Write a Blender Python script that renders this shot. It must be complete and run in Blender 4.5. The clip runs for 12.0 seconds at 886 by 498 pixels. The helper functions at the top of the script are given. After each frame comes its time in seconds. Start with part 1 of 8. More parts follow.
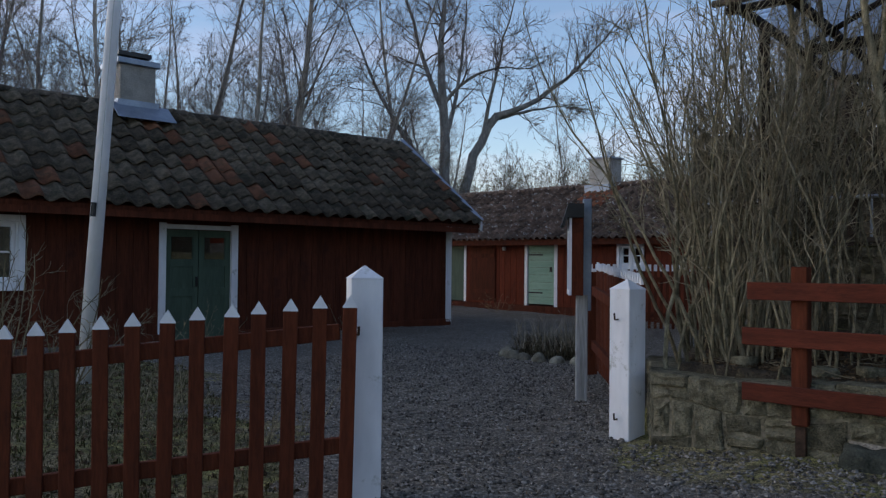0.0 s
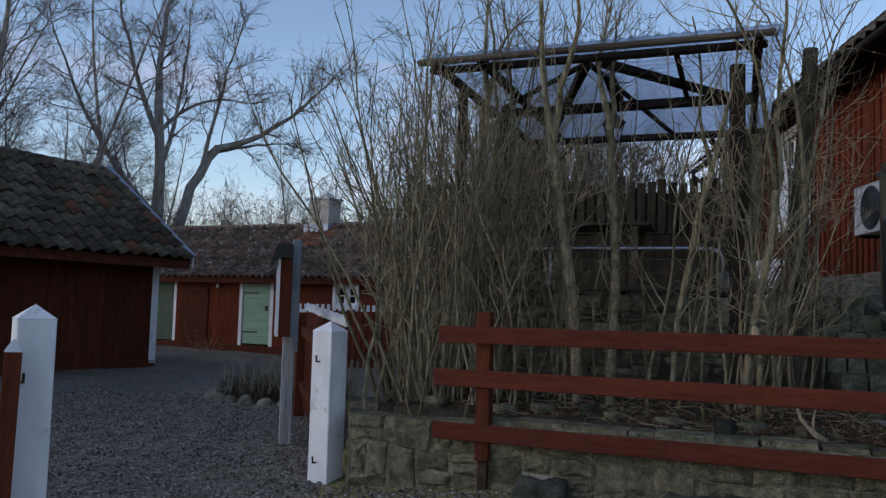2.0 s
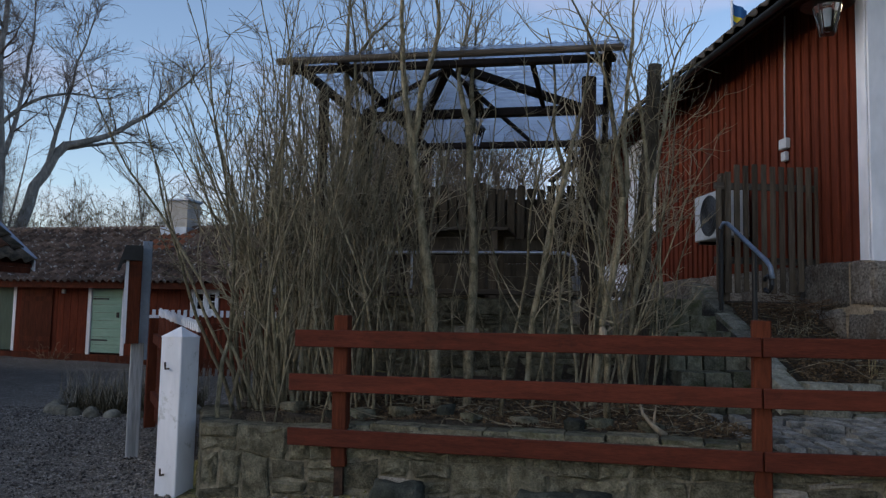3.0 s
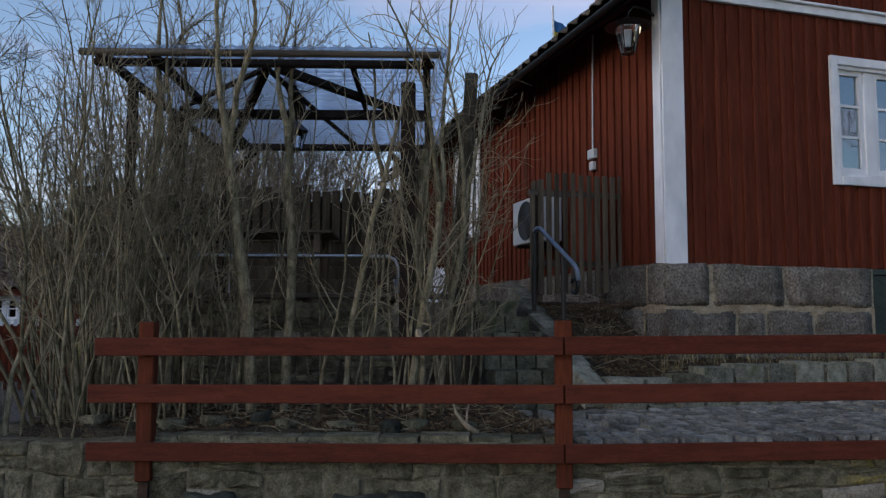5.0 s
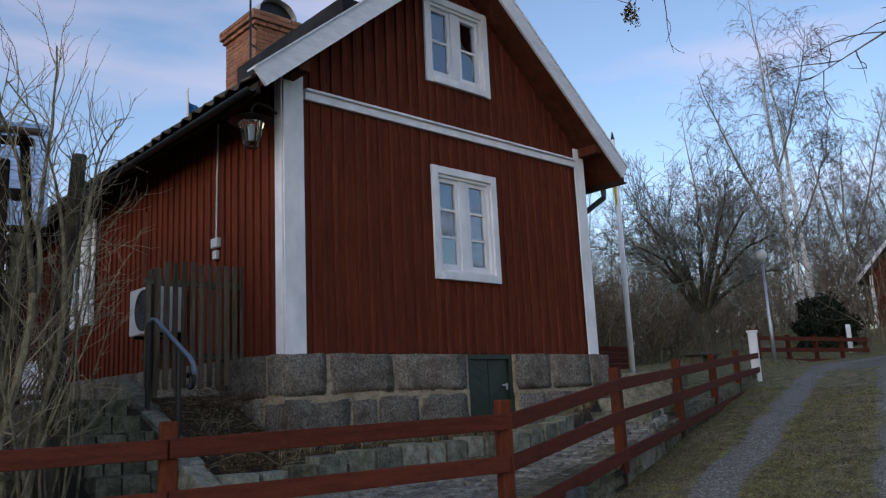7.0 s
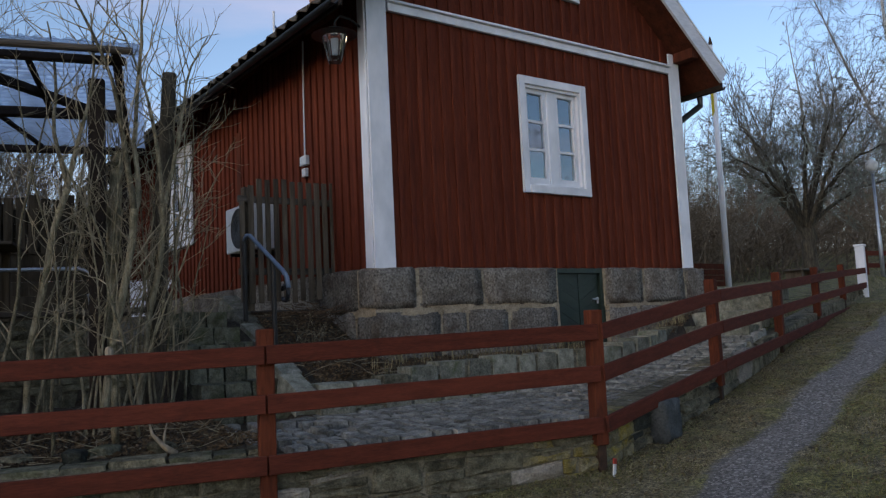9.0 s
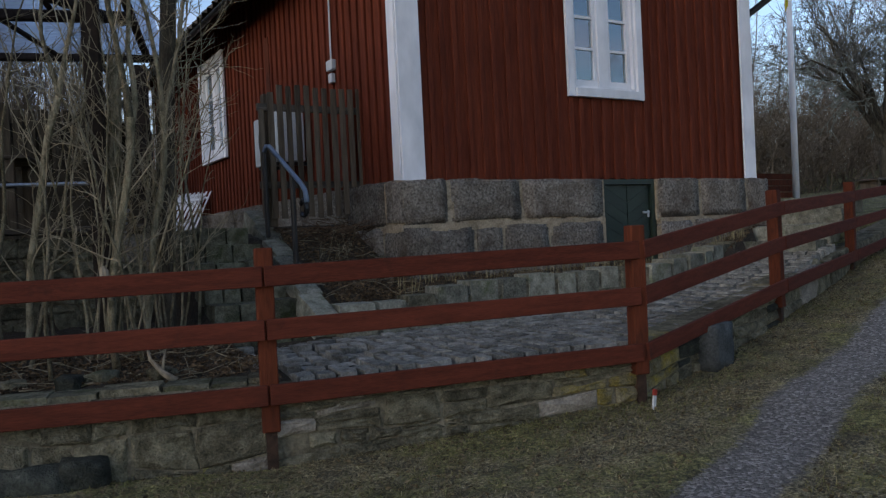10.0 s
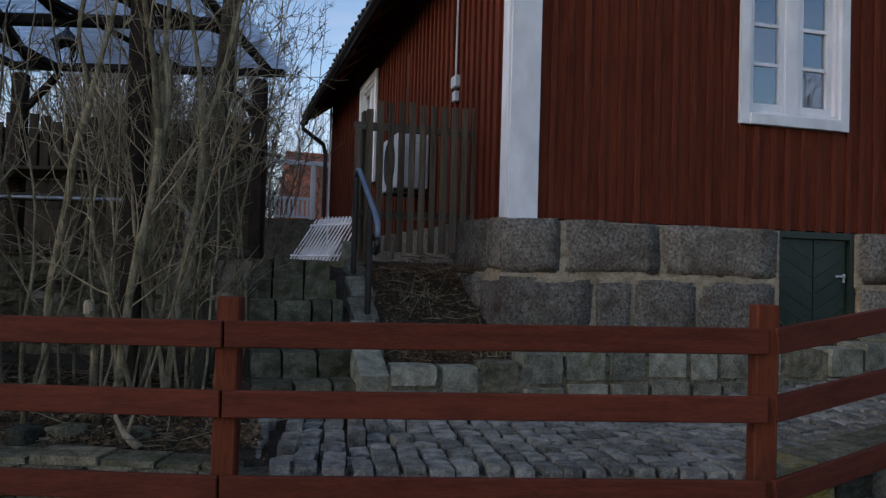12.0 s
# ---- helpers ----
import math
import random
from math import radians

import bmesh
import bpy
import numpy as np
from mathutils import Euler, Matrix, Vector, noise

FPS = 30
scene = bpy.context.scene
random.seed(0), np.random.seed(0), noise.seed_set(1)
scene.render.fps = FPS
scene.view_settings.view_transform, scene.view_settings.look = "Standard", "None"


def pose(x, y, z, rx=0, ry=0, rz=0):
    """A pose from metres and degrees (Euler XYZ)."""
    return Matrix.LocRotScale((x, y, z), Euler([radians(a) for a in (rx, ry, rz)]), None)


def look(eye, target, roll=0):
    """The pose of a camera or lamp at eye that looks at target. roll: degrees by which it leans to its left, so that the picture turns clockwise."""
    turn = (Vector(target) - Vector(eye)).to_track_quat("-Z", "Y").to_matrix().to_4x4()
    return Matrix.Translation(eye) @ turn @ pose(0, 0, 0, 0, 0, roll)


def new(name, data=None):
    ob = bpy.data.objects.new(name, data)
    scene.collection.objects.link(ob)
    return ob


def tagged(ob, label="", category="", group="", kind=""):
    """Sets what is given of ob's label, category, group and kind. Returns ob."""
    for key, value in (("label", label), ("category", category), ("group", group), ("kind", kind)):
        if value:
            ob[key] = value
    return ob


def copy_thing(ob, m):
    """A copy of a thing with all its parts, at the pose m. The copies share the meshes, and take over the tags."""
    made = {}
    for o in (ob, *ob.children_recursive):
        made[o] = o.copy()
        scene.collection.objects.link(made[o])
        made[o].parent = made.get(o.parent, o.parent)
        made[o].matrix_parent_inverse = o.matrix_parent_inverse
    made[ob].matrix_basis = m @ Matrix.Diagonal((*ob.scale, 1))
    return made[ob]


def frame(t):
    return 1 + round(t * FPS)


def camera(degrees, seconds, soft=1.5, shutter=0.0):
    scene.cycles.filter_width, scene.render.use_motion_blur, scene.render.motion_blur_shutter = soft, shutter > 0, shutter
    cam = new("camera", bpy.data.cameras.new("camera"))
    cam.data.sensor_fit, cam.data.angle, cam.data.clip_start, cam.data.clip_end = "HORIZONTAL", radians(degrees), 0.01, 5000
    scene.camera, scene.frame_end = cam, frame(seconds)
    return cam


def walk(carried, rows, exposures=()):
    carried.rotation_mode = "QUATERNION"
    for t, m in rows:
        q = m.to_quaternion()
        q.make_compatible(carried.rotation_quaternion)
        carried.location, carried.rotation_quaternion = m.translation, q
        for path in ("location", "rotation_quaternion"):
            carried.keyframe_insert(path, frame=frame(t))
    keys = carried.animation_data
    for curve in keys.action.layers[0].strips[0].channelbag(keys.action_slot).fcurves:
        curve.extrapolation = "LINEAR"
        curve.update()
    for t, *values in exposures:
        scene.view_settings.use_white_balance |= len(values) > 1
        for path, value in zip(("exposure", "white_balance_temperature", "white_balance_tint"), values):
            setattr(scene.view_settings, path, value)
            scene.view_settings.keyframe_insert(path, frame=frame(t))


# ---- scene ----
cam = camera(58.5, 12.0, soft=1.3)
PATH = [
    (0, (0.247, 0.171, 1.419), (-0.591, 1.987, 1.453), 0.6),
    (0.5, (0.274, 0.175, 1.426), (-0.427, 2.046, 1.505), 0.7),
    (1, (0.302, 0.19, 1.43), (-0.239, 2.112, 1.54), 0.7),
    (1.5, (0.324, 0.206, 1.441), (-0.057, 2.166, 1.568), 1.3),
    (2, (0.361, 0.215, 1.445), (0.19, 2.203, 1.589), 1.6),
    (2.5, (0.402, 0.227, 1.442), (0.393, 2.221, 1.596), 1.0),
    (3, (0.422, 0.243, 1.43), (0.583, 2.229, 1.596), 1.2),
    (3.2, (0.43, 0.245, 1.43), (0.665, 2.226, 1.603), 1.2),
    (4.8, (0.515, 0.226, 1.434), (1.02, 2.153, 1.612), 0.4),
    (5, (0.53, 0.222, 1.434), (1.1, 2.131, 1.613), 0.3),
    (5.5, (0.606, 0.202, 1.45), (1.513, 1.974, 1.643), 0.0),
    (6, (0.648, 0.175, 1.484), (1.856, 1.755, 1.699), 0.7),
    (6.5, (0.666, 0.158, 1.485), (2.013, 1.615, 1.736), 0.3),
    (7, (0.643, 0.124, 1.494), (1.977, 1.567, 1.863), -2.7),
    (7.2, (0.653, 0.081, 1.514), (1.953, 1.543, 1.923), -3.3),
    (8.8, (0.691, 0.136, 1.453), (1.857, 1.714, 1.822), -4.3),
    (9, (0.703, 0.184, 1.427), (1.874, 1.795, 1.611), -2.7),
    (9.5, (0.829, 0.316, 1.375), (1.991, 1.943, 1.38), -4.3),
    (10, (1.187, 0.477, 1.442), (2.229, 2.184, 1.414), -2.8),
    (10.5, (1.479, 0.681, 1.49), (2.425, 2.442, 1.536), -1.5),
    (11, (1.828, 0.895, 1.523), (2.727, 2.676, 1.659), -0.5),
    (11.5, (2.173, 1.015, 1.555), (2.853, 2.895, 1.617), 2.6),
    (12, (2.461, 1.149, 1.567), (3.005, 3.072, 1.619), 1.6),
]
walk(cam, [(t, look(eye, target, roll)) for t, eye, target, roll in PATH])

# ---- light ----
world = bpy.data.worlds.new("evening_sky")
scene.world = world
world.use_nodes = True
wn, wl = world.node_tree.nodes, world.node_tree.links
wn.clear()
SUN_ELEV, SUN_ROT = radians(16.0), radians(-115)
sky = wn.new("ShaderNodeTexSky")
sky.sky_type, sky.sun_disc = "NISHITA", False
sky.sun_elevation, sky.sun_rotation = SUN_ELEV, SUN_ROT
sky.air_density, sky.dust_density, sky.ozone_density = 1.0, 0.2, 3.0
wcoord = wn.new("ShaderNodeTexCoord")
wmap = wn.new("ShaderNodeMapping")
wmap.inputs["Scale"].default_value = (1.0, 1.0, 4.5)
wnoise = wn.new("ShaderNodeTexNoise")
wnoise.inputs["Scale"].default_value = 2.2
wnoise.inputs["Detail"].default_value = 7
wramp = wn.new("ShaderNodeValToRGB")
wramp.color_ramp.elements[0].position = 0.50
wramp.color_ramp.elements[0].color = (0, 0, 0, 1)
wramp.color_ramp.elements[1].position = 0.72
wramp.color_ramp.elements[1].color = (0.45, 0.45, 0.45, 1)
wmix = wn.new("ShaderNodeMixRGB")
wmix.inputs["Color2"].default_value = (3.7, 3.5, 4.3, 1)
wtint = wn.new("ShaderNodeMixRGB")
wtint.blend_type = "MULTIPLY"
wtint.inputs["Fac"].default_value = 1.0
wtint.inputs["Color2"].default_value = (1.20, 1.02, 0.955, 1)
wback = wn.new("ShaderNodeBackground")
wback.inputs["Strength"].default_value = 0.12
wout = wn.new("ShaderNodeOutputWorld")
wl.new(wcoord.outputs["Generated"], wmap.inputs["Vector"])
wl.new(wmap.outputs["Vector"], wnoise.inputs["Vector"])
wl.new(wnoise.outputs["Fac"], wramp.inputs["Fac"])
wl.new(wramp.outputs["Color"], wmix.inputs["Fac"])
wl.new(sky.outputs["Color"], wmix.inputs["Color1"])
wl.new(wmix.outputs["Color"], wtint.inputs["Color1"])
wl.new(wtint.outputs["Color"], wback.inputs["Color"])
wl.new(wback.outputs["Background"], wout.inputs["Surface"])

sun_data = bpy.data.lights.new("sun", "SUN")
sun_data.energy, sun_data.angle, sun_data.color = 0.5, radians(40), (1.0, 0.93, 0.88)
sun = new("sun", sun_data)
sun.matrix_world = look((-30, 2, 12), (0, 4, 0))
scene.view_settings.exposure = 0.86


# ---- materials ----
def mat(name, dark, light, scale=(6, 6, 6), rough=0.75, bump=0.25, fine=40.0, vary=0.12, metallic=0.0, contrast=(0.35, 0.68), spot=None, spot_at=(0.60, 0.72), spot_scale=2.0):
    """Two-scale procedural surface: broad mottling between two colours, fine grain in value and relief, optional stains of a third colour."""
    m = bpy.data.materials.new(name)
    m.use_nodes = True
    n, l = m.node_tree.nodes, m.node_tree.links
    b = n["Principled BSDF"]
    b.inputs["Roughness"].default_value = rough
    b.inputs["Metallic"].default_value = metallic
    if rough >= 0.6 and not metallic:
        b.inputs["Specular IOR Level"].default_value = 0.18
    tc = n.new("ShaderNodeTexCoord")
    info = n.new("ShaderNodeObjectInfo")
    off = n.new("ShaderNodeVectorMath")
    off.operation = "MULTIPLY_ADD"
    comb = n.new("ShaderNodeCombineXYZ")
    for k in range(3):
        l.new(info.outputs["Random"], comb.inputs[k])
    l.new(comb.outputs[0], off.inputs[0])
    off.inputs[1].default_value = (37.0, 21.0, 53.0)
    l.new(tc.outputs["Object"], off.inputs[2])
    mp = n.new("ShaderNodeMapping")
    mp.inputs["Scale"].default_value = scale
    l.new(off.outputs[0], mp.inputs["Vector"])
    n1 = n.new("ShaderNodeTexNoise")
    n1.inputs["Scale"].default_value = 1.0
    n1.inputs["Detail"].default_value = 8
    n1.inputs["Roughness"].default_value = 0.62
    l.new(mp.outputs["Vector"], n1.inputs["Vector"])
    ramp = n.new("ShaderNodeValToRGB")
    ramp.color_ramp.elements[0].position, ramp.color_ramp.elements[1].position = contrast
    ramp.color_ramp.elements[0].color = (*dark, 1)
    ramp.color_ramp.elements[1].color = (*light, 1)
    l.new(n1.outputs["Fac"], ramp.inputs["Fac"])
    col = ramp.outputs["Color"]
    if spot:
        n3 = n.new("ShaderNodeTexNoise")
        n3.inputs["Scale"].default_value = spot_scale
        n3.inputs["Detail"].default_value = 6
        n3.inputs["Roughness"].default_value = 0.7
        l.new(off.outputs[0], n3.inputs["Vector"])
        r3 = n.new("ShaderNodeValToRGB")
        r3.color_ramp.elements[0].position, r3.color_ramp.elements[1].position = spot_at
        l.new(n3.outputs["Fac"], r3.inputs["Fac"])
        mx = n.new("ShaderNodeMixRGB")
        l.new(r3.outputs["Color"], mx.inputs["Fac"])
        l.new(col, mx.inputs["Color1"])
        mx.inputs["Color2"].default_value = (*spot, 1)
        col = mx.outputs["Color"]
    n2 = n.new("ShaderNodeTexNoise")
    n2.inputs["Scale"].default_value = fine
    n2.inputs["Detail"].default_value = 4
    l.new(mp.outputs["Vector"] if scale[0] != scale[2] or scale[0] != scale[1] else off.outputs[0], n2.inputs["Vector"])
    if scale[0] != scale[2] or scale[0] != scale[1]:
        n2.inputs["Scale"].default_value = fine / 12
    hsv = n.new("ShaderNodeHueSaturation")
    mr = n.new("ShaderNodeMapRange")
    mr.inputs["To Min"].default_value, mr.inputs["To Max"].default_value = 1 - vary, 1 + vary
    add = n.new("ShaderNodeMath")
    add.operation = "MULTIPLY_ADD"
    l.new(info.outputs["Random"], mr.inputs["Value"])
    l.new(n2.outputs["Fac"], add.inputs[0])
    grain = 1.5 if bump >= 0.6 else (0.9 if rough >= 0.85 else 0.4)
    add.inputs[1].default_value = grain
    m2 = n.new("ShaderNodeMath")
    m2.operation = "SUBTRACT"
    l.new(mr.outputs[0], m2.inputs[0])
    m2.inputs[1].default_value = grain / 2
    l.new(m2.outputs[0], add.inputs[2])
    l.new(add.outputs[0], hsv.inputs["Value"])
    l.new(col, hsv.inputs["Color"])
    l.new(hsv.outputs["Color"], b.inputs["Base Color"])
    if bump:
        bp = n.new("ShaderNodeBump")
        bp.inputs["Strength"].default_value = bump
        bp.inputs["Distance"].default_value = 0.02
        mh = n.new("ShaderNodeMath")
        mh.operation = "MULTIPLY_ADD"
        l.new(n1.outputs["Fac"], mh.inputs[0])
        mh.inputs[1].default_value = 0.8
        l.new(n2.outputs["Fac"], mh.inputs[2])
        l.new(mh.outputs[0], bp.inputs["Height"])
        l.new(bp.outputs["Normal"], b.inputs["Normal"])
    return m


def island_vary(m, amount=0.35):
    """Let each loose piece of a joined mesh differ a little in value."""
    n, l = m.node_tree.nodes, m.node_tree.links
    b = n["Principled BSDF"]
    src = b.inputs["Base Color"].links[0].from_socket
    geo = n.new("ShaderNodeNewGeometry")
    mr = n.new("ShaderNodeMapRange")
    mr.inputs["To Min"].default_value, mr.inputs["To Max"].default_value = 1 - amount, 1 + amount
    l.new(geo.outputs["Random Per Island"], mr.inputs["Value"])
    hs = n.new("ShaderNodeHueSaturation")
    l.new(mr.outputs[0], hs.inputs["Value"])
    l.new(src, hs.inputs["Color"])
    l.new(hs.outputs["Color"], b.inputs["Base Color"])
    return m


def window_glass(name):
    """Old double panes: clear, with a doubled surface reflection, its colour tinted sky blue."""
    m = bpy.data.materials.new(name)
    m.use_nodes = True
    n, l = m.node_tree.nodes, m.node_tree.links
    tr, gl, mx, fr = n.new("ShaderNodeBsdfTransparent"), n.new("ShaderNodeBsdfGlossy"), n.new("ShaderNodeMixShader"), n.new("ShaderNodeFresnel")
    tr.inputs["Color"].default_value = (0.86, 0.90, 0.92, 1)
    gl.inputs["Roughness"].default_value = 0.015
    # blue of the reflected sky, put into the glossy colour
    gl.inputs["Color"].default_value = (0.84, 0.93, 1.0, 1)
    fr.inputs["IOR"].default_value = 3.4
    l.new(fr.outputs[0], mx.inputs["Fac"])
    l.new(tr.outputs[0], mx.inputs[1])
    l.new(gl.outputs[0], mx.inputs[2])
    l.new(mx.outputs[0], n["Material Output"].inputs["Surface"])
    return m


def glass(name, tint=(0.9, 0.95, 1.0), rough=0.02, ior=1.45):
    m = bpy.data.materials.new(name)
    m.use_nodes = True
    b = m.node_tree.nodes["Principled BSDF"]
    b.inputs["Base Color"].default_value = (*tint, 1)
    b.inputs["Roughness"].default_value = rough
    b.inputs["IOR"].default_value = ior
    b.inputs["Transmission Weight"].default_value = 1.0
    return m


RED = mat("falu_red_paint", (0.092, 0.0200, 0.0095), (0.150, 0.0345, 0.0155), (9, 9, 1.2), 0.9, 0.35, 60, 0.10, spot=(0.07, 0.014, 0.010), spot_at=(0.58, 0.80), spot_scale=1.3)
RED_DARK = mat("old_dark_red_paint", (0.060, 0.0175, 0.0090), (0.114, 0.032, 0.0155), (9, 9, 1.0), 0.92, 0.4, 60, 0.14, spot=(0.035, 0.014, 0.012), spot_at=(0.55, 0.8), spot_scale=1.6)
RED_RAIL = mat("red_fence_paint", (0.074, 0.0180, 0.0100), (0.120, 0.0290, 0.0155), (4.0, 30, 30), 0.85, 0.12, 70, 0.12, spot=(0.052, 0.016, 0.010), spot_at=(0.58, 0.78), spot_scale=7.0)
RED_PICKET = mat("red_picket_paint", (0.072, 0.0180, 0.0080), (0.122, 0.0310, 0.0130), (14, 14, 2.0), 0.85, 0.3, 70, 0.12, spot=(0.048, 0.015, 0.009), spot_at=(0.56, 0.76), spot_scale=4.0)
WHITE = mat("white_paint", (0.72, 0.73, 0.75), (0.80, 0.80, 0.82), (5, 5, 2.5), 0.6, 0.05, 12, 0.02, spot=(0.58, 0.58, 0.55), spot_at=(0.66, 0.90), spot_scale=4.0)
WHITE_WORN = mat("worn_white_paint", (0.68, 0.69, 0.71), (0.79, 0.79, 0.81), (6, 6, 2.0), 0.65, 0.10, 14, 0.03, spot=(0.26, 0.26, 0.20), spot_at=(0.61, 0.76), spot_scale=5.0)
WHITE_RAKE = mat("white_verge_board", (0.62, 0.64, 0.68), (0.74, 0.75, 0.78), (2, 8, 8), 0.6, 0.1, 60, 0.04)
PALE_RENDER = mat("pale_chimney_render", (0.36, 0.34, 0.30), (0.52, 0.49, 0.44), (4, 4, 4), 0.95, 0.5, 50, 0.05, spot=(0.26, 0.25, 0.22), spot_at=(0.55, 0.8), spot_scale=3.5)
GREEN = mat("grey_green_door_paint", (0.052, 0.080, 0.057), (0.077, 0.113, 0.080), (8, 8, 1.2), 0.6, 0.2, 60, 0.05)
GREEN_LIGHT = mat("pale_green_door_paint", (0.22, 0.36, 0.27), (0.29, 0.44, 0.34), (1.5, 8, 8), 0.65, 0.2, 60, 0.05)
GREEN_DARK = mat("dark_green_door_paint", (0.011, 0.021, 0.014), (0.019, 0.034, 0.023), (6, 6, 6), 0.5, 0.2, 60, 0.05)
GREY_WOOD = mat("weathered_grey_wood", (0.066, 0.050, 0.034), (0.165, 0.130, 0.092), (11, 11, 1.0), 0.9, 0.5, 60, 0.22)
GREY_WOOD_H = mat("weathered_grey_plank", (0.055, 0.045, 0.035), (0.115, 0.095, 0.075), (1.0, 11, 11), 0.9, 0.5, 60, 0.22)
GREY_POST = mat("pale_grey_post_wood", (0.30, 0.30, 0.29), (0.46, 0.46, 0.455), (12, 12, 1.0), 0.85, 0.4, 60, 0.1)
DARK_TIMBER = mat("dark_stained_timber", (0.018, 0.013, 0.010), (0.042, 0.030, 0.022), (8, 8, 8), 0.8, 0.35, 60, 0.12)
GRANITE = mat("rough_granite", (0.068, 0.058, 0.047), (0.44, 0.395, 0.33), (46, 46, 46), 0.95, 1.0, 150, 0.24, contrast=(0.32, 0.74), spot=(0.095, 0.070, 0.050), spot_at=(0.46, 0.70), spot_scale=4.5)
FENCE_DARK = mat("mossy_dark_board", (0.030, 0.025, 0.017), (0.072, 0.060, 0.042), (9, 9, 1.5), 0.95, 0.4, 60, 0.25)
BARK_OLD = mat("dark_old_bark", (0.045, 0.038, 0.028), (0.125, 0.108, 0.078), (22, 22, 5), 0.95, 0.9, 80, 0.2)
FIELDSTONE = mat("lichened_field_stone", (0.078, 0.072, 0.046), (0.236, 0.216, 0.150), (13, 13, 13), 0.95, 1.0, 95, 0.32, spot=(0.062, 0.058, 0.038), spot_at=(0.52, 0.70), spot_scale=7.0)
FIELDSTONE_YELLOW = mat("yellow_lichened_stone", (0.11, 0.098, 0.055), (0.30, 0.262, 0.16), (13, 13, 13), 0.95, 1.0, 95, 0.22, spot=(0.34, 0.255, 0.035), spot_at=(0.48, 0.70), spot_scale=5.0)
FIELDSTONE_DARK = mat("dark_field_stone", (0.022, 0.025, 0.020), (0.066, 0.070, 0.056), (11, 11, 11), 0.9, 0.7, 80, 0.2, spot=(0.10, 0.10, 0.075), spot_at=(0.62, 0.74), spot_scale=11.0)
SLATE = mat("blue_grey_slab", (0.044, 0.048, 0.047), (0.098, 0.104, 0.100), (9, 9, 9), 0.85, 0.6, 70, 0.1)
BOULDER = mat("pale_round_stone", (0.12, 0.112, 0.085), (0.31, 0.29, 0.225), (8, 8, 8), 0.85, 0.4, 60, 0.4)
FIELDSTONE_PALE = mat("pale_slab_stone", (0.17, 0.15, 0.12), (0.34, 0.305, 0.25), (9, 9, 9), 0.95, 0.7, 80, 0.2)
MORTAR = mat("old_mortar", (0.105, 0.093, 0.064), (0.24, 0.213, 0.152), (9, 9, 9), 0.95, 0.8, 50, 0.08, spot=(0.07, 0.066, 0.04), spot_at=(0.5, 0.7), spot_scale=6.0)
MORTAR_WARM = mat("warm_joint_mortar", (0.24, 0.19, 0.125), (0.42, 0.345, 0.245), (14, 14, 14), 0.95, 0.8, 60, 0.08, spot=(0.15, 0.115, 0.075), spot_at=(0.54, 0.74), spot_scale=5.0)
COBBLE = mat("blue_grey_cobble", (0.110, 0.108, 0.096), (0.32, 0.31, 0.275), (14, 14, 14), 0.75, 0.6, 90, 0.36, spot=(0.085, 0.080, 0.056), spot_at=(0.56, 0.74), spot_scale=8.0)
COBBLE_JOINED = island_vary(mat("blue_grey_cobble_far", (0.110, 0.108, 0.096), (0.32, 0.31, 0.275), (14, 14, 14), 0.75, 0.6, 90, 0.05, spot=(0.085, 0.080, 0.056), spot_at=(0.56, 0.74), spot_scale=8.0), 0.32)
STEPSTONE = mat("mossy_step_stone", (0.064, 0.062, 0.042), (0.19, 0.182, 0.128), (11, 11, 11), 0.9, 0.7, 80, 0.28, spot=(0.055, 0.062, 0.025), spot_at=(0.50, 0.68), spot_scale=6.0)
KERBSTONE = mat("grey_kerb_stone", (0.120, 0.118, 0.088), (0.31, 0.300, 0.235), (11, 11, 11), 0.9, 0.7, 80, 0.38, spot=(0.11, 0.12, 0.065), spot_at=(0.54, 0.72), spot_scale=6.0)
TILE = mat("weathered_clay_tile", (0.052, 0.045, 0.033), (0.155, 0.120, 0.086), (9, 9, 9), 0.9, 0.6, 60, 0.40, spot=(0.034, 0.037, 0.024), spot_at=(0.50, 0.68), spot_scale=7.0)
TILE_NEW = mat("orange_clay_tile", (0.105, 0.050, 0.030), (0.205, 0.092, 0.054), (7, 7, 7), 0.9, 0.5, 60, 0.3, spot=(0.060, 0.046, 0.030), spot_at=(0.50, 0.70), spot_scale=6.0)
TILE_BARN = island_vary(mat("lichened_barn_tile", (0.072, 0.052, 0.040), (0.170, 0.118, 0.090), (7, 7, 7), 0.9, 0.5, 50, 0.1, spot=(0.36, 0.35, 0.32), spot_at=(0.58, 0.64), spot_scale=9.0), 0.42)
TILE_JOINED = island_vary(mat("weathered_roof_tile", (0.050, 0.044, 0.034), (0.142, 0.112, 0.084), (9, 9, 9), 0.9, 0.6, 60, 0.1, spot=(0.034, 0.037, 0.024), spot_at=(0.50, 0.68), spot_scale=7.0), 0.4)
TILE_MENDED = island_vary(mat("mended_orange_tile", (0.17, 0.068, 0.038), (0.30, 0.120, 0.066), (7, 7, 7), 0.9, 0.5, 50, 0.1, spot=(0.10, 0.06, 0.04), spot_at=(0.55, 0.72), spot_scale=6.0), 0.4)
TILE_FAR = island_vary(mat("orange_far_tile", (0.30, 0.10, 0.055), (0.42, 0.15, 0.085), (3, 3, 3), 0.85, 0.3, 40, 0.1), 0.2)
RENDER_GREY = mat("grey_chimney_render", (0.23, 0.22, 0.20), (0.33, 0.315, 0.29), (4, 4, 4), 0.95, 0.5, 50, 0.05, spot=(0.17, 0.165, 0.15), spot_at=(0.55, 0.8), spot_scale=2.5)
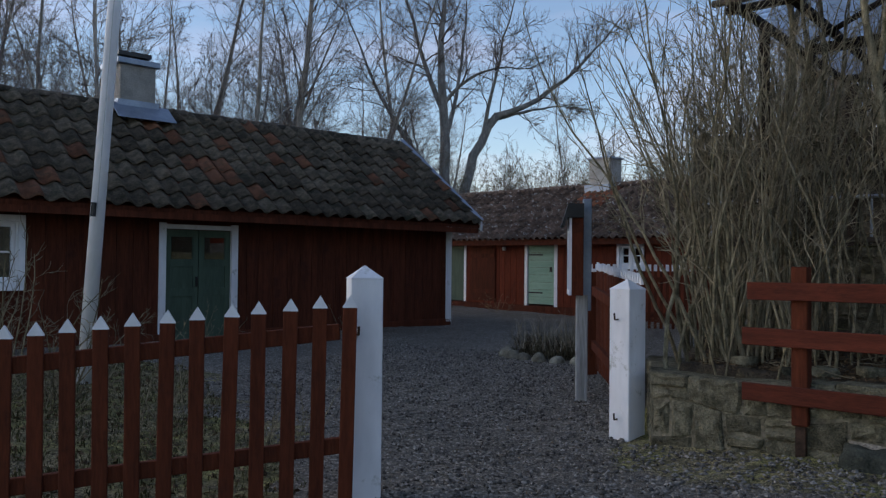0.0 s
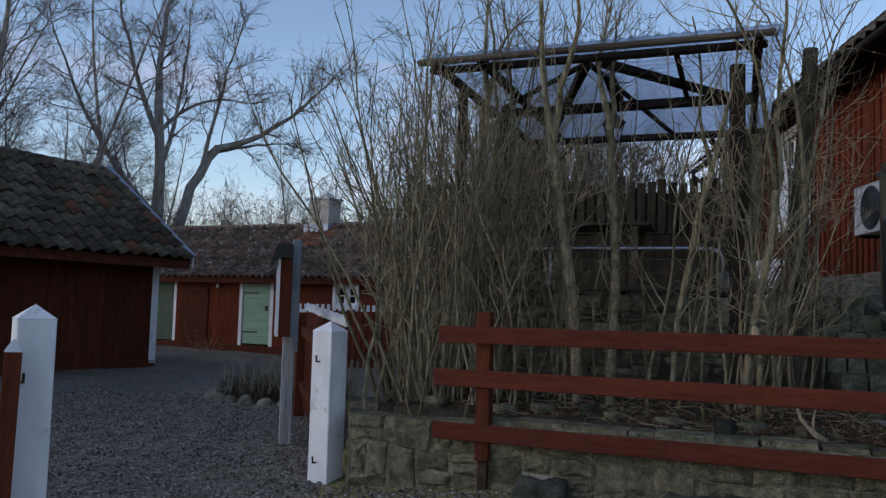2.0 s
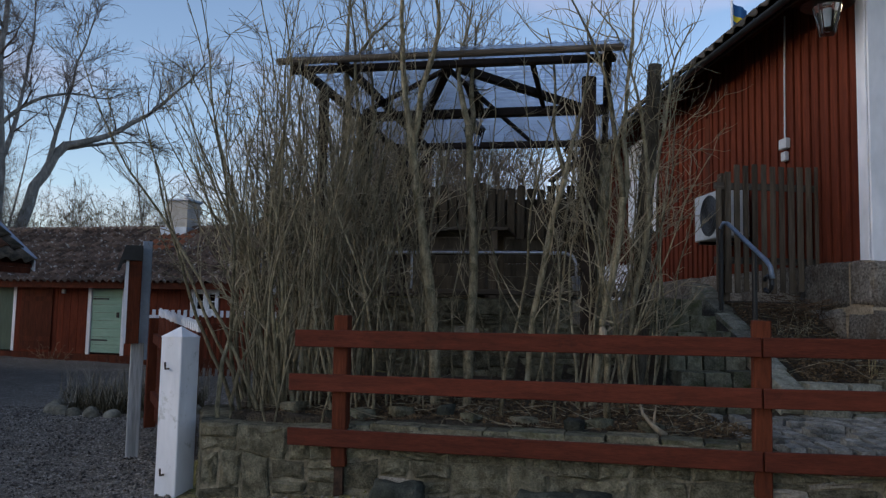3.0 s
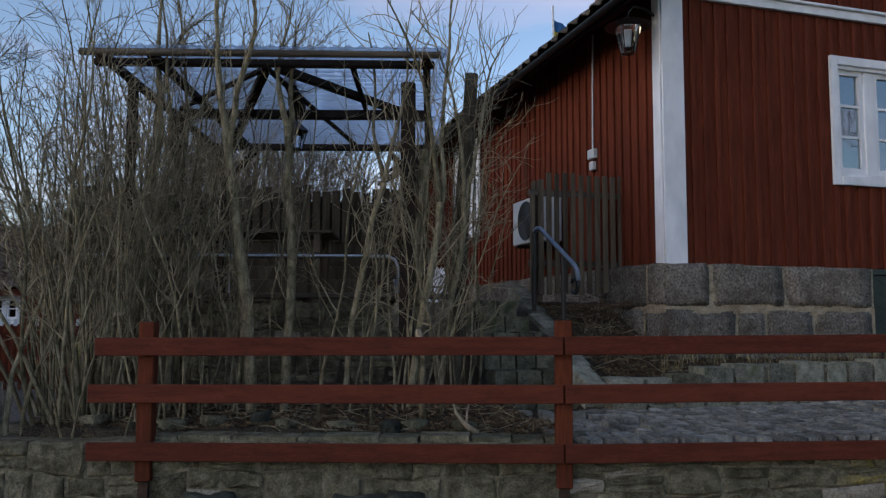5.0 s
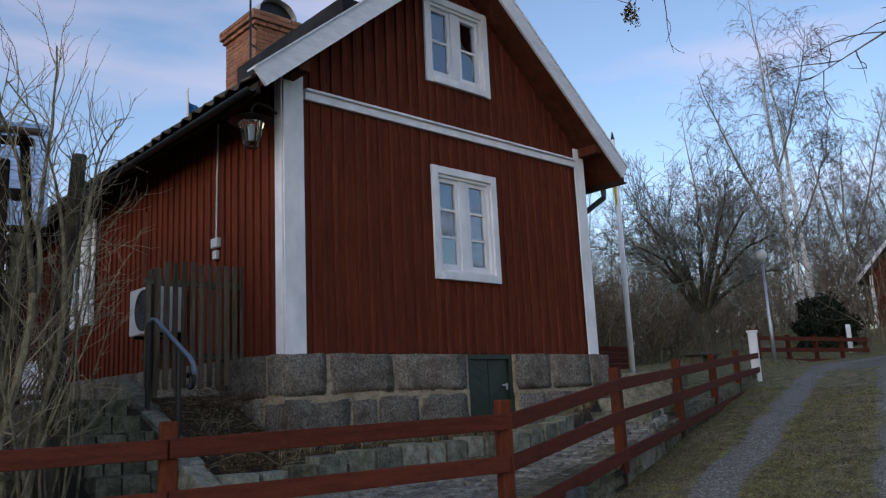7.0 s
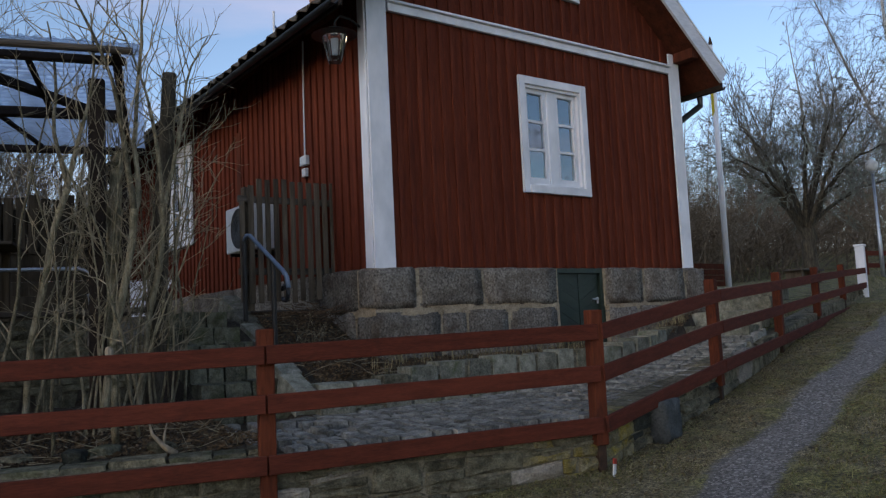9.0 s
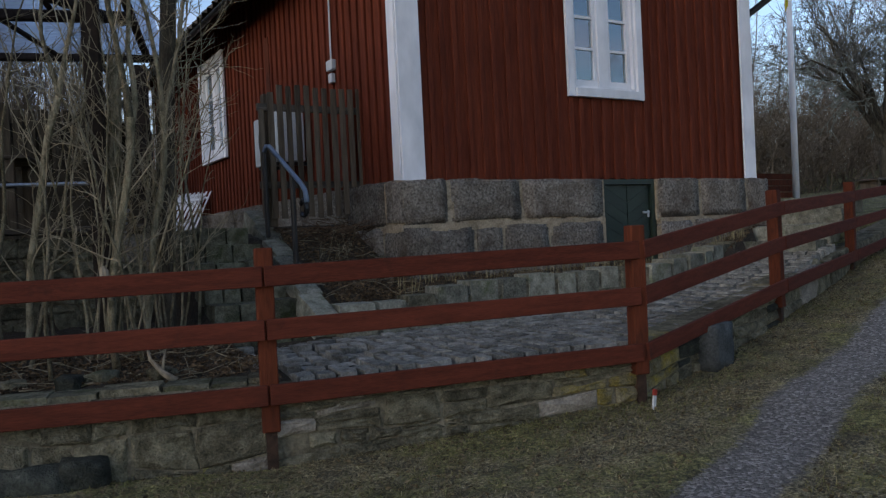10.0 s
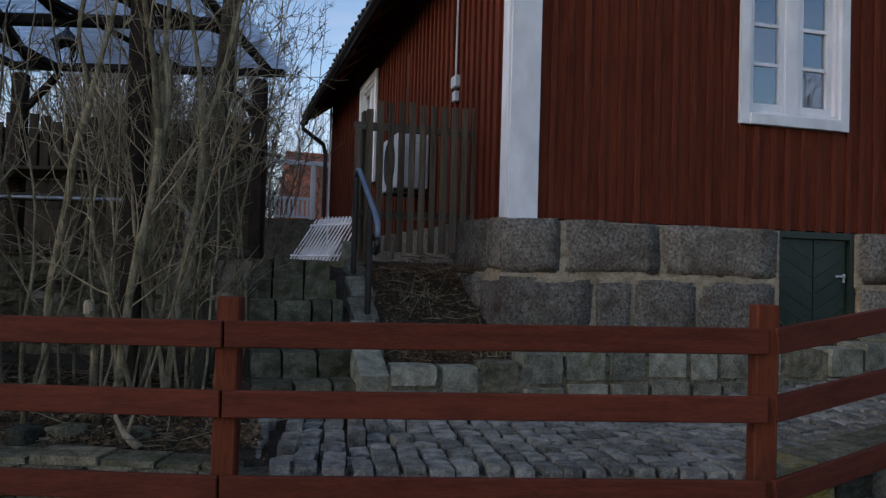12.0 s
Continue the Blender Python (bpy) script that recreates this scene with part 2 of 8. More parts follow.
BRICK = mat("chimney_brick", (0.26, 0.105, 0.060), (0.40, 0.18, 0.110), (8, 8, 8), 0.9, 0.5, 60, 0.2)
LEAD = mat("blue_grey_sheet_metal", (0.20, 0.24, 0.30), (0.30, 0.35, 0.42), (3, 3, 3), 0.45, 0.1, 40, 0.05, metallic=0.6)
BLACK_METAL = mat("black_painted_metal", (0.012, 0.012, 0.013), (0.022, 0.022, 0.024), (5, 5, 5), 0.4, 0.1, 40, 0.05, metallic=0.3)
RUST = mat("rusted_iron", (0.028, 0.018, 0.013), (0.07, 0.04, 0.026), (20, 20, 20), 0.8, 0.4, 60, 0.1)
GALV = mat("galvanised_steel", (0.34, 0.37, 0.41), (0.47, 0.50, 0.54), (5, 5, 5), 0.4, 0.08, 40, 0.05, metallic=0.8)
BLUE_STEEL = mat("blue_grey_rail_paint", (0.11, 0.15, 0.22), (0.17, 0.22, 0.30), (5, 5, 5), 0.35, 0.08, 40, 0.05)
PLASTIC = mat("pale_grey_plastic", (0.48, 0.50, 0.50), (0.56, 0.57, 0.57), (3, 3, 3), 0.5, 0.05, 40, 0.03)
PLASTIC_DARK = mat("dark_grille", (0.03, 0.032, 0.035), (0.05, 0.053, 0.056), (3, 3, 3), 0.5, 0.1, 40, 0.03)
CORRUGATED = mat("translucent_corrugated_sheet", (0.55, 0.62, 0.72), (0.68, 0.74, 0.82), (3, 1, 3), 0.3, 0.1, 30, 0.05)
CORRUGATED.node_tree.nodes["Principled BSDF"].inputs["Transmission Weight"].default_value = 0.55
CORRUGATED.node_tree.nodes["Principled BSDF"].inputs["IOR"].default_value = 1.08
GLASS = window_glass("window_glass")
LAMP_GLASS = glass("lantern_glass", (0.85, 0.9, 0.95), 0.08)
OPAL = mat("opal_globe", (0.50, 0.52, 0.53), (0.58, 0.60, 0.61), (3, 3, 3), 0.35, 0.02, 30, 0.02)
# near-black colour that stands in for the shade of unlit rooms
ROOM_SHADE = mat("room_shade_black", (0.02, 0.02, 0.022), (0.05, 0.05, 0.052), (2, 2, 2), 0.9, 0.0, 30, 0.05)
CURTAIN = mat("white_curtain", (0.55, 0.58, 0.60), (0.70, 0.72, 0.74), (20, 20, 2), 0.9, 0.2, 40, 0.05)
BARK = mat("grey_brown_bark", (0.085, 0.074, 0.056), (0.23, 0.205, 0.16), (14, 14, 3), 0.95, 0.6, 60, 0.22, spot=(0.13, 0.13, 0.10), spot_at=(0.56, 0.72), spot_scale=3.5)
BARK_PALE = mat("pale_olive_stem_bark", (0.128, 0.110, 0.070), (0.38, 0.328, 0.215), (34, 34, 9), 0.95, 0.7, 110, 0.34, spot=(0.088, 0.083, 0.048), spot_at=(0.50, 0.66), spot_scale=11.0)
BARK_MAPLE = mat("pale_grey_maple_bark", (0.17, 0.165, 0.155), (0.33, 0.32, 0.30), (6, 6, 2), 0.95, 0.4, 40, 0.1, spot=(0.12, 0.115, 0.10), spot_at=(0.55, 0.75), spot_scale=1.5)
TWIG = mat("thin_grey_twig", (0.060, 0.048, 0.036), (0.125, 0.104, 0.080), (6, 6, 6), 0.9, 0.0, 40, 0.2)
TWIG_PALE = mat("thin_pale_twig", (0.165, 0.140, 0.092), (0.35, 0.30, 0.205), (6, 6, 6), 0.9, 0.0, 40, 0.34)
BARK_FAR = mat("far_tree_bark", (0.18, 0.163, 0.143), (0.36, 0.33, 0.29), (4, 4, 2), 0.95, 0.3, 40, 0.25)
THICKET = mat("brown_thicket_twig", (0.100, 0.080, 0.056), (0.20, 0.162, 0.116), (3, 3, 3), 0.95, 0.0, 40, 0.3)
RUSTY_TWIG = island_vary(mat("rusty_brown_twig", (0.055, 0.034, 0.020), (0.15, 0.098, 0.060), (10, 10, 10), 0.95, 0.0, 40, 0.2), 0.5)
LAWN_BLADE = island_vary(mat("dark_lawn_blade", (0.032, 0.036, 0.012), (0.078, 0.077, 0.029), (10, 10, 10), 0.9, 0.0, 40, 0.2), 0.5)
TORN_WOOD = mat("torn_pale_wood", (0.22, 0.18, 0.125), (0.38, 0.32, 0.23), (20, 20, 4), 0.95, 0.3, 40, 0.05)
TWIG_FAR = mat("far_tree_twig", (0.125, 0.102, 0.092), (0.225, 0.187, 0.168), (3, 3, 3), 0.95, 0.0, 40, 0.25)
BIRCH_LIMB = mat("grey_birch_limb_bark", (0.15, 0.14, 0.13), (0.34, 0.33, 0.31), (5, 5, 9), 0.9, 0.3, 40, 0.1, spot=(0.06, 0.05, 0.045), spot_at=(0.54, 0.66), spot_scale=3.0)
BIRCH = mat("birch_bark", (0.42, 0.41, 0.40), (0.70, 0.69, 0.67), (5, 5, 9), 0.85, 0.3, 40, 0.1, spot=(0.07, 0.06, 0.05), spot_at=(0.64, 0.70), spot_scale=4.0)
LICHEN_TWIG = mat("lichened_apple_twig", (0.14, 0.15, 0.125), (0.26, 0.275, 0.235), (6, 6, 6), 0.95, 0.0, 40, 0.2)
APPLE_SHOOT = mat("grey_apple_shoot", (0.085, 0.080, 0.066), (0.18, 0.172, 0.145), (6, 6, 6), 0.95, 0.0, 40, 0.2)
EVERGREEN = mat("dark_evergreen_leaf", (0.016, 0.022, 0.013), (0.035, 0.045, 0.026), (6, 6, 6), 0.8, 0.0, 40, 0.3)
VERGE_LITTER = island_vary(mat("verge_litter", (0.070, 0.052, 0.028), (0.20, 0.155, 0.085), (14, 14, 14), 0.95, 0.0, 40, 0.2), 0.6)
LEAF_LITTER = island_vary(mat("fallen_leaf", (0.052, 0.034, 0.019), (0.165, 0.115, 0.066), (10, 10, 10), 0.9, 0.1, 40, 0.2), 0.5)
DRY_GRASS = island_vary(mat("dry_grass_blade", (0.19, 0.158, 0.080), (0.40, 0.335, 0.185), (10, 10, 10), 0.9, 0.0, 40, 0.2), 0.45)
GRASS = island_vary(mat("winter_grass_blade", (0.085, 0.086, 0.026), (0.20, 0.185, 0.070), (10, 10, 10), 0.9, 0.0, 40, 0.2), 0.5)
STALK = island_vary(mat("pale_dry_stalk", (0.17, 0.145, 0.105), (0.34, 0.30, 0.23), (10, 10, 10), 0.9, 0.0, 40, 0.2), 0.4)
HEATHER = island_vary(mat("grey_lavender_stem", (0.060, 0.052, 0.032), (0.15, 0.128, 0.080), (10, 10, 10), 0.9, 0.0, 40, 0.2), 0.4)
FLAG_BLUE = mat("blue_flag_cloth", (0.02, 0.09, 0.24), (0.03, 0.12, 0.30), (4, 4, 4), 0.8, 0.1, 40, 0.03)
FLAG_YELLOW = mat("yellow_flag_cloth", (0.55, 0.42, 0.02), (0.62, 0.48, 0.03), (4, 4, 4), 0.8, 0.1, 40, 0.03)
RED_MARK = mat("red_reflector", (0.28, 0.03, 0.02), (0.34, 0.05, 0.03), (4, 4, 4), 0.4, 0.0, 40, 0.03)
YELLOW_HOUSE = mat("grey_beige_plaster", (0.30, 0.28, 0.24), (0.42, 0.39, 0.34), (2, 2, 2), 0.95, 0.2, 40, 0.05)

# corrugated sheet lets part of the sky through
_n, _l = CORRUGATED.node_tree.nodes, CORRUGATED.node_tree.links
_t = _n.new("ShaderNodeBsdfTransparent")
_t.inputs["Color"].default_value = (0.84, 0.88, 0.95, 1)
_x = _n.new("ShaderNodeMixShader")
_x.inputs["Fac"].default_value = 0.62
_l.new(_n["Principled BSDF"].outputs[0], _x.inputs[1])
_l.new(_t.outputs[0], _x.inputs[2])
_l.new(_x.outputs[0], _n["Material Output"].inputs["Surface"])


# ---- builders ----
rng = np.random.default_rng(7)


def part(name, bm, material, parent=None, label="", kind="", smooth=False):
    """Link a bmesh, or (verts, faces), as one mesh object under a thing or a part."""
    me = bpy.data.meshes.new(name)
    if isinstance(bm, tuple):
        me.from_pydata([tuple(v) for v in bm[0]], [], bm[1])
    else:
        bm.to_mesh(me)
        bm.free()
    if smooth:
        me.polygons.foreach_set("use_smooth", [True] * len(me.polygons))
    for m in material if isinstance(material, (list, tuple)) else (material,):
        me.materials.append(m)
    ob = new(name, me)
    if parent is not None:
        ob.parent = parent
    if label or kind:
        tagged(ob, label=label, kind=kind)
    return ob


def piece(name, mesh, m, parent):
    """One more object on a shared mesh."""
    ob = new(name, mesh)
    ob.parent = parent
    ob.matrix_basis = m
    return ob


def thing(name, m, label, category, group="", kind=""):
    ob = new(name)
    ob.empty_display_size = 0.2
    ob.matrix_world = m
    return tagged(ob, label, category, group, kind)


def box(bm, x0, x1, y0, y1, z0, z1, m=None):
    vs = [bm.verts.new((x, y, z)) for z in (z0, z1) for y in (y0, y1) for x in (x0, x1)]
    fs = [(0, 2, 3, 1), (4, 5, 7, 6), (0, 1, 5, 4), (2, 6, 7, 3), (0, 4, 6, 2), (1, 3, 7, 5)]
    made = [bm.faces.new([vs[i] for i in f]) for f in fs]
    if m is not None:
        bmesh.ops.transform(bm, matrix=m, verts=vs)
    return made


def boxes(*spans, bevel=0.0):
    bm = bmesh.new()
    for s in spans:
        box(bm, *s)
    if bevel:
        bmesh.ops.bevel(bm, geom=bm.edges[:], offset=bevel, segments=1, affect="EDGES", clamp_overlap=True)
    return bm


def beam(a, b, w, h, bevel=0.006, round_sides=0):
    """A squared timber, or a round pole, from a to b."""
    a, b = Vector(a), Vector(b)
    d = b - a
    bm = bmesh.new()
    if round_sides:
        bmesh.ops.create_cone(bm, cap_ends=True, segments=round_sides, radius1=w / 2, radius2=h / 2, depth=d.length)
    else:
        box(bm, -w / 2, w / 2, -h / 2, h / 2, -d.length / 2, d.length / 2)
        if bevel:
            bmesh.ops.bevel(bm, geom=bm.edges[:], offset=bevel, segments=1, affect="EDGES")
    q = d.to_track_quat("Z", "Y" if abs(d.normalized().z) > 0.95 else "X")
    if not round_sides and abs(d.normalized().z) < 0.95:
        side = Vector((0, 0, 1)).cross(d).normalized()
        up = d.normalized().cross(side)
        rot = Matrix((side, up, d.normalized())).transposed().to_4x4()
    else:
        rot = q.to_matrix().to_4x4()
    bmesh.ops.transform(bm, matrix=Matrix.Translation((a + b) / 2) @ rot, verts=bm.verts[:])
    return bm


def prism(points, y0, y1):
    """A polygon in x and z, drawn out along y."""
    bm = bmesh.new()
    a = [bm.verts.new((x, y0, z)) for x, z in points]
    b = [bm.verts.new((x, y1, z)) for x, z in points]
    bm.faces.new(a)
    bm.faces.new(list(reversed(b)))
    for i in range(len(a)):
        j = (i + 1) % len(a)
        bm.faces.new((a[j], a[i], b[i], b[j]))
    bmesh.ops.recalc_face_normals(bm, faces=bm.faces[:])
    return bm


def pipe(points, radius, sides=8):
    """A bent round bar along the points."""
    pts = np.array(points, float)
    return tubes([(pts, np.full(len(pts), radius))], sides)


def tubes(branches, sides=4, caps=True):
    """Many tapered tubes as one list of verts and faces."""
    V, F, base = [], [], 0
    ang = np.arange(sides) * 2 * math.pi / sides
    ca, sa = np.cos(ang), np.sin(ang)
    for pts, rad in branches:
        n = len(pts)
        d = np.gradient(pts, axis=0)
        d /= np.linalg.norm(d, axis=1)[:, None] + 1e-9
        ref = np.array((0.31, 0.95, 0.05)) if abs(d[0][2]) > 0.5 else np.array((0.05, 0.1, 1.0))
        u = np.cross(d, ref)
        u /= np.linalg.norm(u, axis=1)[:, None] + 1e-9
        v = np.cross(d, u)
        ring = pts[:, None, :] + rad[:, None, None] * (ca[None, :, None] * u[:, None, :] + sa[None, :, None] * v[:, None, :])
        V.append(ring.reshape(-1, 3))
        for i in range(n - 1):
            r0, r1 = base + i * sides, base + (i + 1) * sides
            for k in range(sides):
                k2 = (k + 1) % sides
                F.append((r0 + k, r0 + k2, r1 + k2, r1 + k))
        if caps:
            F.append(tuple(base + (n - 1) * sides + k for k in range(sides)))
            F.append(tuple(base + k for k in reversed(range(sides))))
        base += n * sides
    return np.concatenate(V), F


def _cube_faces():
    idx, pts = {}, []
    for x in (-1, 0, 1):
        for y in (-1, 0, 1):
            for z in (-1, 0, 1):
                if (x, y, z) != (0, 0, 0):
                    idx[x, y, z] = len(pts)
                    pts.append((x, y, z))
    faces = []
    for axis in range(3):
        for s in (-1, 1):
            for a in (-1, 0):
                for b in (-1, 0):
                    quad = []
                    for da, db in ((0, 0), (1, 0), (1, 1), (0, 1)):
                        c = [0, 0, 0]
                        c[axis] = s
                        c[(axis + 1) % 3] = a + da
                        c[(axis + 2) % 3] = b + db
                        quad.append(idx[tuple(c)])
                    faces.append(tuple(quad) if s > 0 else tuple(reversed(quad)))
    return np.array(pts, float), faces


CUBE_P, CUBE_F = _cube_faces()


def stone(w, d, h, edge=0.16, jitter=0.05, r=rng):
    """A worn stone block, w by d by h about its own middle."""
    p = CUBE_P.copy()
    n = np.abs(p).sum(1)
    p *= np.where(n == 3, 1 - edge, np.where(n == 2, 1 - edge * 0.45, 1.0))[:, None]
    p += r.normal(0, jitter, p.shape) * np.array((1, 1, 1))
    return p * np.array((w, d, h)) / 2


def place(ob, m):
    ob.matrix_basis = m
    return ob


def joined(items):
    """(verts, faces) lists put together."""
    V, F, base = [], [], 0
    for v, f in items:
        V.append(np.asarray(v))
        F += [tuple(i + base for i in q) for q in f]
        base += len(v)
    return np.concatenate(V), F


# ---- plan ----
FRONT = [(-0.72, 5.62), (0.22, 5.25), (2.51, 4.43), (4.60, 3.90), (6.65, 4.41), (15.84, 7.63)]
HW, HE, HS, HN, HB = 4.39, 8.88, 6.30, 15.70, 1.95


def low(x):
    return np.interp(x, [-80, -8, -2, -0.9, 0.2, 2.5, 4.6, 6.65, 10, 14.6, 20, 28, 34, 40, 200], [0.2, 0.2, 0.12, 0.2, 0.31, 0.31, 0.40, 0.64, 1.02, 1.45, 1.8, 2.2, 3.3, 3.8, 4.0])


def smooth_step(x, a, b):
    t = np.clip((x - a) / (b - a), 0, 1)
    return t * t * (3 - 2 * t)


def paving_z(x):
    return np.interp(x, [2, 5, 6.65, 9, 16], [0.73, 0.77, 0.93, 1.25, 1.85])


def front_y(x):
    return np.interp(x, [p[0] for p in FRONT] + [40], [p[1] for p in FRONT] + [16.4])


def terrace_y(x):
    return 6.95 - (x - 2.7) * 0.36


def ground_z(x, y):
    """Height of the ground: the lane and the yard below, the bed, paving and terrace behind the retaining wall."""
    x, y = np.asarray(x, float), np.asarray(y, float)
    z = low(x) + 0.012 * np.sin(x * 2.1 + y * 1.3) + 0.010 * np.sin(x * 0.9 - y * 2.7)
    fy = front_y(x)
    behind = (y > fy + 0.16) & (x > -0.55)
    bed = 0.72 + 0.16 * np.clip((y - fy) / 2.2, 0, 1) + 0.02 * np.sin(x * 5.1) * np.sin(y * 4.3)
    bed = np.where(y > terrace_y(x) + 0.12, 1.60, bed)
    pv = paving_z(x) - 0.040
    garden = np.interp(y, [5.60, 5.72, 6.3], [0.8, 1.02, 1.16])
    side = np.interp(y, [5.60, 5.72, 7.0, 7.4], [0.8, 0.98, 1.55, 1.62]) - 0.06 * (x < 3.52)
    stair = np.interp(y, [5.55, 7.0, 7.2], [0.70, 1.40, 1.60])
    right = np.where(y > 5.60, np.where(x < 4.3, side, garden), pv)
    up = np.where(x < 2.68, bed, np.where(x < 3.30, np.where(y > 5.5, stair, pv), right))
    east = np.interp(x, [7.4, 8.9, 12, 16, 30], [1.1, 1.5, 1.75, 1.95, 2.4])
    up = np.where((x > 7.6) & (y > fy + 0.9), np.maximum(up, east), up)
    up = np.where(x > 12, np.maximum(low(x) + 0.25, 0), up)
    z = np.where(behind, up, z)
    z = np.where((x < -0.55) & (x > -1.1) & (y > 6.1) & (y < 9), z + 0.3 * smooth_step(x, -1.1, -0.55), z)
    far = np.hypot(x - 3, y - 5)
    return z + 0.9 * smooth_step(far, 30, 110) * (0.6 + 0.4 * np.sin(x * 0.05))


def track_y(x):
    return np.interp(x, [2.0, 3.40, 4.10, 4.82, 6.23, 8.1, 10.6, 12.8, 17.6, 22.8, 26, 34, 60], [1.9, 2.44, 2.74, 3.02, 3.46, 4.02, 4.82, 5.58, 7.25, 8.5, 8.7, 7.6, 2.0])


# ---- ground ----
def build_ground():
    fine_x = np.arange(-9, 18.01, 0.13)
    fine_y = np.arange(-3, 14.01, 0.13)
    out = np.array([0.4, 1, 2, 3.5, 6, 9, 13, 19, 28, 42, 65, 100, 160, 260, 420, 700, 1200])
    xs = np.concatenate([(-9 - out)[::-1], fine_x, 18 + out])
    ys = np.concatenate([(-3 - out)[::-1], fine_y, 14 + out])
    X, Y = np.meshgrid(xs, ys)
    Z = ground_z(X, Y)
    r = np.random.default_rng(3)
    Z = Z + r.normal(0, 0.006, Z.shape)
    nx, ny = len(xs), len(ys)
    me = bpy.data.meshes.new("ground")
    idx = np.arange(nx * ny).reshape(ny, nx)
    quads = np.stack([idx[:-1, :-1], idx[:-1, 1:], idx[1:, 1:], idx[1:, :-1]], -1).reshape(-1, 4)
    me.from_pydata(np.stack([X, Y, Z], -1).reshape(-1, 3).tolist(), [], quads.tolist())
    wob = 0.10 * np.sin(X * 3.1 + 1.3 * np.sin(Y * 2.3)) + 0.07 * np.sin(Y * 5.3 - X * 1.7)
    yard = smooth_step(-0.75 * X - 0.45 * Y + 0.9 + np.where(Y < 4, 1.6, 0) + wob, 0.0, 0.5) * (X < 1.3)
    yard = np.maximum(yard, smooth_step(-(X + 0.7) + wob, 0, 0.35) * (Y > 5))
    yard = np.maximum(yard, smooth_step(4.55 - Y - 0.36 * (X - 1.0) + wob, 0.0, 0.7) * smooth_step(2.1 - X + wob, 0, 1.2))
    grassy = ((X < -2.2 - 0.25 * (Y - 3.6)) & (Y < 6.6 - 0.1 * X) & (X < -2.1) & (Y < 8.0) & (X > -8.3))
    yard = np.where(grassy & (Y - 3.7 < -(X + 2.0) * 0.85 + wob * 3), 0.0, yard)
    ty = track_y(X)
    t1 = smooth_step(0.20 - np.abs(Y - ty + wob * 0.35), -0.13, 0.13) * smooth_step(X, 2.0, 2.8)
    t2 = smooth_step(0.22 - np.abs(Y - ty + 1.42 + wob * 0.35), -0.13, 0.13) * smooth_step(X, 1.0, 2.2)
    far_road = smooth_step(1.3 - np.abs(Y - track_y(X) + 0.6), 0, 0.5) * smooth_step(X, 17, 20) * (X < 45)
    gravel = np.clip(np.maximum.reduce([yard, t1, t2, far_road]), 0, 1)
    gravel = np.where((X > -0.55) & (Y > front_y(X) + 0.1), 0, gravel)
    soil = np.where((X > -0.6) & (X < 9) & (Y > front_y(X) + 0.1) & (Y < 7.6), 1.0, 0.0)
    wheel = np.maximum(t1, t2)
    for nm, val in (("gravel", gravel), ("soil", soil), ("wheel", wheel)):
        at = me.attributes.new(nm, "FLOAT", "POINT")
        at.data.foreach_set("value", val.reshape(-1).astype(np.float32))
    me.polygons.foreach_set("use_smooth", [True] * len(me.polygons))
    m = bpy.data.materials.new("yard_ground")
    m.use_nodes = True
    n, l = m.node_tree.nodes, m.node_tree.links
    b = n["Principled BSDF"]
    b.inputs["Roughness"].default_value = 0.95
    tc = n.new("ShaderNodeTexCoord")

    def noise_node(scale, detail, rough=0.6):
        q = n.new("ShaderNodeTexNoise")
        q.inputs["Scale"].default_value, q.inputs["Detail"].default_value, q.inputs["Roughness"].default_value = scale, detail, rough
        l.new(tc.outputs["Object"], q.inputs["Vector"])
        return q.outputs["Fac"]

    def ramp(src, *stops):
        q = n.new("ShaderNodeValToRGB")
        while len(q.color_ramp.elements) < len(stops):
            q.color_ramp.elements.new(0.5)
        for e, (p, c) in zip(q.color_ramp.elements, stops):
            e.position, e.color = p, (*c, 1)
        l.new(src, q.inputs["Fac"])
        return q.outputs["Color"]

    def mix(fac, a, c, blend="MIX"):
        q = n.new("ShaderNodeMixRGB")
        q.blend_type = blend
        if isinstance(fac, float):
            q.inputs["Fac"].default_value = fac
        else:
            l.new(fac, q.inputs["Fac"])
        l.new(a, q.inputs["Color1"])
        l.new(c, q.inputs["Color2"])
        return q.outputs["Color"]

    vor = n.new("ShaderNodeTexVoronoi")
    vor.inputs["Scale"].default_value = 64
    l.new(tc.outputs["Object"], vor.inputs["Vector"])
    vor2 = n.new("ShaderNodeTexVoronoi")
    vor2.inputs["Scale"].default_value = 140
    l.new(tc.outputs["Object"], vor2.inputs["Vector"])
    sep = n.new("ShaderNodeSeparateColor")
    l.new(vor.outputs["Color"], sep.inputs["Color"])
    sep2 = n.new("ShaderNodeSeparateColor")
    l.new(vor2.outputs["Color"], sep2.inputs["Color"])
    stones = ramp(sep.outputs[0], (0.0, (0.052, 0.044, 0.035)), (0.5, (0.132, 0.117, 0.094)), (0.80, (0.27, 0.243, 0.198)), (1.0, (0.64, 0.59, 0.51)))
    dust = ramp(sep2.outputs[0], (0.0, (0.070, 0.061, 0.048)), (0.7, (0.150, 0.134, 0.109)), (1.0, (0.29, 0.262, 0.218)))
    gcol = mix(noise_node(14, 5), stones, dust)
    broad = ramp(noise_node(0.9, 6), (0.3, (0.72, 0.70, 0.68)), (0.7, (1.12, 1.12, 1.12)))
    gcol = mix(1.0, gcol, broad, "MULTIPLY")
    wa = n.new("ShaderNodeAttribute")
    wa.attribute_name = "wheel"
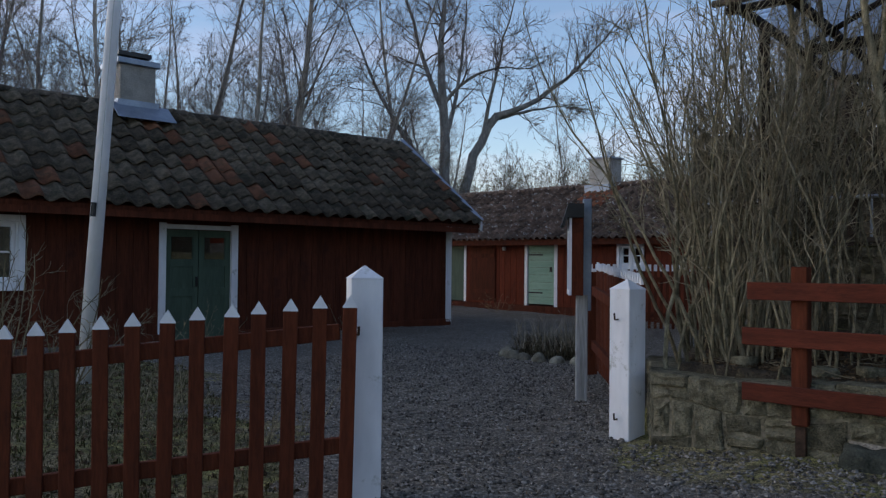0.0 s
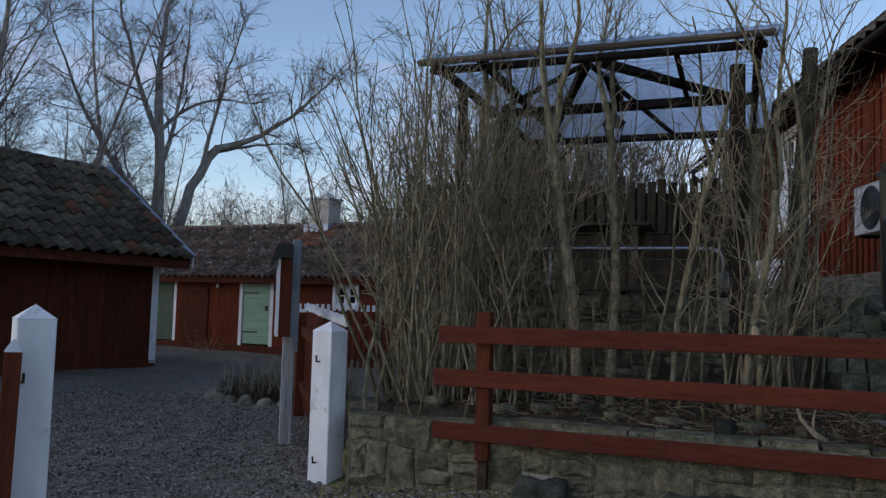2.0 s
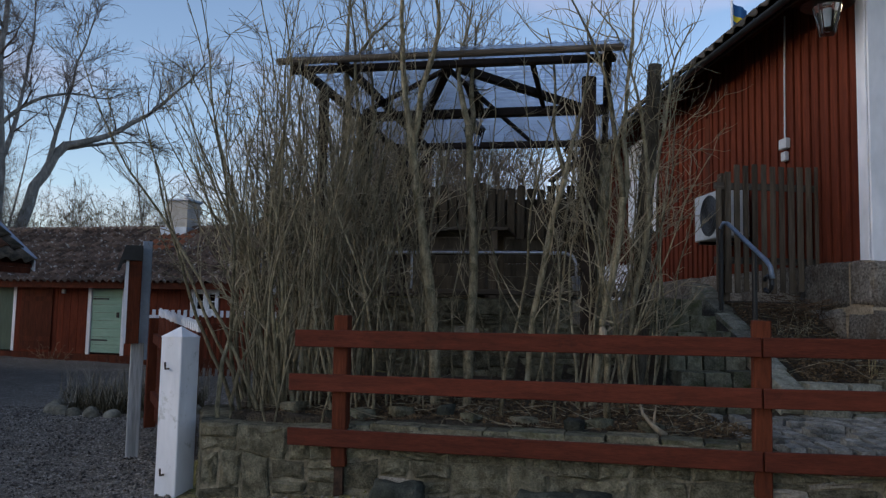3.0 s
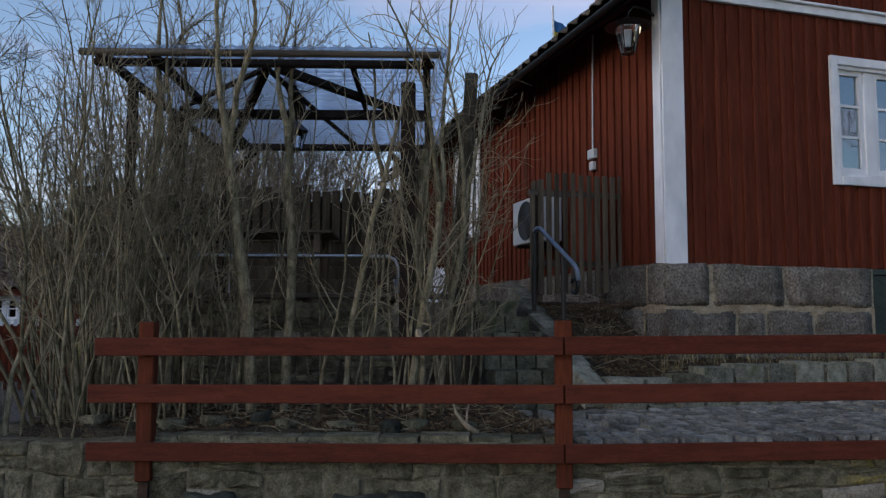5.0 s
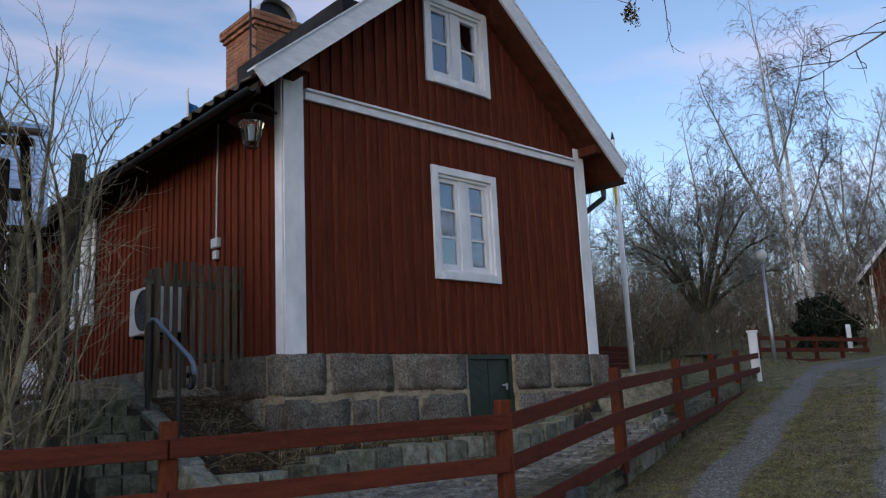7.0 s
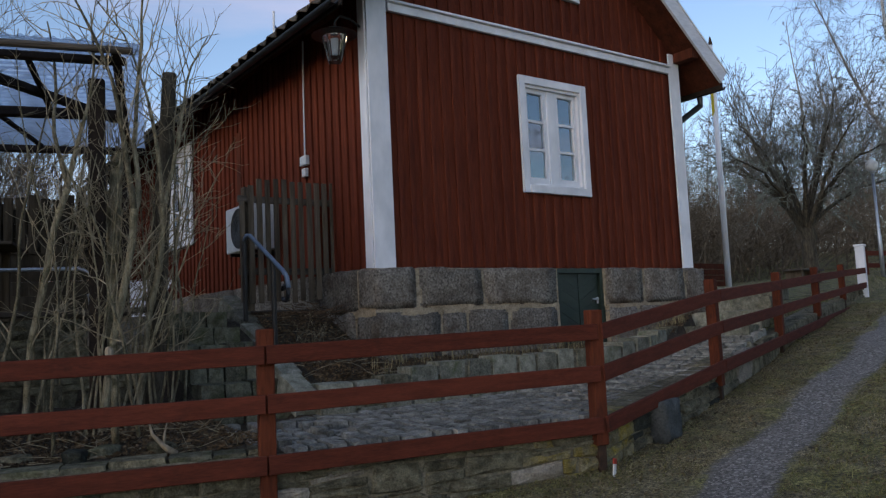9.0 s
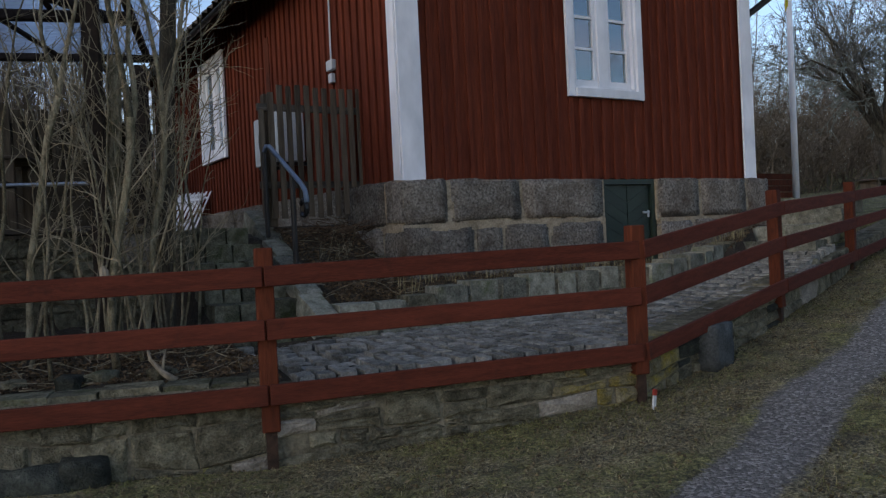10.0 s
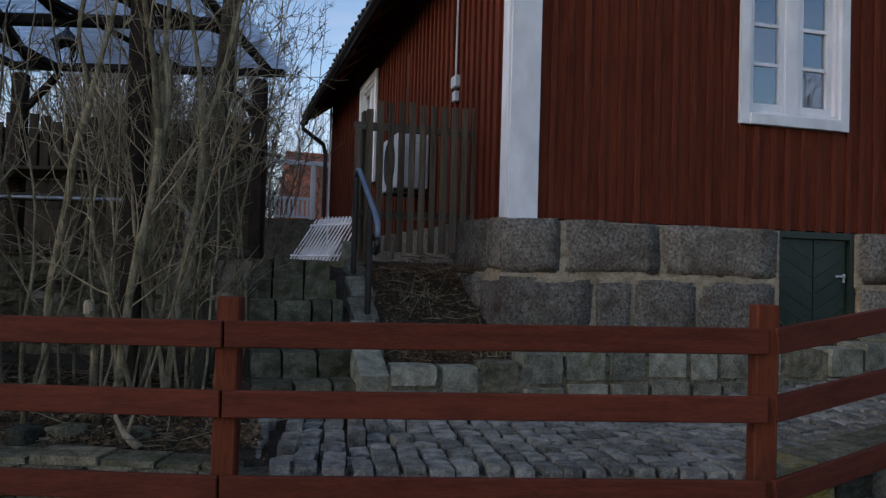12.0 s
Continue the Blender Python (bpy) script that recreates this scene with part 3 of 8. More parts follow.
    pale = ramp(sep.outputs[0], (0.0, (0.12, 0.112, 0.105)), (0.5, (0.235, 0.225, 0.215)), (1.0, (0.44, 0.42, 0.40)))
    gcol = mix(wa.outputs["Fac"], gcol, mix(0.45, gcol, pale))
    litter = ramp(noise_node(46, 9, 0.82), (0.41, (0.028, 0.025, 0.013)), (0.50, (0.125, 0.107, 0.054)), (0.60, (0.40, 0.345, 0.20)))
    green = ramp(noise_node(38, 9, 0.82), (0.41, (0.030, 0.031, 0.010)), (0.50, (0.125, 0.122, 0.038)), (0.60, (0.33, 0.30, 0.115)))
    grass = mix(ramp(noise_node(1.6, 6, 0.65), (0.44, (0, 0, 0)), (0.56, (1, 1, 1))), litter, green)
    soilc = ramp(noise_node(38, 8, 0.75), (0.30, (0.016, 0.012, 0.007)), (0.58, (0.062, 0.046, 0.027)), (0.76, (0.18, 0.135, 0.082)))
    ga = n.new("ShaderNodeAttribute")
    ga.attribute_name = "gravel"
    sa = n.new("ShaderNodeAttribute")
    sa.attribute_name = "soil"
    fray = n.new("ShaderNodeMath")
    fray.operation = "MULTIPLY_ADD"
    l.new(noise_node(22, 6, 0.7), fray.inputs[0])
    fray.inputs[1].default_value = 0.9
    l.new(ga.outputs["Fac"], fray.inputs[2])
    sharp = ramp(fray.outputs[0], (0.80, (0, 0, 0)), (1.05, (1, 1, 1)))
    patch = ramp(noise_node(5.5, 7, 0.68), (0.36, (0.50, 0.47, 0.42)), (0.50, (1.1, 1.08, 1.04)), (0.64, (1.55, 1.5, 1.36)))
    grass = mix(1.0, grass, patch, "MULTIPLY")
    base = mix(sa.outputs["Fac"], grass, soilc)
    l.new(mix(sharp, base, gcol), b.inputs["Base Color"])
    bp = n.new("ShaderNodeBump")
    bp.inputs["Strength"].default_value, bp.inputs["Distance"].default_value = 0.9, 0.02
    hsum = n.new("ShaderNodeMath")
    hsum.operation = "SUBTRACT"
    l.new(noise_node(70, 6, 0.7), hsum.inputs[0])
    l.new(vor.outputs["Distance"], hsum.inputs[1])
    l.new(hsum.outputs[0], bp.inputs["Height"])
    l.new(bp.outputs["Normal"], b.inputs["Normal"])
    me.materials.append(m)
    tagged(new("ground", me), "gravel yard and lane with worn grass verges and leaf litter", "ground", kind="structure")


build_ground()


# ---- retaining wall under the fence ----
def wall_stone(corners, depth, r, rough):
    """A rough-faced wall stone: its front outline, bowed a little, pulled back from the joint, with an uneven face."""
    c = np.array(corners, float)
    ring = []
    for i in range(4):
        p, q = c[i], c[(i + 1) % 4]
        ring += [p, (p * 0.5 + q * 0.5) + r.normal(0, rough * 0.5, 2)]
    ring = np.array(ring)
    mid = ring.mean(0)
    ring[::2] += (mid - ring[::2]) * r.uniform(0.0, 0.07, (4, 1))
    out = r.uniform(-0.014, 0.008)
    v = [(x, depth, z) for x, z in ring]
    v += [(x, 0.012 + out, z) for x, z in ring]
    pull = np.linalg.norm(ring - mid, axis=1)
    face = ring + (mid - ring) * (0.016 / pull)[:, None]
    v += [(x, out + r.normal(0, 0.005), z) for x, z in face]
    half = mid + (ring - mid) * 0.5
    v += [(x, out - 0.005 + r.normal(0, 0.006), z) for x, z in half]
    v.append((mid[0], out - 0.006 + r.normal(0, 0.006), mid[1]))
    f = []
    for k in range(3):
        for i in range(8):
            j = (i + 1) % 8
            f.append((k * 8 + i, k * 8 + j, k * 8 + 8 + j, k * 8 + 8 + i))
    f += [(24 + i, 24 + (i + 1) % 8, 32) for i in range(8)]
    return v, f


def stone_wall(name, a, b, z0a, z0b, z1a, z1b, label, rows=4, seed=1, depth=0.30, pick=None, wmin=0.22, wmax=0.5, cap=None, gaps=(), rough=0.012, limit=300):
    """A roughly coursed field-stone wall from a to b; its foot and top may slope. Stones are parts."""
    r = np.random.default_rng(seed)
    a, b = Vector((a[0], a[1], 0)), Vector((b[0], b[1], 0))
    d = b - a
    L = d.length
    ang = math.degrees(math.atan2(d.y, d.x))
    zb = min(z0a, z0b)
    wall = thing(name, pose(a.x, a.y, zb, 0, 0, ang), label, "stone wall", kind="structure")
    n = max(2, int(L / 0.5))
    core_v, core_f = [], []
    for i in range(n + 1):
        s = i / n
        zf, zt = z0a + (z0b - z0a) * s - zb - 0.15, z1a + (z1b - z1a) * s - zb - 0.02
        core_v += [(L * s, 0.012, zf), (L * s, depth, zf), (L * s, depth, zt), (L * s, 0.012, zt)]
    for i in range(n):
        o = i * 4
        for k in range(4):
            k2 = (k + 1) % 4
            core_f.append((o + k, o + k2, o + 4 + k2, o + 4 + k))
    core_f += [(3, 2, 1, 0), (n * 4, n * 4 + 1, n * 4 + 2, n * 4 + 3)]
    part("mortar_core", (core_v, core_f), MORTAR, wall)
    heights = r.uniform(0.6, 1.5, rows)
    shares = np.concatenate([[0], np.cumsum(heights / heights.sum())])
    ph = r.uniform(0, 6.3, (rows + 1, 2))

    def line(k, x):
        s = x / L
        zf, zt = z0a + (z0b - z0a) * s - zb - 0.05, z1a + (z1b - z1a) * s - zb
        z = zf + (zt - zf) * shares[k]
        if 0 < k < rows:
            z += (zt - zf) / rows * (0.20 * math.sin(x * 3.3 + ph[k, 0]) + 0.14 * math.sin(x * 8.1 + ph[k, 1]))
        return z

    count, rest = 0, []

    def lay(x0, x1, k0, k1, f0=0.0, f1=1.0):
        nonlocal count
        if any(g0 < (x0 + x1) / 2 < g1 for g0, g1 in gaps):
            return
        g = 0.004
        lo = [line(k0, x) + (line(k1, x) - line(k0, x)) * f0 for x in (x0, x1)]
        hi = [line(k0, x) + (line(k1, x) - line(k0, x)) * f1 for x in (x0, x1)]
        tw = r.normal(0, rough, 4) * (0 if x1 > L - 0.05 or x0 < 0.05 else 1)
        sv, sf = wall_stone([(x0 + g + tw[0], lo[0] + g), (x1 - g + tw[1], lo[1] + g), (x1 - g + tw[2], hi[1] - g), (x0 + g + tw[3], hi[0] - g)], 0.20, r, rough)
        mt = pick((x0 + x1) / 2 / L, (lo[0] + hi[0]) / 2, r) if pick else FIELDSTONE
        if count < limit:
            o = Vector(sv[-1])
            place(part("stone", ([tuple(Vector(q) - o) for q in sv], sf), mt, wall), Matrix.Translation(o))
            count += 1
        else:
            rest.append((sv, sf))

    k = 0
    while k < rows:
        x = 0.0
        pair = k + 1 < rows and r.random() < 0.75
        while x < L - 0.02:
            w = min(r.uniform(wmin, wmax), L - x)
            if L - x - w < wmin * 0.6:
                w = L - x
            if pair and r.random() < 0.22:
                lay(x, x + w, k, k + 2)
            elif pair:
                m = x + w * r.uniform(0.35, 0.65)
                for q in (0, 1):
                    if w > 0.27 and r.random() < 0.45:
                        lay(x, m, k + q, k + q + 1)
                        lay(m, x + w, k + q, k + q + 1)
                    elif r.random() < 0.2:
                        lay(x, x + w, k + q, k + q + 1, 0, 0.5)
                        lay(x, x + w, k + q, k + q + 1, 0.5, 1)
                    else:
                        lay(x, x + w, k + q, k + q + 1)
            else:
                lay(x, x + w, k, k + 1)
            x += w
        k += 2 if pair else 1
    if rest:
        part("far_stones", joined(rest), FIELDSTONE, wall, "", "stuff")
    if cap:
        x = 0.0
        while x < L - 0.05:
            w = min(r.uniform(0.14, 0.34), L - x)
            s = (x + w / 2) / L
            zt = z1a + (z1b - z1a) * s - zb
            sv = stone(w - 0.005, 0.19, cap, 0.035, 0.03, r)
            place(part("cap_stone", (sv, CUBE_F), FIELDSTONE if r.random() < 0.35 else STEPSTONE, wall), Matrix.Translation((x + w / 2, 0.105 + r.uniform(0, 0.02), zt + cap * 0.05 + r.normal(0, 0.005))))
            x += w
    return wall


def plain_pick(s, z, r):
    return FIELDSTONE_PALE if r.random() < 0.07 else FIELDSTONE


def yellow_pick(s, z, r):
    if r.random() < max(0.0, (s - 0.45) * 1.5):
        return FIELDSTONE_YELLOW
    return FIELDSTONE_PALE if r.random() < 0.10 else FIELDSTONE


def build_retaining_walls():
    g = lambda p: float(low(p[0]))
    f = FRONT
    stone_wall("retaining_wall", f[0], f[1], g(f[0]), g(f[1]), 0.70, 0.72, "squared field-stone retaining wall beside the gate", rows=4, seed=19, wmin=0.20, wmax=0.38, pick=plain_pick)
    stone_wall("retaining_wall", f[1], f[2], g(f[1]), g(f[2]), 0.72, 0.74, "field-stone retaining wall below a red rail fence", rows=4, seed=12, wmin=0.16, wmax=0.36, pick=plain_pick, cap=0.045, gaps=((0, 0.09),))
    stone_wall("retaining_wall", f[2], f[3], g(f[2]), g(f[3]), 0.715, 0.735, "yellow-lichened stone retaining wall below a red rail fence", rows=6, seed=13, wmin=0.14, wmax=0.42, pick=yellow_pick, gaps=((0, 0.11),))
    stone_wall("retaining_wall", f[3], f[4], g(f[3]), g(f[4]), 0.76, 0.94, "stone retaining wall rising beside the lane", rows=4, seed=14, wmin=0.2, wmax=0.42, pick=lambda s, z, r: FIELDSTONE_YELLOW if s < 0.2 and r.random() < 0.7 else (FIELDSTONE_DARK if r.random() < 0.12 else FIELDSTONE))
    stone_wall("retaining_wall", f[4], f[5], g(f[4]), g(f[5]), 0.96, 1.72, "low rubble wall under a rail fence along the lane", rows=2, seed=15, wmin=0.3, wmax=0.62, pick=plain_pick, rough=0.03)
    # return at the gate
    stone_wall("retaining_wall", (-0.98, 7.0), f[0], 0.22, 0.2, 0.66, 0.70, "short return of the stone wall behind the gate post", rows=3, seed=16)
    # terrace
    stone_wall("terrace_wall", (-0.55, float(terrace_y(-0.55))), (2.70, 6.95), 0.80, 0.86, 1.58, 1.60, "dry stone terrace wall behind the hedge", rows=6, seed=17, wmin=0.2, wmax=0.6, pick=plain_pick)


# ---- fences ----
def along(a, b, s):
    return (a[0] + (b[0] - a[0]) * s, a[1] + (b[1] - a[1]) * s)


def rail_between(parent, a, b, za, zb, h, out, over=(0.0, 0.0)):
    """One flat rail on the road side of two posts, given in world places."""
    A, B = Vector((a[0], a[1], za)), Vector((b[0], b[1], zb))
    d = (B - A).normalized()
    A, B = A - d * over[0], B + d * over[1]
    nrm = Vector((d.y, -d.x, 0)).normalized()
    off = nrm * out
    L = (B - A).length
    bm = bmesh.new()
    box(bm, 0, L, -0.014, 0.014, -h / 2, h / 2)
    bmesh.ops.bevel(bm, geom=bm.edges[:], offset=0.004, segments=1, affect="EDGES")
    ob = part("rail", bm, RED_RAIL, parent)
    M = Matrix.Translation(A + off) @ (B - A).to_track_quat("X", "Z").to_matrix().to_4x4()
    ob.matrix_basis = parent.matrix_world.inverted() @ M
    return ob


def build_rail_fence():
    posts = [(FRONT[1], 1.415), (FRONT[2], 1.436), (FRONT[3], 1.462), (FRONT[4], 1.69)]
    for s, zt in ((0.25, 1.81), (0.50, 1.94), (0.75, 2.06)):
        posts.append((along(FRONT[4], FRONT[5], s), zt))
    fence = thing("rail_fence", pose(*FRONT[2], 0.3), "three-rail fence painted falu red on a stone wall", "fence")
    r = np.random.default_rng(5)
    for (p, zt) in posts:
        foot = float(low(p[0])) - (0.0 if p[0] < 5 else 0.05)
        bm = bmesh.new()
        box(bm, -0.046, 0.046, -0.045, 0.045, foot + 0.18, zt)
        bmesh.ops.bevel(bm, geom=bm.edges[:], offset=0.006, segments=1, affect="EDGES")
        post = part("post", bm, RED_PICKET, fence)
        post.matrix_basis = fence.matrix_world.inverted() @ pose(p[0], p[1], 0, r.normal(0, 0.5), r.normal(0, 0.4), -15 if p[0] < 5 else 18)
        bm = boxes((-0.028, 0.028, -0.03, 0.03, foot - 0.05, foot + 0.2))
        part("post_foot", bm, RUST, post, "rusted iron post foot")
    tops = [(p, zt) for p, zt in posts] + [(FRONT[5], 2.17)]
    for i in range(len(tops) - 1):
        (a, za), (b, zb) = tops[i], tops[i + 1]
        for dz in (0.145, 0.417, 0.75):
            w0 = 0.30 if i == 0 else 0.0
            rail_between(fence, a, b, za - dz, zb - dz, 0.105, 0.062 + r.uniform(-0.002, 0.002), (w0 + (0.03 if dz > 0.4 and i == 0 else 0), -0.003))
    # white end post
    x, y = FRONT[5]
    wp = thing("fence_post", pose(x, y, 1.42, 0, 0, 20), "white-painted square fence post with a flat cap", "post")
    part("post", boxes((-0.08, 0.08, -0.08, 0.08, -0.1, 1.06), bevel=0.008), WHITE_WORN, wp)
    part("cap", boxes((-0.10, 0.10, -0.10, 0.10, 1.062, 1.10), bevel=0.008), WHITE, wp)


def gate_post(name, x, y, z0, z1, w, rz, label, hooks):
    gp = thing(name, pose(x, y, z0, 0, 0, rz), label, "gate post")
    h = z1 - z0
    bm = bmesh.new()
    box(bm, -w / 2, w / 2, -w / 2, w / 2, -0.05, h - 0.075)
    bmesh.ops.bevel(bm, geom=[e for e in bm.edges if abs(e.verts[0].co.z - e.verts[1].co.z) > 0.1], offset=0.006, segments=1, affect="EDGES")
    part("post", bm, WHITE_WORN, gp)
    c = w / 2 + 0.001
    v = [(-c, -c, h - 0.074), (c, -c, h - 0.074), (c, c, h - 0.074), (-c, c, h - 0.074), (-c, -c, h - 0.070), (c, -c, h - 0.070), (c, c, h - 0.070), (-c, c, h - 0.070), (0, 0, h)]
    f = [(3, 2, 1, 0), (0, 1, 5, 4), (1, 2, 6, 5), (2, 3, 7, 6), (3, 0, 4, 7), (4, 5, 8), (5, 6, 8), (6, 7, 8), (7, 4, 8)]
    part("cap", (v, f), WHITE_WORN, gp, "pyramid-shaped white cap with dark streaks")
    for hx, hy, hz in hooks:
        q = pipe([(hx, hy, hz), (hx, hy - 0.035, hz), (hx, hy - 0.04, hz + 0.045)], 0.007, 6)
        part("hinge_hook", q, RUST, gp, "rusted iron hinge hook")
    return gp


def build_gate():
    gate_post("gate_post", -0.915, 5.83, 0.17, 1.315, 0.18, -28, "white-painted square gate post with iron hinge hooks", [(-0.012, -0.088, 0.16), (-0.012, -0.088, 0.86)])
    gate_post("gate_post", -1.955, 3.925, 0.08, 1.40, 0.175, 40, "worn white gate post at the end of a picket fence", [(-0.05, -0.085, 0.95)])
    # picket fence
    a, b = Vector((-1.949, 3.733, 0)), Vector((-3.317, 2.800, 0))
    d = (b - a).normalized()
    ang = math.degrees(math.atan2(d.y, d.x))
    fence = thing("picket_fence", pose(a.x, a.y, 0.1, 0, 0, ang), "red picket fence with white-tipped pickets", "fence")
    L = (b - a).length
    r = np.random.default_rng(8)
    gap = L / 11
    for i in range(16):
        s = gap * i
        top = 1.256 - 0.10 * s - 0.1 + (0.0 if i else -0.012)
        w, t, low_z = 0.074, 0.020, 0.03 - 0.10 * s
        bm = bmesh.new()
        box(bm, -w / 2, w / 2, -t / 2, t / 2, low_z, top - 0.062)
        bmesh.ops.bevel(bm, geom=bm.edges[:], offset=0.003, segments=1, affect="EDGES")
        p = part("picket", bm, RED_PICKET, fence)
        p.matrix_basis = pose(s, 0.028, 0, 0, r.normal(0, 0.5), 0)
        tip = prism([(-w / 2 - 0.001, top - 0.066), (w / 2 + 0.001, top - 0.066), (w / 2 + 0.001, top - 0.060), (0, top), (-w / 2 - 0.001, top - 0.060)], -t / 2 - 0.001, t / 2 + 0.001)
        part("tip", tip, WHITE, p, "white-painted picket tip")
    for z in (0.95, 0.36):
        bm = boxes((-0.06, gap * 15.5, -0.022, 0.016, z - 0.042, z + 0.042), bevel=0.004)
        rl = part("rail", bm, RED_PICKET, fence)
        rl.matrix_basis = pose(0, 0, 0, 0, 5.7, 0)
    # picket fence from the white gate post into the yard, ending at a red post
    a, b = Vector((-0.955, 6.42, 0)), Vector((-2.03, 9.33, 0))
    ang = math.degrees(math.atan2((b - a).y, (b - a).x))
    L = (b - a).length
    inner = thing("picket_fence", pose(a.x, a.y, 0.14, 0, 0, ang), "red picket fence with white tips beside the gateway", "fence")
    k = int(L / 0.128)
    for i in range(k + 1):
        s = 0.04 + (L - 0.14) * i / k
        top = 1.205 + 0.095 * s / L + r.normal(0, 0.003)
        p = part("picket", boxes((s - 0.037, s + 0.037, -0.041, -0.021, 0.06, top - 0.085), bevel=0.003), RED_PICKET, inner)
        part("tip", prism([(s - 0.038, top - 0.086), (s + 0.038, top - 0.086), (s + 0.038, top - 0.055), (s, top), (s - 0.038, top - 0.055)], -0.042, -0.020), WHITE, p, "white-painted picket tip")
    for z0, z1 in ((0.28, 0.34), (0.86, 0.97)):
        part("rail", prism([(0.0, z0 - 0.05), (L - 0.04, z1 - 0.05), (L - 0.04, z1 + 0.05), (0.0, z0 + 0.05)], -0.019, 0.028), RED_PICKET, inner)
    post = part("fence_post", boxes((L - 0.02, L + 0.10, -0.045, 0.075, -0.05, 1.185), bevel=0.006), RED_PICKET, inner)
    part("post_cap", boxes((L - 0.03, L + 0.11, -0.055, 0.085, 1.187, 1.222), bevel=0.004), WHITE, post, "flat white cap")
    # white-tipped fence farther in
    a, b = Vector((-3.5, 14.6, 0)), Vector((-0.2, 15.4, 0))
    ang = math.degrees(math.atan2((b - a).y, (b - a).x))
    L = (b - a).length
    far = thing("picket_fence", pose(a.x, a.y, 0.2, 0, 0, ang), "far white-tipped picket fence behind the hedge", "fence")
    for i in range(int(L / 0.105)):
        x = i * 0.105
        p = part("picket", boxes((x - 0.028, x + 0.028, 0.02, 0.04, 0.05, 1.10), bevel=0.003), RED_PICKET, far)
        part("tip", boxes((x - 0.029, x + 0.029, 0.019, 0.041, 1.101, 1.22)), WHITE, p)
    for z in (0.3, 0.95):
        part("rail", boxes((-0.05, L, -0.02, 0.019, z - 0.04, z + 0.04)), RED_PICKET, far)


build_retaining_walls()
build_rail_fence()
build_gate()


# ---- the red house ----
def window_unit(parent, w, h, trim, rows, name="window", curtain=True):
    """A casement window in its own frame: x across, y into the wall, z up, about the middle of its foot."""
    win = new(name)
    win.parent = parent
    t = trim
    for nm, s in (("trim_board", (-w / 2 - t, -w / 2, -0.035, 0.0, -t, h + t)), ("trim_board", (w / 2, w / 2 + t, -0.035, 0.0, -t, h + t)),
                  ("trim_board", (-w / 2 - 0.001, w / 2 + 0.001, -0.033, 0.0, h + 0.001, h + t)), ("window_sill", (-w / 2 - 0.001, w / 2 + 0.001, -0.050, 0.0, -t, -0.001))):
        part(nm, boxes(s, bevel=0.004), WHITE, win)
    fr = bmesh.new()
    q, mull, s2 = min(0.030, w * 0.04), w * 0.078, min(0.045, w * 0.055)
    for s in ((-w / 2, -w / 2 + q, -0.004, 0.11, 0, h), (w / 2 - q, w / 2, -0.004, 0.11, 0, h), (-w / 2 + q, w / 2 - q, -0.004, 0.11, 0, q), (-w / 2 + q, w / 2 - q, -0.004, 0.11, h - q, h)):
        box(fr, *s)
    part("window_frame", fr, WHITE, win)
    part("mullion", boxes((-mull, mull, 0.018, 0.10, q, h - q), bevel=0.006), WHITE, win)
    for c in (-1, 1):
        x0, x1 = (-w / 2 + q, -mull) if c < 0 else (mull, w / 2 - q)
        sash = bmesh.new()
        for s in ((x0 + 0.002, x0 + s2, 0.034, 0.085, q + 0.001, h - q - 0.001), (x1 - s2, x1 - 0.002, 0.034, 0.085, q + 0.001, h - q - 0.001), (x0 + s2, x1 - s2, 0.034, 0.085, q + 0.001, q + s2 + 0.02), (x0 + s2, x1 - s2, 0.034, 0.085, h - q - s2, h - q - 0.001)):
            box(sash, *s)
        z0, ih = q + s2 + 0.02, (h - 2 * q - 2 * s2 - 0.02) / rows
        for k in range(1, rows):
            z = z0 + k * ih
            box(sash, x0 + s2, x1 - s2, 0.040, 0.078, z - 0.013, z + 0.013)
        part("sash", sash, WHITE, win)
        for k in range(rows):
            z = z0 + k * ih
            tilt = math.sin(7.3 * k + 4.1 * c + 11 * w) * 0.004
            v = [(x, y + (tilt if x > x0 + s2 + 0.01 else -tilt) + (tilt * 0.6 if zz > z + ih / 2 else 0), zz) for y in (0.060, 0.064) for zz in (z + 0.013 * (k > 0), z + ih - 0.013 * (k < rows - 1)) for x in (x0 + s2, x1 - s2)]
            g = part("pane", (v, [(0, 1, 3, 2), (4, 6, 7, 5), (0, 4, 5, 1), (2, 3, 7, 6), (0, 2, 6, 4), (1, 5, 7, 3)]), GLASS, win)
            g.visible_shadow = False
    if curtain:
        for s in (-1, 1):
            xs = np.linspace(w / 2 - q, w / 2 - q - w * 0.22, 9) * s
            v = [(x, 0.15 + 0.018 * math.sin(i * 2.2), z) for z in (q, h - q) for i, x in enumerate(xs)]
            part("curtain", (v, [(i, i + 1, i + 10, i + 9) for i in range(8)]), CURTAIN, win)
    return win


SLOPE = 0.835
CX = (HW + HE) / 2


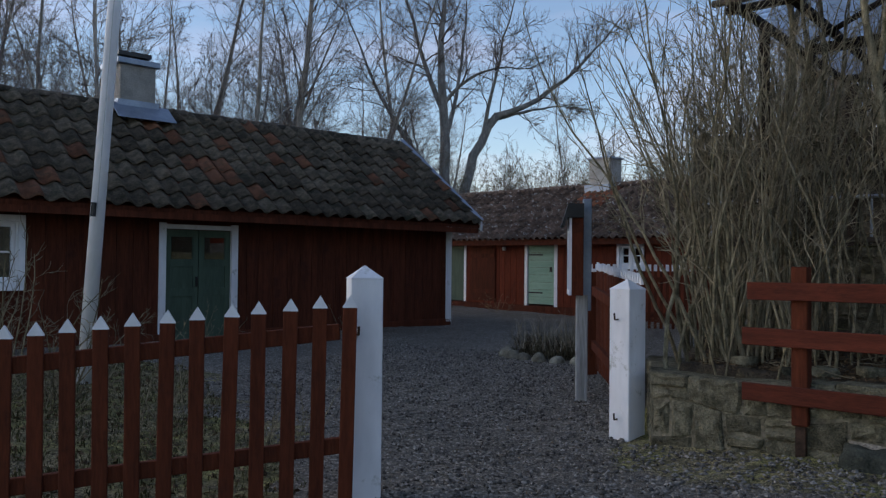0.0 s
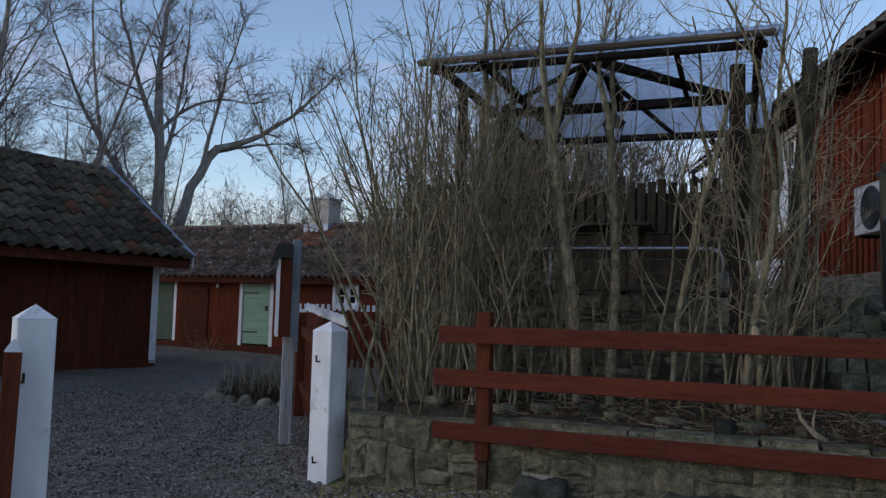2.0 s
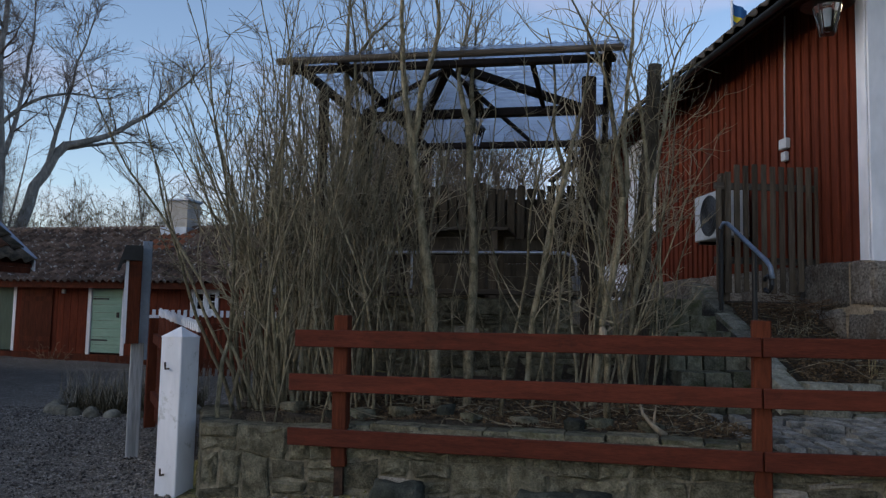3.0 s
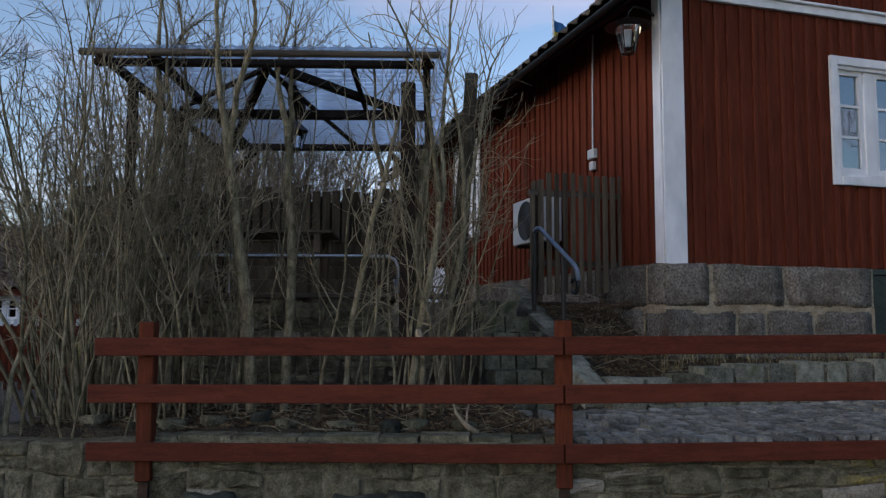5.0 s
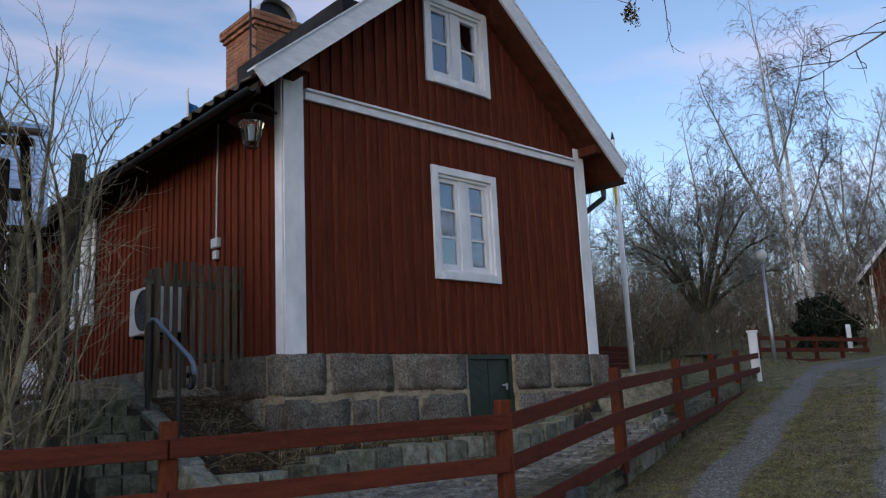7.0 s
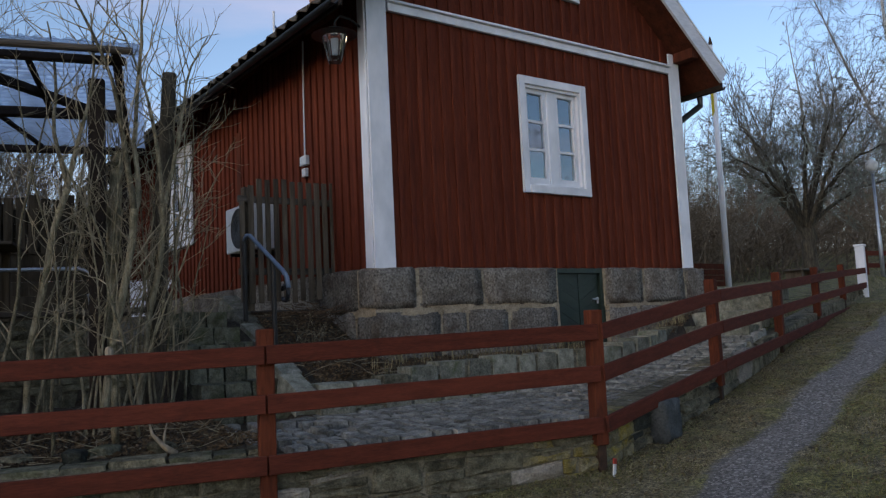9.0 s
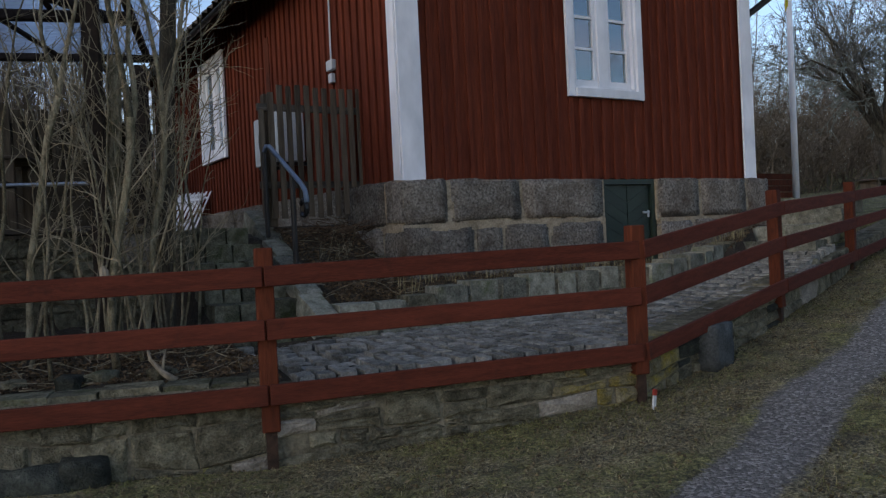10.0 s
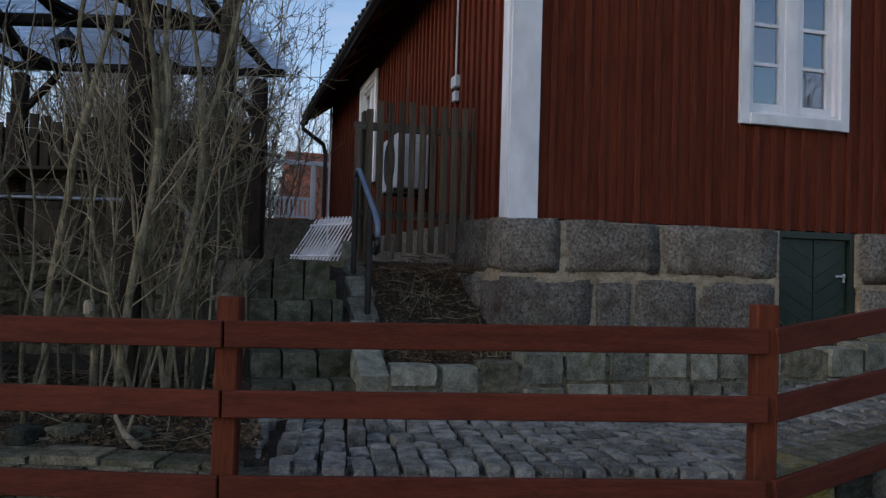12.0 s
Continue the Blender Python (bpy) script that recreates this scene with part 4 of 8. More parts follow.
def build_red_house():
    house = thing("red_house", pose(CX, HS, HB), "two-storey falu red board house on a granite base", "house")
    W, D = (HE - HW) / 2, HN - HS
    top = 4.61 - HB
    ridge = top + SLOPE * W
    t = 0.16
    # gable wall with two window openings: pieces round the openings
    wx0, wx1, wz0, wz1 = 6.29 - CX, 7.12 - CX, 2.82 - HB, 3.91 - HB
    ux0, ux1, uz0, uz1 = 6.28 - CX, 7.12 - CX, 5.05 - HB, 5.95 - HB
    slab = lambda x: top + SLOPE * (W - abs(x))
    gable = None
    for (xa, xb, za, zb) in ((-W, wx0, 0, top), (wx1, W, 0, top), (wx0, wx1, 0, wz0), (wx0, wx1, wz1, top)):
        ob = part("gable_wall", boxes((xa, xb, 0, t, za, zb)), RED, house)
        gable = gable or ob
    for pts in ([(-W, top), (ux0, top), (ux0, slab(ux0))], [(ux1, top), (W, top), (ux1, slab(ux1))], [(ux0, top), (ux1, top), (ux1, uz0), (ux0, uz0)], [(ux0, uz1), (ux1, uz1), (ux1, slab(ux1)), (0, slab(0)), (ux0, slab(ux0))]):
        part("gable_wall", prism(pts, 0, t), RED, house)
    r = np.random.default_rng(2)
    x = -W + 0.30
    while x < W - 0.16:
        w = r.uniform(0.042, 0.055)
        spans = [(-0.02, slab(x) - 0.02)]
        for o0, o1, oz0, oz1 in ((wx0 - 0.09, wx1 + 0.09, wz0 - 0.09, wz1 + 0.09), (ux0 - 0.09, ux1 + 0.09, uz0 - 0.09, uz1 + 0.09), (-W, W, 4.36 - HB, 4.50 - HB)):
            cut = []
            for lo_, hi_ in spans:
                if o0 < x < o1 and oz0 < hi_ and oz1 > lo_:
                    cut += [(lo_, oz0), (oz1, hi_)]
                else:
                    cut.append((lo_, hi_))
            spans = [(a_, b_) for a_, b_ in cut if b_ - a_ > 0.04]
        for a_, b_ in spans:
            part("batten", boxes((x - w / 2, x + w / 2, -0.024, 0.0, a_ + r.uniform(-0.012, 0.006) * (a_ < 0), b_), bevel=0.003), RED, gable)
        x += r.uniform(0.128, 0.158)
    sy0, sy1, sz0, sz1 = 4.93, 5.97, 2.77 - HB, 4.05 - HB
    west = part("side_wall", boxes((-W, -W + t, t, sy0, 0, top)), RED, house)
    for span in ((sy1, D, 0, top), (sy0, sy1, 0, sz0), (sy0, sy1, sz1, top)):
        part("side_wall", boxes((-W, -W + t, *span)), RED, house)
    y = 0.28
    while y < D - 0.1:
        w = r.uniform(0.042, 0.055)
        if not (4.82 < y < 6.08):
            spans = [(-0.02, top - 0.02)]
        else:
            spans = [(-0.02, 2.66 - HB), (4.14 - HB, top - 0.02)]
        for a_, b_ in spans:
            part("batten", boxes((-W - 0.024, -W, y - w / 2, y + w / 2, a_, b_), bevel=0.003), RED, west)
        y += r.uniform(0.14, 0.17)
    part("side_wall", boxes((W - t, W, t, D, 0, top)), RED, house)
    part("back_wall", prism([(-W + t, 0), (W - t, 0), (W - t, top), (0, ridge), (-W + t, top)], D - t, D - 0.001), RED, house)
    # corner boards and band
    for s in (-1, 1):
        x0 = -W - 0.03 if s < 0 else W - 0.16
        part("corner_board", boxes((x0, x0 + 0.19 + (0.03 if s < 0 else 0), -0.050, -0.0255, -0.03, top + 0.02), bevel=0.004), WHITE, house)
    part("corner_board", boxes((-W - 0.045, -W - 0.0255, -0.024, 0.095, -0.015, top), bevel=0.004), WHITE, house)
    part("corner_board", boxes((-W - 0.045, -W - 0.0255, D - 0.14, D, -0.015, top), bevel=0.004), WHITE, house)
    part("corner_board", boxes((W + 0.002, W + 0.022, -0.024, 0.14, -0.015, top), bevel=0.004), WHITE, house)
    part("band_board", boxes((-W + 0.21, W - 0.165, -0.052, -0.012, 4.37 - HB, 4.45 - HB), bevel=0.004), WHITE, house)
    part("band_cap", boxes((-W + 0.21, W - 0.165, -0.085, -0.012, 4.452 - HB, 4.476 - HB), bevel=0.004), WHITE, house)
    # windows
    place(window_unit(house, wx1 - wx0, wz1 - wz0, 0.085, 3), pose((wx0 + wx1) / 2, -0.012, wz0))
    place(window_unit(house, ux1 - ux0, uz1 - uz0, 0.085, 2), pose((ux0 + ux1) / 2, -0.012, uz0))
    place(window_unit(house, 1.02, 1.26, 0.10, 3), pose(-W - 0.03, 5.45, 2.78 - HB, 0, 0, -90))
    # room shells; their darkness is in the colour, not from lack of light
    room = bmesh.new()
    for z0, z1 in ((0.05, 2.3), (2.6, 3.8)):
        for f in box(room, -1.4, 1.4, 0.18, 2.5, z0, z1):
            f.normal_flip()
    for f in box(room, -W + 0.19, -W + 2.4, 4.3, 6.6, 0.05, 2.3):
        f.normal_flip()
    part("room_shell", room, ROOM_SHADE, house, "near-black shell behind the windows, room shade put in its colour")
    part("hatch", boxes((-W - 0.035, -W - 0.0, 3.05, 3.17, 0.8, 3.88 - HB), bevel=0.004), RED_DARK, house)
    # roof
    run, ov = W + 0.46, 0.36
    e_z = top - SLOPE * 0.46
    th = 0.06
    for s in (-1, 1):
        roof = part("roof_slope", prism([(0, ridge), (s * run, e_z), (s * run, e_z + th), (0, ridge + th)], -ov, D + 0.3), RED_DARK, house, "dark red roof boarding")
        L = math.hypot(run, ridge - e_z)
        ang = math.atan2(ridge - e_z, run)
        tv = pantiles(int((D + 0.3 + ov) / 0.24), int(L / 0.33) + 1, 0.24, 0.33, deep=0.55)
        tile = part("roof_tiles", tv, TILE_JOINED, roof, "grey-brown clay pantiles", "stuff")
        if s < 0:
            tile.matrix_basis = Matrix.Translation((s * (run + 0.04), D + 0.3, e_z + th + 0.02)) @ Matrix(((0, math.cos(ang), -math.sin(ang), 0), (-1, 0, 0, 0), (0, math.sin(ang), math.cos(ang), 0), (0, 0, 0, 1)))
        else:
            tile.matrix_basis = Matrix.Translation((s * (run + 0.04), -ov, e_z + th + 0.02)) @ Matrix(((0, -math.cos(ang), math.sin(ang), 0), (1, 0, 0, 0), (0, math.sin(ang), math.cos(ang), 0), (0, 0, 0, 1)))
        sa, ca, deep, up = math.sin(ang), math.cos(ang), 0.180, th + 0.145
        xe = run + 0.06
        ze = ridge + up - SLOPE * xe
        part("verge_board", prism([(0, ridge + up), (s * xe, ze), (s * (xe - deep * sa), ze - deep * ca), (0, ridge + up - deep / ca)], -ov - 0.035, -ov - 0.004), WHITE_RAKE, house)
        part("verge_cap", prism([(0, ridge + up + 0.022), (s * xe, ze + 0.022), (s * xe, ze + 0.002), (0, ridge + up + 0.002)], -ov - 0.05, -ov + 0.10), WHITE_RAKE, house)
        part("fascia", boxes((s * run - 0.012, s * run + 0.012, -ov, D + 0.28, e_z - 0.05, e_z + th - 0.01)), DARK_TIMBER, house)
        for k in range(12):
            y = 0.45 + k * 0.78
            part("rafter_end", prism([(s * (W + 0.03), e_z + SLOPE * 0.43 - 0.13), (s * (run - 0.06), e_z - 0.09 + SLOPE * 0.06), (s * (run - 0.06), e_z + SLOPE * 0.06 - 0.002), (s * (W + 0.03), e_z + SLOPE * 0.43 - 0.002)], y, y + 0.09), RED_DARK, house)
        part("purlin_end", boxes((s * (W - 0.02) - 0.06, s * (W - 0.02) + 0.06, -ov + 0.02, -0.055, top - 0.10, top + 0.02), bevel=0.006), RED_DARK, house)
    a = np.linspace(math.pi, 2 * math.pi, 9)
    for s in (-1, 1):
        gx, gz = s * (run + 0.06), e_z - 0.005
        v = [(gx + 0.042 * math.cos(q), yy, gz + 0.042 * math.sin(q)) for yy in (-ov + 0.02, D + 0.35) for q in a]
        v += [(gx + 0.038 * math.cos(q), yy, gz + 0.038 * math.sin(q)) for yy in (-ov + 0.02, D + 0.35) for q in a]
        f = [(i, i + 1, i + 10, i + 9) for i in range(8)] + [(18 + i, 27 + i, 28 + i, 19 + i) for i in range(8)]
        part("gutter", (v, f), BLACK_METAL, house)
    part("downpipe", pipe([(-run - 0.06, D + 0.1, e_z - 0.05), (-run - 0.06, D + 0.1, e_z - 0.14), (-W - 0.14, D + 0.06, e_z - 0.42), (-W - 0.10, D + 0.06, e_z - 0.60), (-W - 0.10, D + 0.06, -0.28)], 0.04, 10), BLACK_METAL, house)
    part("downpipe", pipe([(run + 0.06, 0.02, e_z - 0.05), (run + 0.06, 0.02, e_z - 0.16), (W + 0.10, 0.20, e_z - 0.48), (W + 0.10, 0.20, e_z - 0.62), (W + 0.10, 0.20, -0.5)], 0.04, 10), BLACK_METAL, house)
    # chimney
    ch = part("chimney", boxes((-0.352, 0.352, 3.908, 4.842, ridge - 0.4, ridge + 0.78)), MORTAR_WARM, house, "orange brick chimney with corbelled top")
    z0, bh, bl = ridge - 0.12, 0.062, 0.222
    shared = {}

    def brick(lx, ly, x, y, z):
        """One brick about its own middle; alike bricks share a mesh."""
        key = (round(lx, 2), round(ly, 2))
        if key not in shared:
            shared[key] = bpy.data.meshes.new("brick")
            bm = boxes((-lx / 2, lx / 2, -ly / 2, ly / 2, -bh / 2, bh / 2), bevel=0.006)
            bm.to_mesh(shared[key])
            bm.free()
            shared[key].materials.append(BRICK)
        piece("brick", shared[key], Matrix.Translation((x + r.normal(0, 0.0015), y + r.normal(0, 0.0015), z)), ch)

    courses = [(k, 0.36, 3.90, 4.85) for k in range(12)] + [(12, 0.40, 3.86, 4.89), (13, 0.44, 3.82, 4.93), (14, 0.44, 3.82, 4.93)]
    for k, hx, ya, yb in courses:
        z = z0 + (k + 0.5) * (bh + 0.010)
        off = bl * 0.5 * (k % 2)
        for face, lo_, hi_ in (("south", -hx, hx), ("west", ya + 0.10, yb)):
            q = lo_
            while q < hi_ - 0.03:
                ln = min(bl - (off if q == lo_ else 0), hi_ - q)
                if face == "south":
                    brick(ln - 0.010, 0.10, q + ln / 2, ya + 0.05, z)
                else:
                    brick(0.10, ln - 0.010, -hx + 0.05, q + ln / 2, z)
                q += ln
    zt = z0 + 15 * (bh + 0.010)
    part("crown_slab", boxes((-0.43, 0.43, 3.83, 4.92, zt - 0.14, zt + 0.01)), MORTAR_WARM, ch)
    aa = np.linspace(0, math.pi, 11)
    v = [(0.33 * math.cos(q) * k, yy, zt + 0.012 + 0.27 * math.sin(q) * k) for k in (1.0, 0.97) for yy in (3.82, 4.93) for q in aa]
    part("cowl", (v, [(i, i + 1, i + 12, i + 11) for i in range(10)] + [(22 + i, 33 + i, 34 + i, 23 + i) for i in range(10)]), PLASTIC, ch, "pale curved sheet chimney cover, open at both ends")
    # black plate set inside the open mouth, standing for the shade in the cowl
    part("cowl_end", (v[:11] , [tuple(range(11))]), BLACK_METAL, ch).location = (0, 0.12, 0)
    lad = [(np.array([(-0.55, 3.7, ridge - 1.0), (-0.55, 3.7, ridge + 1.4)]), np.array([0.016, 0.016]))] + [(np.array([(-0.55, 3.7, z), (-0.40, 3.78, z)]), np.array([0.012, 0.012])) for z in np.arange(ridge - 0.3, ridge + 0.8, 0.3)]
    part("roof_ladder", tubes(lad, 6), BLACK_METAL, house)
    return house


def pantiles(cols, rows, w, l, seed=1, deep=1.0):
    """S-shaped roof tiles joined into one mesh: x along the eave, y up the slope, z out."""
    r = np.random.default_rng(seed)
    v0, f0 = pantile(w, l)
    v0 = v0 * np.array((1, 1, deep))
    V = []
    for j in range(rows):
        for i in range(cols):
            q = v0.copy()
            q[:, 0] += i * w + r.normal(0, 0.004)
            q[:, 1] += j * l + r.normal(0, 0.006)
            q[:, 2] += r.normal(0, 0.004) + 0.012 * math.sin(i * 0.35 + j) * 0.5
            V.append(q)
    n = len(v0)
    F = [tuple(k + n * t for k in f) for t in range(len(V)) for f in f0]
    return np.concatenate(V), F


def pantile(w, l):
    u = np.linspace(0, 1.06, 9)
    prof = 0.040 * np.sin(u * 2 * math.pi) + 0.004
    v = []
    for y, lift in ((-0.03, 0.042), (l + 0.02, 0.0)):
        v += [(x * w, y, p + lift) for x, p in zip(u, prof)]
    v += [(x * w, -0.03, p + 0.020) for x, p in zip(u, prof)]
    f = [(i, i + 1, i + 10, i + 9) for i in range(8)] + [(i + 18, i + 19, i + 1, i) for i in range(8)]
    return np.array(v), f


build_red_house()


# ---- granite base, cellar door, kerb, paving and steps ----
def rough_block(w, d, h, seed, amp=0.016, cuts=5):
    bm = bmesh.new()
    bmesh.ops.create_cube(bm, size=1.0)
    bmesh.ops.bevel(bm, geom=bm.edges[:], offset=0.04, segments=2, affect="EDGES")
    bmesh.ops.subdivide_edges(bm, edges=[e for e in bm.edges if e.calc_length() > 0.3], cuts=cuts, use_grid_fill=True)
    for v in bm.verts:
        v.co = Vector((v.co.x * w, v.co.y * d, v.co.z * h))
        p = v.co * 5.5 + Vector((seed * 7.3, seed * 3.1, seed))
        v.co += Vector((noise.noise(p), noise.noise(p + Vector((9, 0, 0))), noise.noise(p + Vector((0, 9, 0))))) * amp
        p *= 3
        v.co += Vector((0, noise.noise(p), 0)) * amp * 0.5
    return bm


def build_granite_base():
    base = thing("granite_base", pose(4.25, 6.13, 1.0), "rough granite block base of the house with warm mortar", "house base", kind="structure")
    y0 = 0.0
    part("mortar_core", boxes((0.03, 2.22, -0.002, 0.5, 0.545, 0.925), (0.0, 2.20, -0.030, 0.5, -0.3, 0.560), (2.92, 4.68, -0.002, 0.5, 0.52, 0.925), (2.94, 4.69, -0.030, 0.5, -0.3, 0.535), (0.045, 0.5, 0.5, 9.5, -0.3, 0.935), (4.2, 4.66, 0.5, 9.5, -0.3, 0.935), (2.22, 2.92, 0.10, 0.5, -0.3, 0.1)), MORTAR_WARM, base)
    up = [0.0, 0.47, 1.23, 2.21]
    lo = [-0.04, 0.70, 1.00, 1.51, 2.18]
    up2, lo2 = [2.93, 3.56, 4.30, 4.70], [2.93, 3.40, 4.02, 4.70]
    k = 1
    for xs, za, zb in ((up, 0.555, 0.945), (lo, -0.15, 0.54), (up2, 0.53, 0.945), (lo2, -0.15, 0.515)):
        for a, b in zip(xs, xs[1:]):
            out = 0.03 if zb < 0.6 else 0.0
            place(part("granite_block", rough_block(b - a - 0.034, 0.30, zb - za - 0.024, k, 0.017), GRANITE, base, smooth=True), Matrix.Translation(((a + b) / 2, 0.132 - out, (za + zb) / 2)))
            k += 1
    for ya, yb in ((0.31, 1.05), (1.06, 2.2), (2.21, 3.3), (3.31, 4.6), (4.61, 5.9), (5.91, 7.4), (7.41, 9.4)):
        for za, zb in ((0.555, 0.94), (-0.1, 0.54)):
            place(part("granite_block", rough_block(yb - ya - 0.022, 0.28, zb - za, k), GRANITE, base, smooth=True), Matrix.Translation((0.14 - (0.04 if zb < 0.6 else 0), (ya + yb) / 2, (za + zb) / 2)) @ Matrix.Rotation(radians(-90), 4, "Z"))
            k += 1
    # cellar door
    door = thing("cellar_door", pose(6.82, 6.17, 1.06), "small dark green cellar door with herringbone boards", "door")
    part("frame", boxes((-0.36, -0.31, -0.02, 0.10, 0, 0.87), (0.31, 0.36, -0.02, 0.10, 0, 0.87), (-0.31, 0.31, -0.02, 0.10, 0.82, 0.87)), GREEN_DARK, door)
    leaf = part("leaf", boxes((-0.30, 0.30, 0.03, 0.06, 0.0, 0.815)), GREEN_DARK, door)
    for i in range(7):
        z = 0.02 + i * 0.125
        for s in (-1, 1):
            b = prism([(0.005 * s, z), (0.298 * s, z + 0.16), (0.298 * s, z + 0.282), (0.005 * s, z + 0.122)], 0.014, 0.0295)
            bmesh.ops.bisect_plane(b, geom=b.verts[:] + b.edges[:] + b.faces[:], plane_co=(0, 0, 0.81), plane_no=(0, 0, 1), clear_outer=True)
            part("board", b, GREEN_DARK, leaf)
    part("handle", boxes((0.20, 0.285, -0.012, 0.014, 0.53, 0.55), (0.265, 0.285, -0.006, 0.0135, 0.49, 0.56), bevel=0.004), GALV, leaf, "pale metal latch")


def build_kerb():
    pts = [(3.42, 5.60), (4.5, 5.55), (5.6, 5.47), (6.4, 5.43), (7.0, 5.52), (7.6, 5.75), (8.3, 6.02), (9.1, 6.2)]
    zs = [0.98, 1.09, 1.125, 1.14, 1.19, 1.24, 1.29, 1.40]
    kerb = thing("bed_edging", pose(3.42, 5.6, 0.8), "low edging wall of squared grey stones round a planting bed", "edging", kind="structure")
    r = np.random.default_rng(21)
    seg = [0.0]
    for a, b in zip(pts, pts[1:]):
        seg.append(seg[-1] + math.dist(a, b))
    s = 0.0
    inv = kerb.matrix_world.inverted()
    for (a, b, za, zb) in zip(pts, pts[1:], zs, zs[1:]):
        ob = part("mortar_bed", beam((a[0], a[1] + 0.066, (za + 0.70) / 2 - 0.01), (b[0], b[1] + 0.066, (zb + 0.70) / 2 - 0.01), 0.215, za - 0.74), MORTAR, kerb)
        ob.matrix_basis = inv
    while s < seg[-1] - 0.1:
        w = r.uniform(0.20, 0.32)
        m = s + w / 2
        x, y = np.interp(m, seg, [p[0] for p in pts]), np.interp(m, seg, [p[1] for p in pts])
        x2, y2 = np.interp(m + 0.1, seg, [p[0] for p in pts]), np.interp(m + 0.1, seg, [p[1] for p in pts])
        zt = np.interp(m, seg, zs) + r.normal(0, 0.012)
        ang = math.atan2(y2 - y, x2 - x) + r.normal(0, 0.04)
        h = 0.19 if m > 0.35 else 0.12
        mt = KERBSTONE if r.random() < 0.8 else FIELDSTONE
        ob = part("edging_stone", (stone(w - 0.026, 0.23, h - 0.012, 0.040, 0.020, r), CUBE_F), mt, kerb)
        ob.matrix_basis = inv @ Matrix.Translation((x, y + 0.06, zt - h / 2)) @ Matrix.Rotation(ang, 4, "Z")
        lowz = zt - h
        fl = float(paving_z(x)) - 0.05
        ob = part("edging_stone", (stone(w - 0.026, 0.27, max(lowz - fl, 0.05) - 0.016, 0.040, 0.020, r), CUBE_F), KERBSTONE, kerb)
        ob.matrix_basis = inv @ Matrix.Translation((x, y + 0.04, (lowz + fl) / 2 - 0.005)) @ Matrix.Rotation(ang, 4, "Z")
        s += w


def build_paving():
    pav = thing("cobble_paving", pose(3.4, 4.6, 0.7), "uneven blue-grey cobblestone path between wall and bed", "paving", kind="structure")
    inv = pav.matrix_world.inverted()
    r = np.random.default_rng(31)
    count, rest = 0, []
    x = 2.62
    while x < 8.6:
        w = r.uniform(0.088, 0.118)
        y0 = float(front_y(x)) + (0.03 if x > 2.72 else 0.32)
        y1 = 5.62 if x < 5.5 else (5.50 if x < 6.6 else 5.5 + (x - 6.6) * 0.42)
        y = y0 + r.uniform(0, 0.05)
        while y < y1:
            l = r.uniform(0.115, 0.20)
            # rows fan a little round the corner of the wall, and stones are missing near the hedge bed
            lean = 0.16 * (y - y0) * (1 - (x - 2.7) / 3.0)
            bare = x < 3.3 and r.random() < 0.75 * (3.3 - x) / 0.7
            z = float(paving_z(x)) + 0.03 * smooth_step(y, y0, y1) + r.normal(0, 0.003) - (0.03 if bare else 0)
            mm = Matrix.Translation((x + lean + r.normal(0, 0.005), y + l / 2, z - 0.045)) @ Matrix.Rotation(-0.16 * (1 - (x - 2.7) / 3.0) + r.normal(0, 0.05), 4, "Z") @ Matrix.Rotation(r.normal(0, 0.015), 4, "X") @ Matrix.Rotation(r.normal(0, 0.02), 4, "Y")
            sv = stone(w - 0.014, l - 0.014, 0.11, 0.075, 0.035, r)
            if count < 300 and x < 6.0 and y < 5.2:
                ob = part("cobble", (sv, CUBE_F), COBBLE, pav)
                ob.matrix_basis = inv @ mm
                count += 1
            else:
                rest.append(([tuple(inv @ mm @ Vector(q)) for q in sv], CUBE_F))
            y += l
        x += w
    part("far_cobbles", joined(rest), COBBLE_JOINED, pav, "", "stuff")


def build_steps():
    st = thing("stone_steps", pose(2.98, 5.7, 0.7), "mossy garden steps of squared stone with a sloping kerb", "steps", kind="structure")
    r = np.random.default_rng(41)
    inv = st.matrix_world.inverted()
    for k, (y, z) in enumerate([(5.70, 0.90), (5.95, 1.05), (6.20, 1.20), (6.45, 1.34), (6.70, 1.48), (6.95, 1.61)]):
        x = 2.66
        while x < 3.24:
            w = min(r.uniform(0.13, 0.24), 3.28 - x)
            ob = part("step_stone", (stone(w - 0.01, 0.30, 0.17, 0.05, 0.028, r), CUBE_F), STEPSTONE, st)
            ob.matrix_basis = inv @ Matrix.Translation((x + w / 2, y + 0.15, z - 0.085 + r.normal(0, 0.006)))
            x += w
    for k in range(6):
        y = 5.60 + k * 0.345
        z = 0.97 + 0.40 * (y + 0.11 - 5.66)
        ob = part("side_kerb_stone", (stone(0.17, 0.37, 0.20, 0.05, 0.02, r), CUBE_F), KERBSTONE, st)
        ob.matrix_basis = inv @ Matrix.Translation((3.335 + k * 0.036, y + 0.17, z - 0.06)) @ Matrix.Rotation(radians(21.8), 4, "X")
    # steps up to the yard east of the house
    st2 = thing("stone_steps", pose(8.6, 5.4, 1.1), "broad stone block steps beside the house corner", "steps", kind="structure")
    inv = st2.matrix_world.inverted()
    for k in range(4):
        for j in range(3):
            ob = part("step_stone", (stone(0.42, 0.44, 0.2, 0.05, 0.03, r), CUBE_F), KERBSTONE, st2)
            ob.matrix_basis = inv @ Matrix.Translation((8.3 + k * 0.42, 5.35 + k * 0.12 + j * 0.43, 1.15 + k * 0.15)) @ Matrix.Rotation(radians(18), 4, "Z")


build_granite_base()
build_kerb()
build_steps()


